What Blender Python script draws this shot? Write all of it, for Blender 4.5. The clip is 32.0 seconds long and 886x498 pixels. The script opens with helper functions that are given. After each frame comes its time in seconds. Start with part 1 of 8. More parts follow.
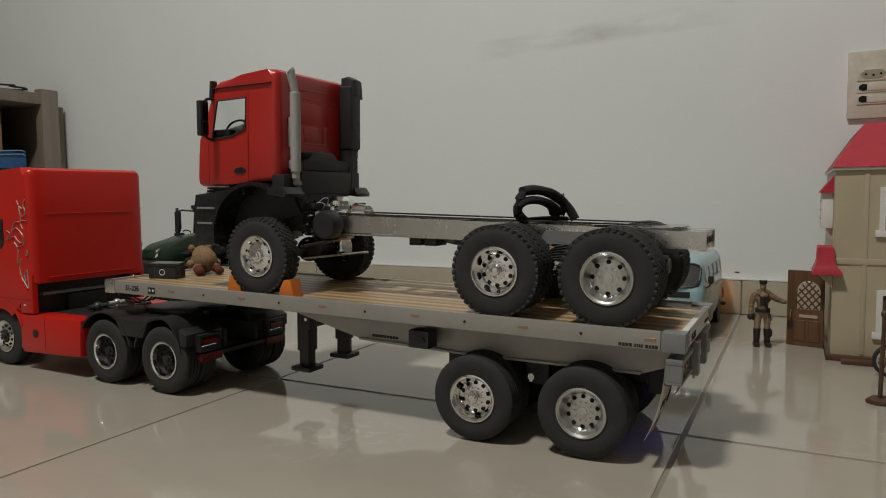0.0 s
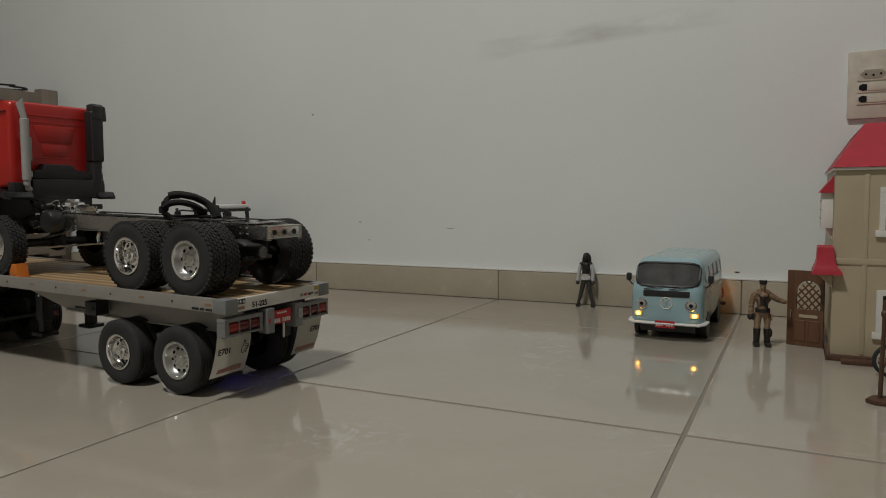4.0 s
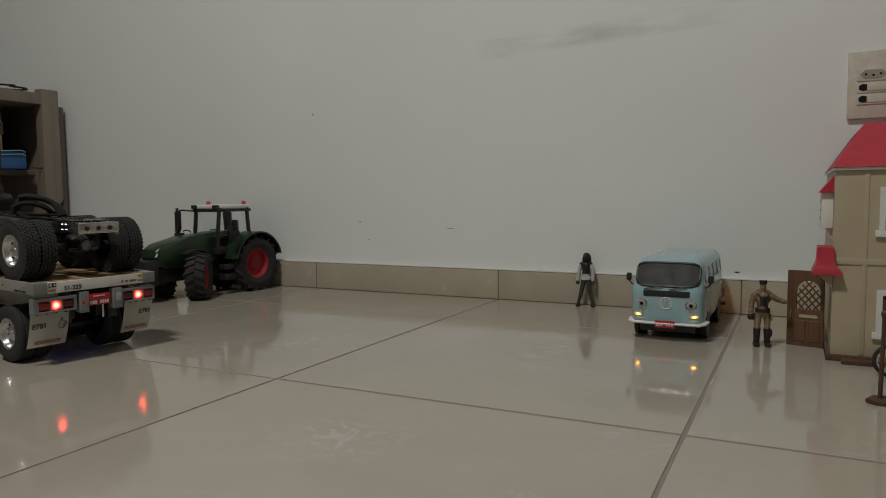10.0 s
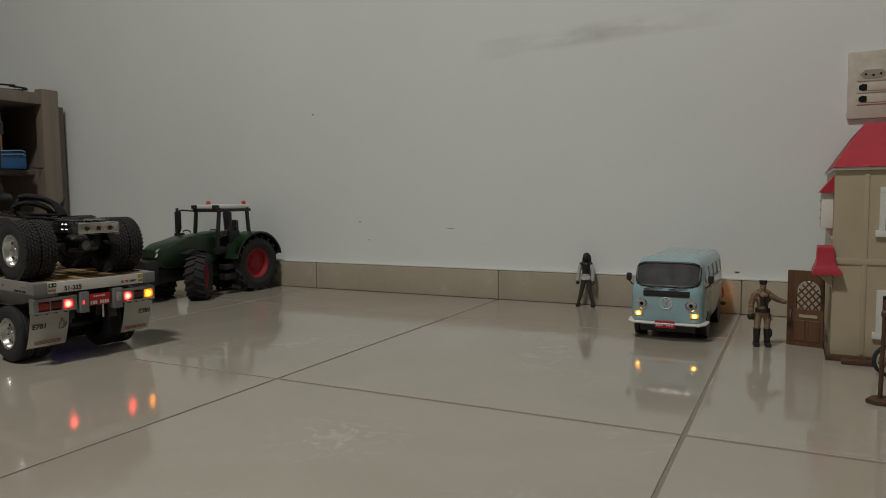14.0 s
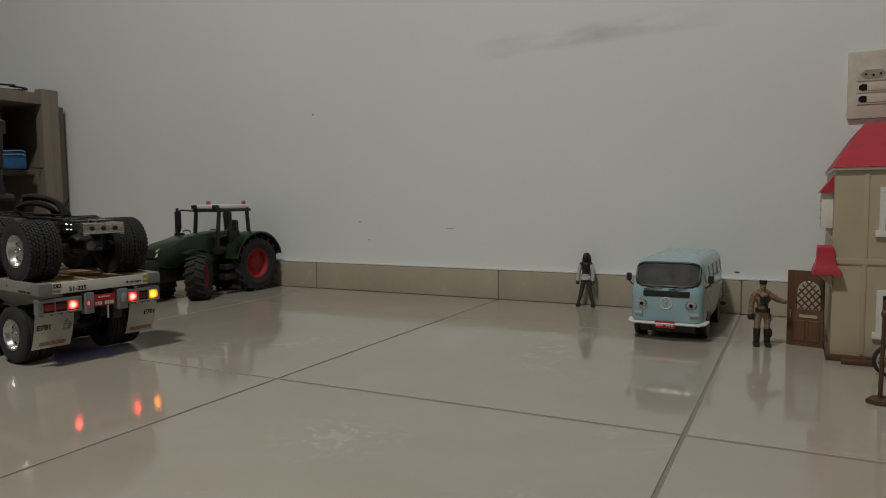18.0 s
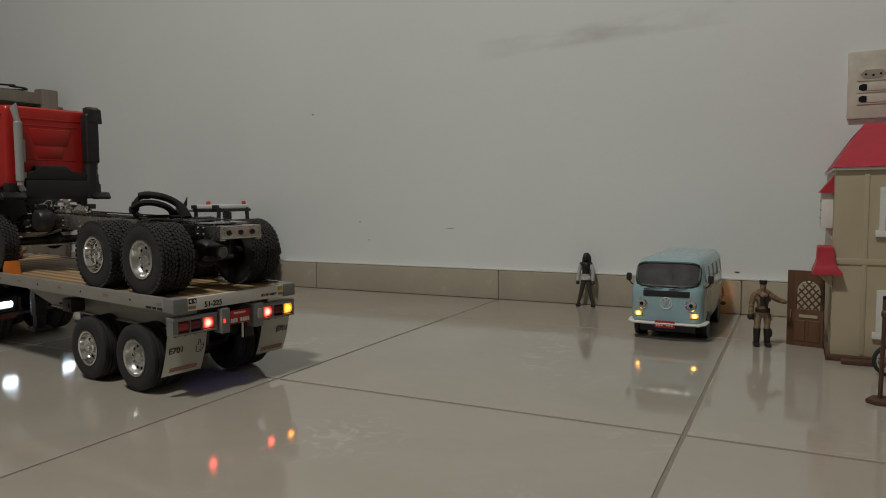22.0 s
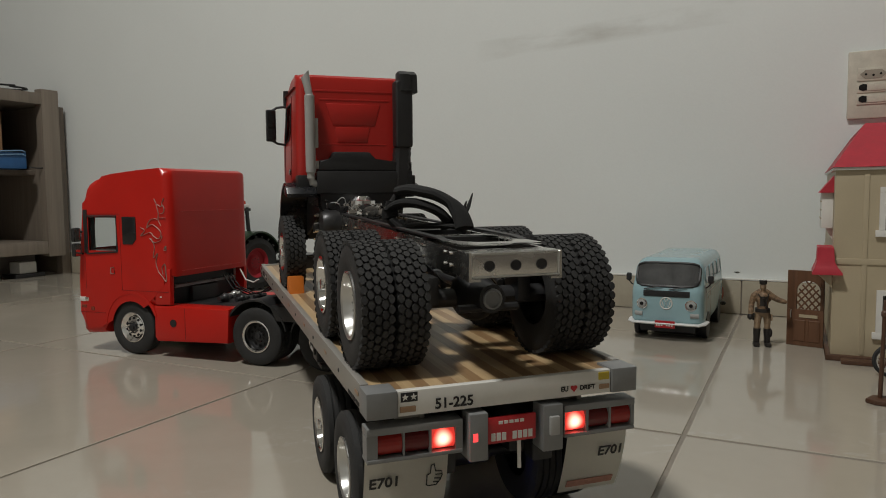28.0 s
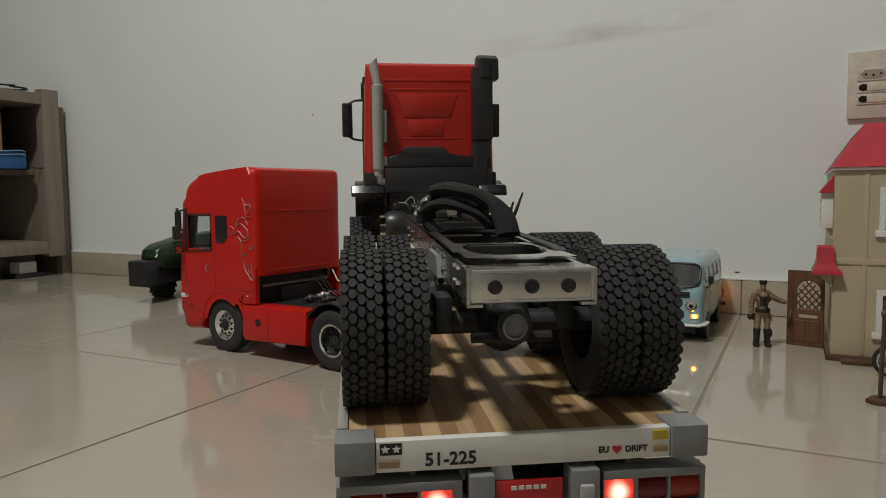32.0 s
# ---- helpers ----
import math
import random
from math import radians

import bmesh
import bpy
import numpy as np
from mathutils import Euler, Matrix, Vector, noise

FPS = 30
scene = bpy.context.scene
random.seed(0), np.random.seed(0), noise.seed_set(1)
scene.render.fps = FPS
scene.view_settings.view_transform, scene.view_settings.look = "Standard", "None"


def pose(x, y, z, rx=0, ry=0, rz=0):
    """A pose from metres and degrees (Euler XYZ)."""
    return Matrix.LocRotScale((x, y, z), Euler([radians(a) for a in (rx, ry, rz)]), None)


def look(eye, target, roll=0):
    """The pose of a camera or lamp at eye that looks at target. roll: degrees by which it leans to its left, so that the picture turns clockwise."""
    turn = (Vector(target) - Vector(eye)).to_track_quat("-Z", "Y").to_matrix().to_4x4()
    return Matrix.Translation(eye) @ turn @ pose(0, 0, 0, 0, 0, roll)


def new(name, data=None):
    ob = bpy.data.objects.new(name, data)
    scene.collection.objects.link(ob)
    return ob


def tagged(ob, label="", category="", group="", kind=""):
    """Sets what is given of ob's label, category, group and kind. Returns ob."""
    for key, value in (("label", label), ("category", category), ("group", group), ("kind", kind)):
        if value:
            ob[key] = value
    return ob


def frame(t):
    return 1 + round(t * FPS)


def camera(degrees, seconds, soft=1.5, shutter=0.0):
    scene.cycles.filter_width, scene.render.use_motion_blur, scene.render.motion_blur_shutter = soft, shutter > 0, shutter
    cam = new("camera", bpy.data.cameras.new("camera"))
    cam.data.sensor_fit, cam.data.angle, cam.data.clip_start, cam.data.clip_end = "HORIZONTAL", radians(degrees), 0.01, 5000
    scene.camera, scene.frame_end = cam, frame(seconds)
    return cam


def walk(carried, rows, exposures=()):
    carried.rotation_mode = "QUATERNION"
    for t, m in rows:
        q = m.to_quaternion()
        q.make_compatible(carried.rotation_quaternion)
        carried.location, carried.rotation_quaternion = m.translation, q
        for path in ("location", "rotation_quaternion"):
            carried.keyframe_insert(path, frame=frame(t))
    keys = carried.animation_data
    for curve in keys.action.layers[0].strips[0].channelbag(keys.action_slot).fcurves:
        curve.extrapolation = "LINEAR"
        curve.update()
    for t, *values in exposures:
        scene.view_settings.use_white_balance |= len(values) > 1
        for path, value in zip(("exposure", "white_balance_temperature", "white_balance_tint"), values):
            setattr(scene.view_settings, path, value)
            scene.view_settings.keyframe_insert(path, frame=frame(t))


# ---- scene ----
EXPO = [(0.0, 0.40), (1.0, 0.30), (3.0, 0.12), (5.5, 0.12), (6.0, 0.03), (23.0, 0.02), (25.5, 0.22), (28.0, 0.33), (32.0, 0.40)]
# ---- camera ----
cam = camera(64.53, 32.0, soft=1.0)
eye = pose(0, 0, 0.2312, 90 - 4.393, 0, 26.907) @ pose(0, 0, 0, 0, 0, -0.594)
walk(cam, [(0.0, eye), (32.0, eye)], exposures=EXPO)

# ---- light: one ceiling lamp in a closed room ----
world = bpy.data.worlds.new("world")
scene.world = world
world.use_nodes = True
world.node_tree.nodes["Background"].inputs[0].default_value = (0.6, 0.7, 0.85, 1)
world.node_tree.nodes["Background"].inputs[1].default_value = 0.02


def ceiling_light(name, xyz, size, power, colour):
    lamp = bpy.data.lights.new(name, "AREA")
    lamp.shape, lamp.size, lamp.energy, lamp.color = "DISK", size, power, colour
    ob = new(name, lamp)
    ob.matrix_basis = look(xyz, (xyz[0], xyz[1], 0))
    return ob


ceiling_light("ceiling_light", (-0.64, -0.34, 2.5), 0.28, 34, (1.0, 0.985, 0.94))


# ---- materials ----
def mat(name, colour, rough=0.5, metal=0.0, var=0.12, scale=60.0, bump=0.05, grain=400.0, coat=0.0, by_object=0.0, emit=None, power=0.0, alpha=None):
    """A surface with clouding at one scale and grain at another, in metres."""
    m = bpy.data.materials.new(name)
    m.use_nodes = True
    n, ln = m.node_tree.nodes, m.node_tree.links
    b = n["Principled BSDF"]
    b.inputs["Metallic"].default_value = metal
    b.inputs["Coat Weight"].default_value = coat
    b.inputs["Coat Roughness"].default_value = 0.08
    tc = n.new("ShaderNodeTexCoord")
    big = n.new("ShaderNodeTexNoise")
    big.inputs["Scale"].default_value, big.inputs["Detail"].default_value = scale, 4
    fine = n.new("ShaderNodeTexNoise")
    fine.inputs["Scale"].default_value, fine.inputs["Detail"].default_value = grain, 3
    ln.new(tc.outputs["Object"], big.inputs["Vector"])
    ln.new(tc.outputs["Object"], fine.inputs["Vector"])
    mixv = n.new("ShaderNodeMath")
    mixv.operation = "MULTIPLY_ADD"
    mixv.inputs[1].default_value = 0.35
    ln.new(fine.outputs["Fac"], mixv.inputs[0])
    ln.new(big.outputs["Fac"], mixv.inputs[2])
    rng = n.new("ShaderNodeMapRange")
    rng.inputs["From Min"].default_value, rng.inputs["From Max"].default_value = 0.4, 0.95
    rng.inputs["To Min"].default_value, rng.inputs["To Max"].default_value = 1 - var, 1 + var
    ln.new(mixv.outputs[0], rng.inputs["Value"])
    value = rng.outputs["Result"]
    if by_object:
        info = n.new("ShaderNodeObjectInfo")
        sp = n.new("ShaderNodeMapRange")
        sp.inputs["To Min"].default_value, sp.inputs["To Max"].default_value = 1 - by_object, 1 + by_object
        ln.new(info.outputs["Random"], sp.inputs["Value"])
        mu = n.new("ShaderNodeMath")
        mu.operation = "MULTIPLY"
        ln.new(value, mu.inputs[0])
        ln.new(sp.outputs["Result"], mu.inputs[1])
        value = mu.outputs[0]
    mul = n.new("ShaderNodeMix")
    mul.data_type, mul.blend_type = "RGBA", "MULTIPLY"
    mul.inputs[0].default_value = 1.0
    mul.inputs[6].default_value = (*colour, 1)
    ln.new(value, mul.inputs[7])
    ln.new(mul.outputs[2], b.inputs["Base Color"])
    rr = n.new("ShaderNodeMapRange")
    rr.inputs["To Min"].default_value, rr.inputs["To Max"].default_value = max(rough - 0.07, 0.02), min(rough + 0.1, 1)
    ln.new(big.outputs["Fac"], rr.inputs["Value"])
    ln.new(rr.outputs["Result"], b.inputs["Roughness"])
    if bump:
        bp = n.new("ShaderNodeBump")
        bp.inputs["Strength"].default_value, bp.inputs["Distance"].default_value = bump, 0.001
        ln.new(fine.outputs["Fac"], bp.inputs["Height"])
        ln.new(bp.outputs["Normal"], b.inputs["Normal"])
    if emit:
        b.inputs["Emission Color"].default_value = (*emit, 1)
        b.inputs["Emission Strength"].default_value = power
    return m


def glass(name, tint, rough=0.02):
    m = bpy.data.materials.new(name)
    m.use_nodes = True
    n, ln = m.node_tree.nodes, m.node_tree.links
    n.remove(n["Principled BSDF"])
    tr, gl, mx = n.new("ShaderNodeBsdfTransparent"), n.new("ShaderNodeBsdfGlossy"), n.new("ShaderNodeMixShader")
    tr.inputs[0].default_value = (*tint, 1)
    gl.inputs["Roughness"].default_value = rough
    mx.inputs[0].default_value = 0.05
    ln.new(tr.outputs[0], mx.inputs[1])
    ln.new(gl.outputs[0], mx.inputs[2])
    ln.new(mx.outputs[0], n["Material Output"].inputs["Surface"])
    return m


def floor_material():
    """Polished porcelain: pale veins and clouds, each tile a little different."""
    m = mat("polished_porcelain", (0.397, 0.361, 0.302), rough=0.10, var=0.04, scale=5, bump=0.0, grain=60, by_object=0.015)
    n, ln = m.node_tree.nodes, m.node_tree.links
    b = n["Principled BSDF"]
    b.inputs["Specular IOR Level"].default_value = 0.86
    tc = n.new("ShaderNodeTexCoord")
    info = n.new("ShaderNodeObjectInfo")
    add = n.new("ShaderNodeVectorMath")
    sc = n.new("ShaderNodeVectorMath")
    sc.operation = "SCALE"
    sc.inputs["Scale"].default_value = 9.0
    ln.new(info.outputs["Location"], sc.inputs[0])
    ln.new(tc.outputs["Object"], add.inputs[0])
    ln.new(sc.outputs[0], add.inputs[1])
    vein = n.new("ShaderNodeTexNoise")
    vein.inputs["Scale"].default_value, vein.inputs["Detail"].default_value, vein.inputs["Distortion"].default_value = 3.2, 7, 1.4
    ln.new(add.outputs[0], vein.inputs["Vector"])
    ramp = n.new("ShaderNodeValToRGB")
    ramp.color_ramp.elements[0].position, ramp.color_ramp.elements[0].color = 0.30, (0.95, 0.94, 0.92, 1)
    ramp.color_ramp.elements[1].position, ramp.color_ramp.elements[1].color = 0.70, (1.05, 1.05, 1.05, 1)
    ln.new(vein.outputs["Fac"], ramp.inputs[0])
    old = b.inputs["Base Color"].links[0].from_socket
    mul = n.new("ShaderNodeMix")
    mul.data_type, mul.blend_type = "RGBA", "MULTIPLY"
    mul.inputs[0].default_value = 1
    ln.new(old, mul.inputs[6])
    ln.new(ramp.outputs[0], mul.inputs[7])
    ln.new(mul.outputs[2], b.inputs["Base Color"])
    scuff, wide = n.new("ShaderNodeTexNoise"), n.new("ShaderNodeTexNoise")
    scuff.inputs["Scale"].default_value, scuff.inputs["Detail"].default_value, scuff.inputs["Distortion"].default_value = 28, 9, 2.2
    wide.inputs["Scale"].default_value, wide.inputs["Detail"].default_value = 3.4, 2
    ln.new(add.outputs[0], scuff.inputs["Vector"])
    ln.new(add.outputs[0], wide.inputs["Vector"])
    lim = []
    for node, lo, hi in ((scuff, 0.54, 0.66), (wide, 0.56, 0.70)):
        q = n.new("ShaderNodeMapRange")
        q.inputs["From Min"].default_value, q.inputs["From Max"].default_value = lo, hi
        ln.new(node.outputs["Fac"], q.inputs["Value"])
        lim.append(q)
    both = n.new("ShaderNodeMath")
    both.operation = "MULTIPLY"
    ln.new(lim[0].outputs["Result"], both.inputs[0])
    ln.new(lim[1].outputs["Result"], both.inputs[1])
    tone = n.new("ShaderNodeMath")
    tone.operation = "MULTIPLY"
    tone.inputs[1].default_value = 0.42
    ln.new(both.outputs[0], tone.inputs[0])
    pale = n.new("ShaderNodeMix")
    pale.data_type = "RGBA"
    ln.new(tone.outputs[0], pale.inputs[0])
    ln.new(mul.outputs[2], pale.inputs[6])
    pale.inputs[7].default_value = (0.55, 0.54, 0.51, 1)
    # one dried splash near the middle of the floor
    geo, off = n.new("ShaderNodeNewGeometry"), n.new("ShaderNodeVectorMath")
    off.operation = "SUBTRACT"
    off.inputs[1].default_value = (-0.395, 0.545, 0)
    ln.new(geo.outputs["Position"], off.inputs[0])
    far, rag = n.new("ShaderNodeVectorMath"), n.new("ShaderNodeTexNoise")
    far.operation = "LENGTH"
    ln.new(off.outputs[0], far.inputs[0])
    rag.inputs["Scale"].default_value, rag.inputs["Detail"].default_value, rag.inputs["Distortion"].default_value = 42, 8, 1.5
    ln.new(geo.outputs["Position"], rag.inputs["Vector"])
    fade, bits, splash = n.new("ShaderNodeMapRange"), n.new("ShaderNodeMapRange"), n.new("ShaderNodeMath")
    fade.inputs["From Min"].default_value, fade.inputs["From Max"].default_value = 0.02, 0.085
    fade.inputs["To Min"].default_value, fade.inputs["To Max"].default_value = 0.30, 0.0
    ln.new(far.outputs["Value"], fade.inputs["Value"])
    bits.inputs["From Min"].default_value, bits.inputs["From Max"].default_value = 0.50, 0.64
    ln.new(rag.outputs["Fac"], bits.inputs["Value"])
    splash.operation = "MULTIPLY"
    ln.new(fade.outputs["Result"], splash.inputs[0])
    ln.new(bits.outputs["Result"], splash.inputs[1])
    spot = n.new("ShaderNodeMix")
    spot.data_type = "RGBA"
    ln.new(splash.outputs[0], spot.inputs[0])
    ln.new(pale.outputs[2], spot.inputs[6])
    spot.inputs[7].default_value = (0.60, 0.595, 0.57, 1)
    ln.new(spot.outputs[2], b.inputs["Base Color"])
    smear = n.new("ShaderNodeTexNoise")
    smear.inputs["Scale"].default_value, smear.inputs["Detail"].default_value = 9, 6
    ln.new(add.outputs[0], smear.inputs["Vector"])
    rr = n.new("ShaderNodeMapRange")
    rr.inputs["From Min"].default_value, rr.inputs["From Max"].default_value = 0.35, 0.75
    rr.inputs["To Min"].default_value, rr.inputs["To Max"].default_value = 0.05, 0.15
    ln.new(smear.outputs["Fac"], rr.inputs["Value"])
    ln.new(rr.outputs["Result"], b.inputs["Roughness"])
    wave = n.new("ShaderNodeTexNoise")
    wave.inputs["Scale"].default_value = 14
    ln.new(tc.outputs["Object"], wave.inputs["Vector"])
    bp = n.new("ShaderNodeBump")
    bp.inputs["Strength"].default_value, bp.inputs["Distance"].default_value = 0.012, 0.002
    ln.new(wave.outputs["Fac"], bp.inputs["Height"])
    ln.new(bp.outputs["Normal"], b.inputs["Normal"])
    return m


def wall_material():
    """White emulsion with roller grain, faint scuffs and one long grey smear of damp."""
    m = mat("white_wall_paint", (0.785, 0.818, 0.803), rough=0.62, var=0.035, scale=2.2, bump=0.12, grain=260)
    n, ln = m.node_tree.nodes, m.node_tree.links
    b = n["Principled BSDF"]
    tc = n.new("ShaderNodeTexCoord")
    sub = n.new("ShaderNodeVectorMath")
    sub.operation = "ADD"
    sub.inputs[1].default_value = (0.370, 0, -0.556)
    ln.new(tc.outputs["Object"], sub.inputs[0])
    sep = n.new("ShaderNodeSeparateXYZ")
    ln.new(sub.outputs[0], sep.inputs[0])
    nz = n.new("ShaderNodeTexNoise")
    nz.inputs["Scale"].default_value, nz.inputs["Detail"].default_value = 16, 6
    stretch = n.new("ShaderNodeVectorMath")
    stretch.operation = "MULTIPLY"
    stretch.inputs[1].default_value = (0.45, 1, 1.6)
    ln.new(tc.outputs["Object"], stretch.inputs[0])
    ln.new(stretch.outputs[0], nz.inputs["Vector"])

    def math_node(op, a, c, clamp=False):
        k = n.new("ShaderNodeMath")
        k.operation, k.use_clamp = op, clamp
        for i, v in enumerate((a, c)):
            if isinstance(v, (int, float)):
                k.inputs[i].default_value = v
            else:
                ln.new(v, k.inputs[i])
        return k.outputs[0]

    ax = math_node("ABSOLUTE", math_node("MULTIPLY", sep.outputs["X"], 3.6), 0)
    az = math_node("ABSOLUTE", math_node("MULTIPLY", math_node("SUBTRACT", sep.outputs["Z"], math_node("MULTIPLY", sep.outputs["X"], 0.05)), 42), 0)
    band = math_node("SUBTRACT", 1.0, math_node("MAXIMUM", ax, az), True)
    spots = math_node("MULTIPLY", math_node("SUBTRACT", nz.outputs["Fac"], 0.36, True), 3.2, True)
    mask = math_node("MULTIPLY", math_node("MULTIPLY", math_node("MULTIPLY", band, 1.9, True), spots), 0.40, True)
    old = b.inputs["Base Color"].links[0].from_socket
    mix = n.new("ShaderNodeMix")
    mix.data_type = "RGBA"
    ln.new(mask, mix.inputs[0])
    ln.new(old, mix.inputs[6])
    mix.inputs[7].default_value = (0.30, 0.27, 0.22, 1)
    ln.new(mix.outputs[2], b.inputs["Base Color"])
    return m


def wood_material(name, light, dark, by_object=0.25, along="X", gloss=0.35):
    m = bpy.data.materials.new(name)
    m.use_nodes = True
    n, ln = m.node_tree.nodes, m.node_tree.links
    b = n["Principled BSDF"]
    tc = n.new("ShaderNodeTexCoord")
    sc = n.new("ShaderNodeVectorMath")
    sc.operation = "MULTIPLY"
    sc.inputs[1].default_value = (12, 260, 260) if along == "X" else (90, 90, 4)
    ln.new(tc.outputs["Object"], sc.inputs[0])
    info = n.new("ShaderNodeObjectInfo")
    off = n.new("ShaderNodeVectorMath")
    ln.new(sc.outputs[0], off.inputs[0])
    big = n.new("ShaderNodeVectorMath")
    big.operation = "SCALE"
    big.inputs["Scale"].default_value = 53.0
    comb = n.new("ShaderNodeCombineXYZ")
    for i in range(3):
        ln.new(info.outputs["Random"], comb.inputs[i])
    ln.new(comb.outputs[0], big.inputs[0])
    ln.new(big.outputs[0], off.inputs[1])
    nz = n.new("ShaderNodeTexNoise")
    nz.inputs["Scale"].default_value, nz.inputs["Detail"].default_value, nz.inputs["Distortion"].default_value = 1.0, 6, 0.6
    ln.new(off.outputs[0], nz.inputs["Vector"])
    ramp = n.new("ShaderNodeValToRGB")
    ramp.color_ramp.elements[0].position, ramp.color_ramp.elements[0].color = 0.3, (*dark, 1)
    ramp.color_ramp.elements[1].position, ramp.color_ramp.elements[1].color = 0.7, (*light, 1)
    ln.new(nz.outputs["Fac"], ramp.inputs[0])
    sp = n.new("ShaderNodeMapRange")
    sp.inputs["To Min"].default_value, sp.inputs["To Max"].default_value = 1 - by_object, 1 + by_object
    ln.new(info.outputs["Random"], sp.inputs["Value"])
    mul = n.new("ShaderNodeMix")
    mul.data_type, mul.blend_type = "RGBA", "MULTIPLY"
    mul.inputs[0].default_value = 1
    ln.new(ramp.outputs[0], mul.inputs[6])
    ln.new(sp.outputs["Result"], mul.inputs[7])
    ln.new(mul.outputs[2], b.inputs["Base Color"])
    b.inputs["Roughness"].default_value = gloss
    bp = n.new("ShaderNodeBump")
    bp.inputs["Strength"].default_value, bp.inputs["Distance"].default_value = 0.2, 0.0005
    ln.new(nz.outputs["Fac"], bp.inputs["Height"])
    ln.new(bp.outputs["Normal"], b.inputs["Normal"])
    return m


TILE = floor_material()
WALL = wall_material()
PLAIN = mat("matt_ceiling_paint", (0.75, 0.75, 0.73), rough=0.8, var=0.03, scale=2, bump=0.05)
# The unseen side walls get this dark tone to cut bounced light.
PLAINDARK = mat("dull_grey_brown", (0.22, 0.20, 0.18), rough=0.8, var=0.03, scale=2, bump=0.05)
GROUT = mat("grey_grout", (0.245, 0.215, 0.178), rough=0.55, scale=80)
SKIRT = mat("beige_skirting_tile", (0.43, 0.385, 0.30), rough=0.22, var=0.08, scale=14, bump=0.02, grain=120, by_object=0.05)
DECKWOOD = wood_material("light_deck_wood", (0.50, 0.36, 0.20), (0.40, 0.275, 0.145), by_object=0.10, gloss=0.38)
DECKDARK = wood_material("dark_deck_wood", (0.31, 0.195, 0.10), (0.235, 0.140, 0.066), by_object=0.10, gloss=0.38)
ALU = mat("brushed_aluminium", (0.64, 0.63, 0.60), rough=0.24, metal=1.0, var=0.06, grain=900)
ALUPAINT = mat("satin_silver_paint", (0.355, 0.34, 0.312), rough=0.38, metal=0.35, var=0.06)
GREYBOX = mat("grey_plastic", (0.20, 0.205, 0.205), rough=0.42, var=0.08)
LIGHTGREY = mat("light_grey_plastic", (0.36, 0.36, 0.35), rough=0.4, var=0.06)
RUBBER = mat("tyre_rubber", (0.024, 0.024, 0.024), rough=0.80, var=0.25, scale=90, bump=0.25, grain=700)
CHROME = mat("chrome_plate", (0.80, 0.80, 0.79), rough=0.07, metal=1.0, var=0.03, bump=0.0)
SATIN = mat("satin_metal", (0.60, 0.60, 0.58), rough=0.28, metal=0.9, var=0.05)
SOFTWHITE = mat("white_bumper_paint", (0.72, 0.73, 0.72), rough=0.3, var=0.05)
BLACK = mat("black_plastic", (0.016, 0.016, 0.017), rough=0.48, var=0.2)
BLACKGLOSS = mat("glossy_black_plastic", (0.012, 0.012, 0.013), rough=0.18, var=0.15)
DARKSTEEL = mat("dark_steel", (0.05, 0.05, 0.052), rough=0.38, metal=0.6, var=0.2)
NAVY = mat("dark_satin_plastic", (0.010, 0.011, 0.014), rough=0.26, var=0.15, bump=0.03)
# Near-black for raised discs whose colour imitates the shade inside holes.
NEARBLACK = mat("near_black", (0.006, 0.006, 0.006), rough=0.9)
RED = mat("red_lacquer", (0.44, 0.018, 0.013), rough=0.34, var=0.05, scale=25, bump=0.02, coat=0.12)
RED2 = mat("bright_red_lacquer", (0.53, 0.016, 0.010), rough=0.30, var=0.05, scale=25, bump=0.02, coat=0.08)
RED2.node_tree.nodes["Principled BSDF"].inputs["Specular IOR Level"].default_value = 0.28
DARKRED = mat("dark_red_lens", (0.12, 0.008, 0.008), rough=0.12, var=0.1)
REDLENS = mat("red_lens", (0.30, 0.02, 0.015), rough=0.12, var=0.1)
AMBERLENS = mat("dull_amber_lens", (0.22, 0.035, 0.018), rough=0.15, var=0.1)
WHITE = mat("white_plastic", (0.72, 0.71, 0.67), rough=0.45, var=0.05)
PAPER = mat("white_sticker", (0.66, 0.65, 0.61), rough=0.4, var=0.04)
FLAP = mat("soft_white_vinyl", (0.74, 0.72, 0.65), rough=0.5, var=0.05, scale=30)
INK = mat("black_ink", (0.015, 0.015, 0.015), rough=0.6)
PLATE = mat("red_plate_enamel", (0.45, 0.02, 0.025), rough=0.3)
ORANGE = mat("orange_print_plastic", (0.60, 0.165, 0.018), rough=0.45, var=0.08, bump=0.15, grain=900)
LIT_RED = mat("glowing_red_lamp", (0.5, 0.03, 0.02), rough=0.3, emit=(1.0, 0.065, 0.045), power=4.5)
LIT_AMBER = mat("glowing_amber_lamp", (0.6, 0.3, 0.02), rough=0.3, emit=(1.0, 0.30, 0.016), power=5.0)
LIT_WHITE = mat("glowing_white_lamp", (0.8, 0.8, 0.8), rough=0.3, emit=(0.70, 0.84, 1.0), power=18.0)
LIT_BLUE = mat("glowing_blue_lamp", (0.1, 0.1, 0.6), rough=0.3, emit=(0.05, 0.10, 1.0), power=9.0)


DRAWING = mat("pale_silver_ink", (0.46, 0.40, 0.35), rough=0.4, metal=0.2)
MARKER = mat("tan_reflector", (0.30, 0.185, 0.105), rough=0.3, var=0.1)
LIT_SLIT = mat("glowing_red_slit", (0.6, 0.03, 0.03), rough=0.3, emit=(1.0, 0.06, 0.06), power=1.1)


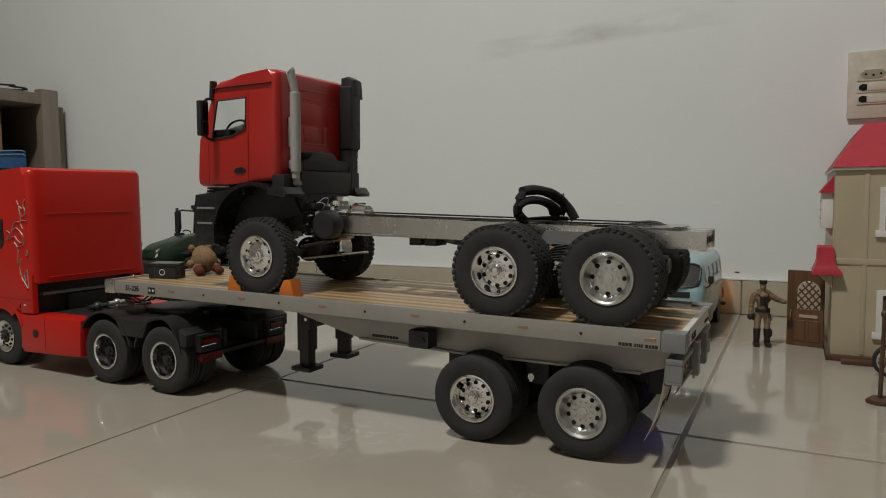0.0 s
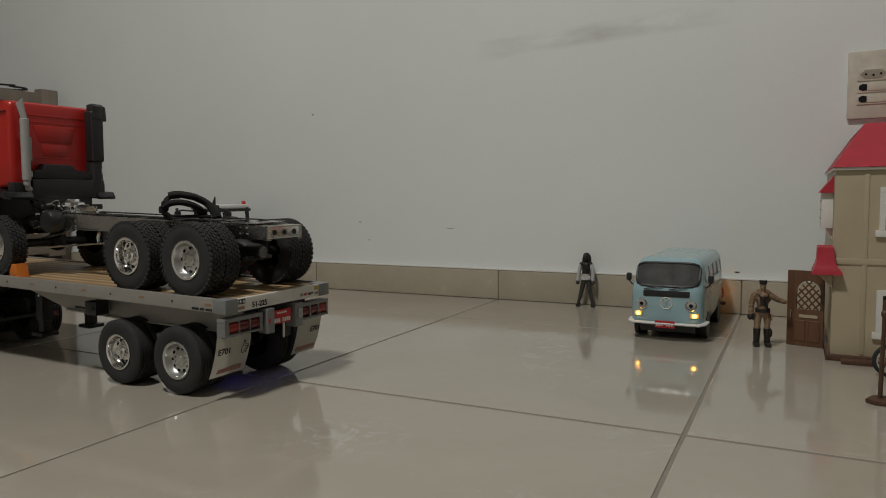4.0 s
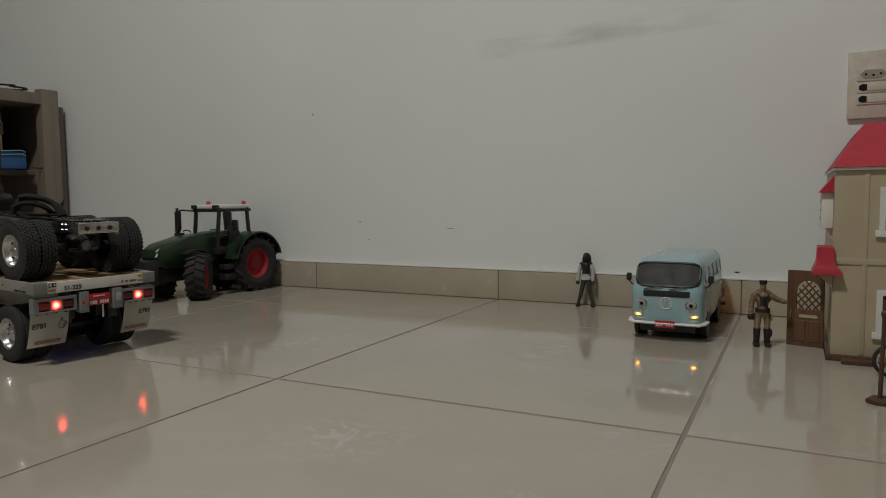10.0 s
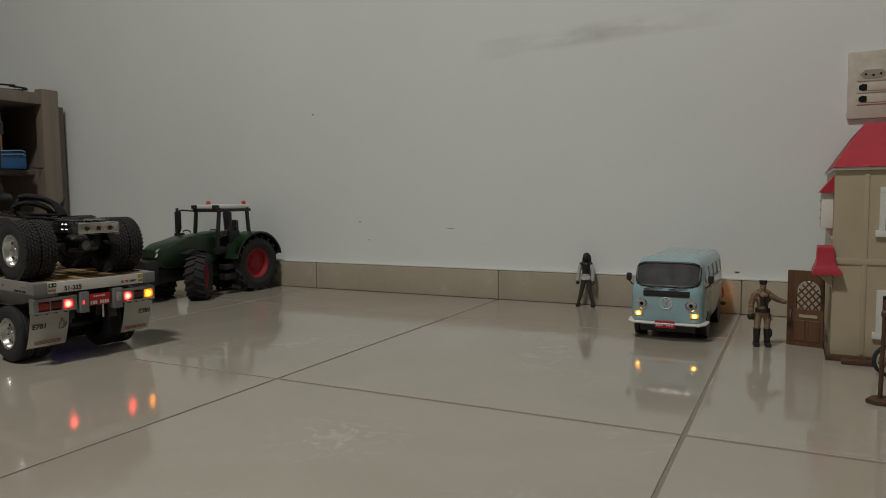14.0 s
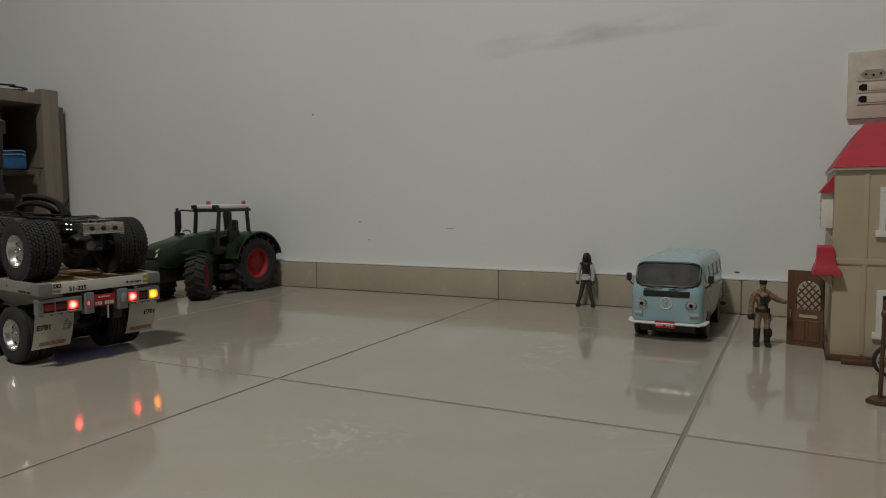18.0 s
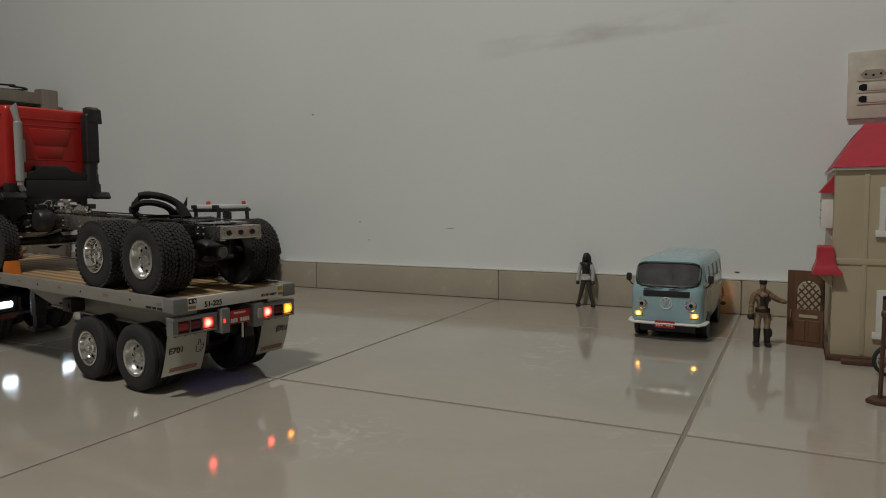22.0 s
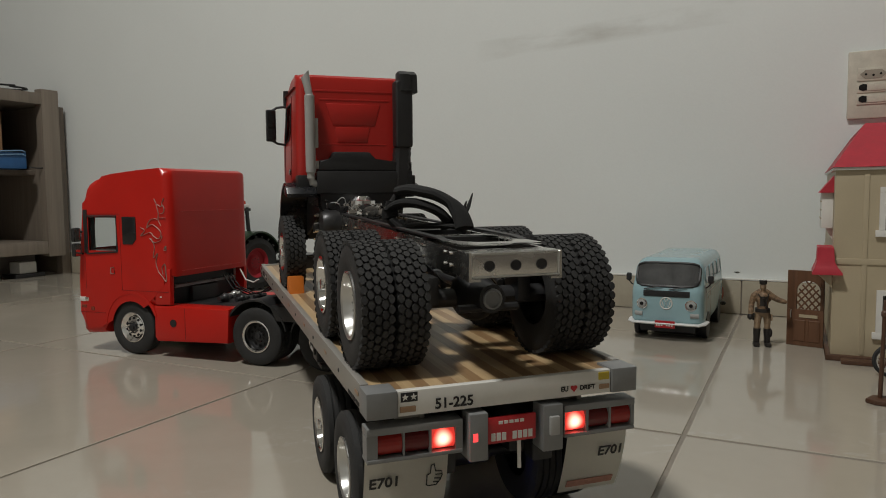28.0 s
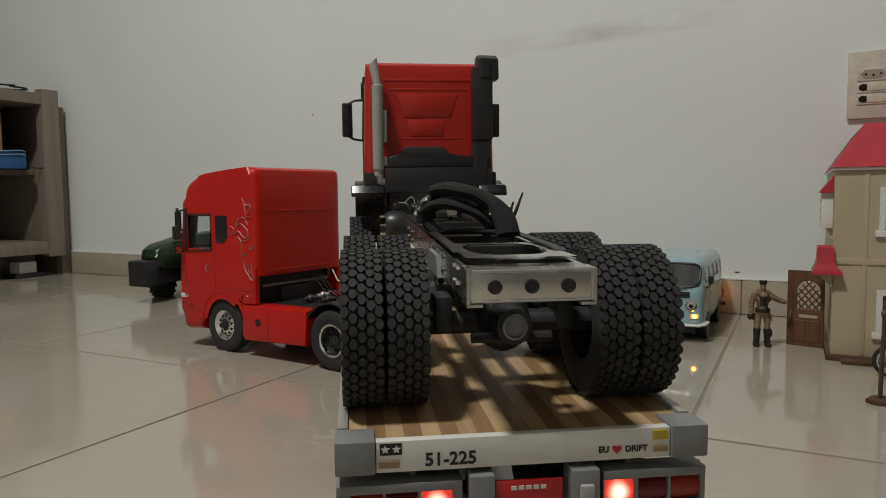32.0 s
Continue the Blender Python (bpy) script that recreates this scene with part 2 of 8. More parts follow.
def hot_spot(m, low, high, size):
    """The bulb behind a lamp's lens: brighter in the middle, along the drum's width and height."""
    n, ln = m.node_tree.nodes, m.node_tree.links
    tc, sep = n.new("ShaderNodeTexCoord"), n.new("ShaderNodeSeparateXYZ")
    ln.new(tc.outputs["Object"], sep.inputs[0])
    comb = n.new("ShaderNodeCombineXYZ")
    ln.new(sep.outputs["Y"], comb.inputs[1])
    ln.new(sep.outputs["Z"], comb.inputs[2])
    ln2 = n.new("ShaderNodeVectorMath")
    ln2.operation = "LENGTH"
    ln.new(comb.outputs[0], ln2.inputs[0])
    rng = n.new("ShaderNodeMapRange")
    rng.interpolation_type = "SMOOTHSTEP"
    rng.inputs["From Min"].default_value, rng.inputs["From Max"].default_value = 0.0, size
    rng.inputs["To Min"].default_value, rng.inputs["To Max"].default_value = high, low
    ln.new(ln2.outputs["Value"], rng.inputs["Value"])
    ln.new(rng.outputs["Result"], n["Principled BSDF"].inputs["Emission Strength"])


LIT_BUS = mat("glowing_small_amber_lamp", (0.6, 0.3, 0.05), rough=0.3, emit=(1.0, 0.40, 0.06), power=4.0)
hot_spot(LIT_BUS, 0.45, 14.0, 0.0050)
hot_spot(LIT_RED, 0.45, 20.0, 0.0068)
hot_spot(LIT_AMBER, 0.95, 12.0, 0.0066)
PANE = glass("clear_pane", (0.95, 0.97, 0.97))
DARKPANE = glass("smoked_pane", (0.45, 0.47, 0.48))


# ---- mesh helpers ----
def box(bm, x0, x1, y0, y1, z0, z1, bev=0.0, seg=2):
    v = [bm.verts.new(p) for p in ((x0, y0, z0), (x1, y0, z0), (x1, y1, z0), (x0, y1, z0), (x0, y0, z1), (x1, y0, z1), (x1, y1, z1), (x0, y1, z1))]
    f = [bm.faces.new([v[i] for i in q]) for q in ((3, 2, 1, 0), (4, 5, 6, 7), (0, 1, 5, 4), (1, 2, 6, 5), (2, 3, 7, 6), (3, 0, 4, 7))]
    if bev:
        e = {k for q in f for k in q.edges}
        bmesh.ops.bevel(bm, geom=list(e), offset=bev, segments=seg, affect="EDGES", profile=0.6)
    return v


def basis(direction):
    d = Vector(direction).normalized()
    a = Vector((0, 0, 1)) if abs(d.z) < 0.9 else Vector((1, 0, 0))
    u = d.cross(a).normalized()
    return d, u, d.cross(u)


def ring(bm, c, u, w, r, seg):
    return [bm.verts.new(Vector(c) + u * (r * math.cos(2 * math.pi * i / seg)) + w * (r * math.sin(2 * math.pi * i / seg))) for i in range(seg)]


def bridge(bm, a, b):
    k = len(a)
    for i in range(k):
        bm.faces.new((a[i], a[(i + 1) % k], b[(i + 1) % k], b[i]))


def cyl(bm, p0, p1, r0, r1=None, seg=16, caps=True):
    d, u, w = basis(Vector(p1) - Vector(p0))
    a, b = ring(bm, p0, u, w, r0, seg), ring(bm, p1, u, w, r0 if r1 is None else r1, seg)
    bridge(bm, a, b)
    if caps:
        bm.faces.new(a[::-1]), bm.faces.new(b)


def lathe(bm, profile, centre=(0, 0, 0), axis=(0, 1, 0), seg=32):
    """Turn (place along the axis, radius) pairs about the axis; radius 0 closes an end."""
    d, u, w = basis(axis)
    c = Vector(centre)
    last = None
    for a, r in profile:
        cur = [bm.verts.new(c + d * a)] if r <= 0 else ring(bm, c + d * a, u, w, r, seg)
        if last is not None:
            if len(last) == 1 and len(cur) > 1:
                for i in range(seg):
                    bm.faces.new((last[0], cur[i], cur[(i + 1) % seg]))
            elif len(cur) == 1 and len(last) > 1:
                for i in range(seg):
                    bm.faces.new((last[(i + 1) % seg], last[i], cur[0]))
            elif len(cur) > 1:
                bridge(bm, last, cur)
        last = cur


def prism(bm, poly, y0, y1, bev=0.0, seg=2, axis="y"):
    """Extrude an outline (x, z) from y0 to y1, or (y, z) along x, or (x, y) along z."""
    put = {"y": lambda p, k: (p[0], k, p[1]), "x": lambda p, k: (k, p[0], p[1]), "z": lambda p, k: (p[0], p[1], k)}[axis]
    a, b = [bm.verts.new(put(p, y0)) for p in poly], [bm.verts.new(put(p, y1)) for p in poly]
    fa, fb = bm.faces.new(a), bm.faces.new(b[::-1])
    k = len(a)
    for i in range(k):
        bm.faces.new((a[(i + 1) % k], a[i], b[i], b[(i + 1) % k]))
    if bev:
        e = set(fa.edges) | set(fb.edges)
        bmesh.ops.bevel(bm, geom=list(e), offset=bev, segments=seg, affect="EDGES", profile=0.5)


def tube(bm, pts, r, seg=8, flat=1.0):
    pts = [Vector(p) for p in pts]
    last = None
    for i, p in enumerate(pts):
        d = pts[min(i + 1, len(pts) - 1)] - pts[max(i - 1, 0)]
        _, u, w = basis(d)
        cur = [bm.verts.new(p + u * (r * math.cos(2 * math.pi * j / seg)) + w * (r * flat * math.sin(2 * math.pi * j / seg))) for j in range(seg)]
        if last:
            bridge(bm, last, cur)
        else:
            bm.faces.new(cur[::-1])
        last = cur
    bm.faces.new(last)


def ball(bm, c, r, sx=1.0, sy=1.0, sz=1.0, u=14, v=9):
    m = Matrix.Translation(c) @ Matrix.Diagonal((r * sx, r * sy, r * sz, 1))
    bmesh.ops.create_uvsphere(bm, u_segments=u, v_segments=v, radius=1, matrix=m)


def arch(cx, cz, r, a0, a1, n=12):
    return [(cx + r * math.cos(radians(a0 + (a1 - a0) * i / n)), cz + r * math.sin(radians(a0 + (a1 - a0) * i / n))) for i in range(n + 1)]


def cut(bm, axis, lo, hi):
    """Open a window: slice along the box lo..hi and drop the faces inside it that look along the axis."""
    for k in range(3):
        if k == axis:
            continue
        for v in (lo[k], hi[k]):
            no = [0, 0, 0]
            no[k] = 1
            co = [0, 0, 0]
            co[k] = v
            bmesh.ops.bisect_plane(bm, geom=bm.verts[:] + bm.edges[:] + bm.faces[:], plane_co=co, plane_no=no)
    gone = []
    for f in bm.faces:
        c = f.calc_center_median()
        if all(lo[k] - 1e-5 < c[k] < hi[k] + 1e-5 for k in range(3)):
            gone.append(f)
    bmesh.ops.delete(bm, geom=gone, context="FACES")


def cut_poly(bm, poly, y_least):
    """Open a window of convex outline (x, z) in the two side walls."""
    k = len(poly)
    for i in range(k):
        (ax, az), (bx, bz) = poly[i], poly[(i + 1) % k]
        bmesh.ops.bisect_plane(bm, geom=bm.verts[:] + bm.edges[:] + bm.faces[:], plane_co=(ax, 0, az), plane_no=(bz - az, 0, ax - bx))
    gone = []
    for f in bm.faces:
        c = f.calc_center_median()
        turn = [(poly[(i + 1) % k][0] - poly[i][0]) * (c.z - poly[i][1]) - (poly[(i + 1) % k][1] - poly[i][1]) * (c.x - poly[i][0]) for i in range(k)]
        if abs(c.y) > y_least and (min(turn) > -1e-9 or max(turn) < 1e-9):
            gone.append(f)
    bmesh.ops.delete(bm, geom=gone, context="FACES")


def between(table, x):
    """Straight steps through a table of pairs."""
    for (a, b), (c, d) in zip(table, table[1:]):
        if x <= c:
            return b + (d - b) * (x - a) / (c - a)
    return b + (d - b) * (x - a) / (c - a)


def smooth_line(pts, n=5):
    """A smooth curve through the points."""
    p = [Vector(q) for q in pts]
    out = []
    for i in range(len(p) - 1):
        a, b, c, d = p[max(i - 1, 0)], p[i], p[i + 1], p[min(i + 2, len(p) - 1)]
        for k in range(n):
            u = k / n
            out.append(0.5 * ((2 * b) + (c - a) * u + (2 * a - 5 * b + 4 * c - d) * u ** 2 + (3 * b - a - 3 * c + d) * u ** 3))
    out.append(p[-1])
    return out


def paint_by(ob, mats, rule):
    ob.data.materials.clear()
    for k in mats:
        ob.data.materials.append(k)
    for p in ob.data.polygons:
        p.material_index = rule(p.center)


VIEW_FIT = []   # stretches that fit the drawn lengths of the thing being built to the camera's view


def fitted_spot(m):
    if VIEW_FIT:
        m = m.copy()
        m.translation = VIEW_FIT[-1](m.translation)
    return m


def part(name, bm, material, parent=None, label="", m=None, flat=False):
    """Links a bmesh as one mesh object under a thing or a part."""
    if VIEW_FIT and m is None:
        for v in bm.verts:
            v.co = VIEW_FIT[-1](v.co)
    bmesh.ops.recalc_face_normals(bm, faces=bm.faces)
    me = bpy.data.meshes.new(name)
    bm.to_mesh(me)
    bm.free()
    for k in material if isinstance(material, (list, tuple)) else (material,):
        me.materials.append(k)
    if not flat:
        me.polygons.foreach_set("use_smooth", [True] * len(me.polygons))
        me.set_sharp_from_angle(angle=radians(32))
    ob = new(name, me)
    if parent:
        ob.parent = parent
    if m is not None:
        ob.matrix_basis = m
    if label:
        ob["label"] = label
    return ob


def share(name, ob, m, parent=None):
    """Another object on the mesh of ob."""
    o = new(name, ob.data)
    o.parent = parent or ob.parent
    o.matrix_basis = m
    return o


def thing(name, label, category, group="", kind="", m=None):
    ob = tagged(new(name), label, category, group, kind)
    if m is not None:
        ob.matrix_basis = m
    return ob


def B():
    return bmesh.new()


def lettering(name, body, size, material, parent, m, label="", depth=0.0002, bold=0.022):
    cu = bpy.data.curves.new(name, "FONT")
    cu.body, cu.size, cu.extrude, cu.align_x, cu.align_y = body, size, depth, "CENTER", "CENTER"
    cu.resolution_u, cu.offset = 3, size * bold
    tmp = bpy.data.objects.new("tmp", cu)
    scene.collection.objects.link(tmp)
    bpy.context.view_layer.update()
    me = bpy.data.meshes.new_from_object(tmp.evaluated_get(bpy.context.evaluated_depsgraph_get()))
    bpy.data.objects.remove(tmp)
    me.materials.clear()
    me.materials.append(material)
    ob = new(name, me)
    ob.parent, ob.matrix_basis = parent, fitted_spot(m)
    if label:
        ob["label"] = label
    return ob


# ---- the room ----
X0, Y0, S, YW = -1.0839, 0.6878, 0.4954, 1.4366
XL, XR, YF, ZC = -2.36, 1.7, -2.4, 2.62


def plain_box(name, material, dims, label, category):
    bm = B()
    box(bm, *dims)
    ob = part(name, bm, material)
    return tagged(ob, label, category, kind="structure")


def build_room():
    plain_box("wall_north", WALL, (XL - 0.15, XR + 0.15, YW, YW + 0.15, -0.05, ZC), "white painted wall with a faint grey damp smear", "wall")
    plain_box("wall_west", PLAINDARK, (XL - 0.15, XL, YF, YW, -0.05, ZC), "unseen wall behind the shelf, darkened to cut bounced light", "wall")
    plain_box("wall_east", PLAINDARK, (XR, XR + 0.15, YF, YW, -0.05, ZC), "unseen side wall, darkened to cut bounced light", "wall")
    plain_box("wall_south", PLAIN, (XL - 0.15, XR + 0.15, YF - 0.15, YF, -0.05, ZC), "plain white painted wall", "wall")
    plain_box("ceiling", PLAIN, (XL - 0.15, XR + 0.15, YF - 0.15, YW + 0.15, ZC, ZC + 0.1), "plain white ceiling", "ceiling")
    # small chips and scuffs on the wall
    chip = mat("bare_plaster_chip", (0.10, 0.09, 0.08), rough=0.9)
    scuff = mat("faint_grey_scuff", (0.42, 0.42, 0.41), rough=0.8)
    for x, z, w, h, k in ((-0.102, 0.079, 0.010, 0.003, chip), (-0.71, 0.155, 0.022, 0.002, scuff), (-0.955, 0.168, 0.009, 0.003, scuff), (-1.09, 0.435, 0.006, 0.005, scuff), (-0.93, 0.125, 0.004, 0.004, scuff)):
        bm = B()
        prism(bm, [(x + w * 0.5 * math.cos(a) * (1 + 0.3 * math.sin(3 * a)), z + h * 0.5 * math.sin(a)) for a in [i * math.pi / 6 for i in range(12)]], YW - 0.0006, YW + 0.001)
        part("scuff", bm, k, bpy.data.objects["wall_north"], "small dark chip in the paint" if k is chip else "faint grey scuff in the paint")
    # the ground below the tiles, then each tile
    bm = B()
    box(bm, XL - 0.15, XR + 0.15, YF - 0.15, YW + 0.1, -0.05, -0.0012)
    floor = tagged(part("floor", bm, GROUT), "polished beige porcelain tile floor with dark grout joints", "floor", kind="structure")
    shapes = {}
    i0, i1 = math.floor((XL - X0) / S), math.ceil((XR - X0) / S)
    j0 = math.floor((YF - Y0) / S)
    for i in range(i0, i1):
        for j in range(j0, 2):
            x0, x1 = max(X0 + i * S, XL) + 0.0021, min(X0 + (i + 1) * S, XR) - 0.0020
            y0, y1 = max(Y0 + j * S, YF) + 0.0019, min(Y0 + (j + 1) * S, YW) - 0.0019
            if i >= 1:   # the joint is wider here
                y0, y1 = y0 + (0.0010 if j == 0 else 0.0), y1 - (0.0010 if j == -1 else 0.0)
            w, d = round(x1 - x0, 5), round(y1 - y0, 5)
            if w < 0.01 or d < 0.01:
                continue
            at = pose((x0 + x1) / 2, (y0 + y1) / 2, 0)
            if (w, d) not in shapes:
                bm = B()
                box(bm, -w / 2, w / 2, -d / 2, d / 2, -0.008, 0, bev=0.0009, seg=2)
                shapes[w, d] = part("tile", bm, TILE, floor, m=at, flat=True)
            else:
                share("tile", shapes[w, d], at, floor)
    # skirting of cut tiles
    base = tagged(new("baseboard"), "beige tile skirting along the wall", "baseboard", kind="structure")
    h, th = 0.0645, 0.009
    for i in range(i0, i1):
        x0, x1 = max(X0 + i * S, XL) + 0.001, min(X0 + (i + 1) * S, XR) - 0.001
        if x1 - x0 < 0.02:
            continue
        bm = B()
        box(bm, -(x1 - x0) / 2, (x1 - x0) / 2, -th, -0.0002, 0.001, h, bev=0.0012)
        part("skirting_tile", bm, SKIRT, base, m=pose((x0 + x1) / 2, YW, 0))
    bm = B()
    box(bm, XL, XR, YW - 0.006, YW - 0.0005, 0.0, h - 0.002)
    part("joint_filler", bm, mat("pale_grout", (0.24, 0.21, 0.17), rough=0.9), base, "dark joints between the skirting tiles")
    bm = B()
    box(bm, XL, XR, YW - 0.0095, YW - 0.0004, h + 0.0005, h + 0.0035, bev=0.001)
    part("paint_bead", bm, WHITE, base, "white paint line above the skirting")


build_room()


# ---- wheels ----
def tyre_mesh(r, rim, width, lugs):
    """A tyre about the y axis, its middle at y = 0; lugs: tread blocks round it."""
    bm = B()
    h = width / 2
    prof = [(-h * 0.80, rim), (-h * 0.97, rim + (r - rim) * 0.22), (-h, rim + (r - rim) * 0.55), (-h * 0.93, r - 0.0028), (-h * 0.80, r - 0.0011)]
    for g in (-0.42, 0.0, 0.42):
        prof += [(h * (g - 0.06), r - 0.0008), (h * (g - 0.04), r - 0.0026), (h * (g + 0.04), r - 0.0026), (h * (g + 0.06), r - 0.0008)] if not lugs else [(h * g, r - 0.0022)]
    prof += [(h * 0.80, r - 0.0011), (h * 0.93, r - 0.0028), (h, rim + (r - rim) * 0.55), (h * 0.97, rim + (r - rim) * 0.22), (h * 0.80, rim)]
    lathe(bm, prof, seg=48 if lugs else 40)
    if lugs:
        n = 42
        bm.verts.ensure_lookup_table()
        root, last = bm.verts[0], None
        for row, y in enumerate((-0.80, -0.41, 0.0, 0.41, 0.80)):
            for i in range(n):
                a = 2 * math.pi * (i + (0.5 if row % 2 else 0.0)) / n
                da, dy = 2 * math.pi / n * 0.45, h * (0.20 if row in (0, 4) else 0.195)
                pts = []
                for ca, cy in ((-1, -0.35), (-0.35, -1), (0.35, -1), (1, -0.35), (1, 0.35), (0.35, 1), (-0.35, 1), (-1, 0.35)):
                    pts.append((a + ca * da, h * y + cy * dy))
                lo = [bm.verts.new((math.sin(q) * (r - 0.0026), w, math.cos(q) * (r - 0.0026))) for q, w in pts]
                hi = [bm.verts.new((math.sin(a + (q - a) * 0.93) * r, h * y + (w - h * y) * 0.93, math.cos(a + (q - a) * 0.93) * r)) for q, w in pts]
                bm.faces.new((lo[0], lo[1], last if last else root))
                last = lo[3]
                bm.faces.new(hi)
                for k in range(8):
                    bm.faces.new((lo[k], lo[(k + 1) % 8], hi[(k + 1) % 8], hi[k]))
    return bm


def rim_mesh(rim, width, dish, dark=False):
    """A steel rim: rolled lip, barrel and a disc sunk by dish from the outer face (outer face at +y)."""
    bm = B()
    h = width / 2
    lathe(bm, [(h * 0.74, rim + 0.0012), (h * 0.98, rim + 0.0010), (h * 1.02, rim - 0.0003), (h * 0.92, rim - 0.0020), (h - dish * 0.6, rim - 0.0032), (h - dish, rim - 0.0046),
               (h - dish - 0.0010, rim * 0.72), (h - dish + 0.0010, rim * 0.50), (h - dish + 0.0012, rim * 0.34), (h - dish + 0.0012, 0)], seg=40)
    if dark:   # the sunken disc is black, the barrel bright
        for f in bm.faces:
            c = f.calc_center_median()
            f.material_index = 1 if math.hypot(c.x, c.z) < rim * 0.84 and c.y < h * 0.8 else 0
    return bm


# Dark raised discs, painted where vent holes would lie in shade.
def hole_discs_mesh(rim, y, n, ro, rh):
    bm = B()
    for i in range(n):
        a = 2 * math.pi * i / n
        c = (math.sin(a) * ro, y, math.cos(a) * ro)
        cyl(bm, c, (c[0], y + 0.0007, c[2]), rh, seg=12)
    return bm


def hub_mesh(y, r, length, nuts):
    bm = B()
    lathe(bm, [(y, r), (y + length * 0.35, r), (y + length * 0.5, r * 0.72), (y + length * 0.92, r * 0.66), (y + length, r * 0.5), (y + length, 0)], seg=20)
    for i in range(nuts):
        a = 2 * math.pi * (i + 0.5) / nuts
        c = (math.sin(a) * r * 1.28, y, math.cos(a) * r * 1.28)
        cyl(bm, c, (c[0], y + 0.0026, c[2]), 0.0011, seg=6)
    return bm


WHEEL_PARTS = {}


def wheel(parent, at, r, rim, width, style, dual, side, tyre_label=""):
    """One wheel end; its outer face lies at y = side * width / 2 from its middle. style: deep, flat, front or drive."""
    key = (r, rim, width, style)
    lugs = style in ("deep", "flat", "front") and r > 0.042
    if key not in WHEEL_PARTS:
        dish = {"deep": 0.0095, "flat": 0.0082, "front": 0.0035, "drive": 0.0100, "steer": 0.0030}[style]
        metal = {"deep": CHROME, "flat": SATIN, "front": CHROME, "drive": CHROME, "steer": CHROME}[style]
        y = width / 2 - dish + 0.0010
        dark = style in ("drive", "steer")
        nh = 8 if style == "flat" and r > 0.042 else 10
        WHEEL_PARTS[key] = (
            tyre_mesh(r, rim, width, lugs), rim_mesh(rim, width, dish, style == "drive"), metal,
            hole_discs_mesh(rim, y - 0.0011, nh, rim * (0.80 if style == 'front' else 0.62), rim * (0.085 if style == 'front' else 0.095)), hub_mesh(y, rim * 0.30, {"deep": 0.009, "flat": 0.0022, "front": 0.0045, "drive": 0.006, "steer": 0.0055}[style], 10), dark)
        t, rm, metal, ho, hu, dark = WHEEL_PARTS[key]
        hold = []
        for nm, bm, mt in (("wheel", rm, metal), ("tyre", t, RUBBER), ("hand_hole", ho, NEARBLACK), ("hub", hu, DARKSTEEL if dark else metal)):
            bmesh.ops.recalc_face_normals(bm, faces=bm.faces)
            me = bpy.data.meshes.new(nm)
            bm.to_mesh(me)
            bm.free()
            me.materials.append(mt)
            me.materials.append(BLACK)
            me.polygons.foreach_set("use_smooth", [True] * len(me.polygons))
            me.set_sharp_from_angle(angle=radians(35))
            hold.append(me)
        WHEEL_PARTS[key] = hold
    rm, t, ho, hu = WHEEL_PARTS[key]
    w = new("wheel", rm)
    w.parent = parent
    w.matrix_basis = at @ (pose(0, 0, 0) if side > 0 else pose(0, 0, 0, 0, 0, 180))
    for nm, me, m in (("tyre", t, pose(0, 0, 0)), ("vent_hole_ring", ho, pose(0, 0, 0)), ("hub", hu, pose(0, 0, 0))):
        o = new(nm, me)
        o.parent, o.matrix_basis = w, m
    w["label"] = {"deep": "deep-dished chrome wheel with black rubber tyre", "flat": "flat satin metal wheel with black rubber tyre", "front": "chrome front wheel with round vent holes",
                  "drive": "deep chrome wheel with a black hub", "steer": "chrome wheel with a dark hub and bolts"}[style]
    if dual:
        o = new("tyre", t)
        o.parent, o.matrix_basis = w, pose(0, -width * 1.08, 0)
    return w


def blink_drum(parent, at, w, h, lit, dull, name="lamp"):
    """A made-up drum about the y axis that imitates a switching lamp: its glowing half faces -x when turned half round.
    """
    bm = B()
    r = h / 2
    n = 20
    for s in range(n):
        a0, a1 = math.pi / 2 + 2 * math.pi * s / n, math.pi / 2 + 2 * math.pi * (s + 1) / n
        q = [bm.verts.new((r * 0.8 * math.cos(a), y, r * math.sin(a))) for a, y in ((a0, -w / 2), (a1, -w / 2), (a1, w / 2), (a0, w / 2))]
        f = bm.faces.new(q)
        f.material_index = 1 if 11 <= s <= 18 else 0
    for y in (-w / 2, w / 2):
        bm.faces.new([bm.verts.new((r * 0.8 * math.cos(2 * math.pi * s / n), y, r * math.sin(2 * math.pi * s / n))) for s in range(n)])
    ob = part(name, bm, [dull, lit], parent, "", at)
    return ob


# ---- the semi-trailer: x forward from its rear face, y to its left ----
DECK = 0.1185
# Drawn lengths along the trailer, stretched to match the camera's view.
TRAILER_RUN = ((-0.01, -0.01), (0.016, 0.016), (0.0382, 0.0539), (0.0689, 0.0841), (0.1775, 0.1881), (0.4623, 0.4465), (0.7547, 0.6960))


def trailer_fit(p):
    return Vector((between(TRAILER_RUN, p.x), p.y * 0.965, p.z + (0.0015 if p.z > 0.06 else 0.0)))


TRAILER = thing("semi_trailer", "silver flatbed model semi-trailer with a striped wooden deck", "trailer")
TR_WHEELS, TR_LAMPS = [], {}


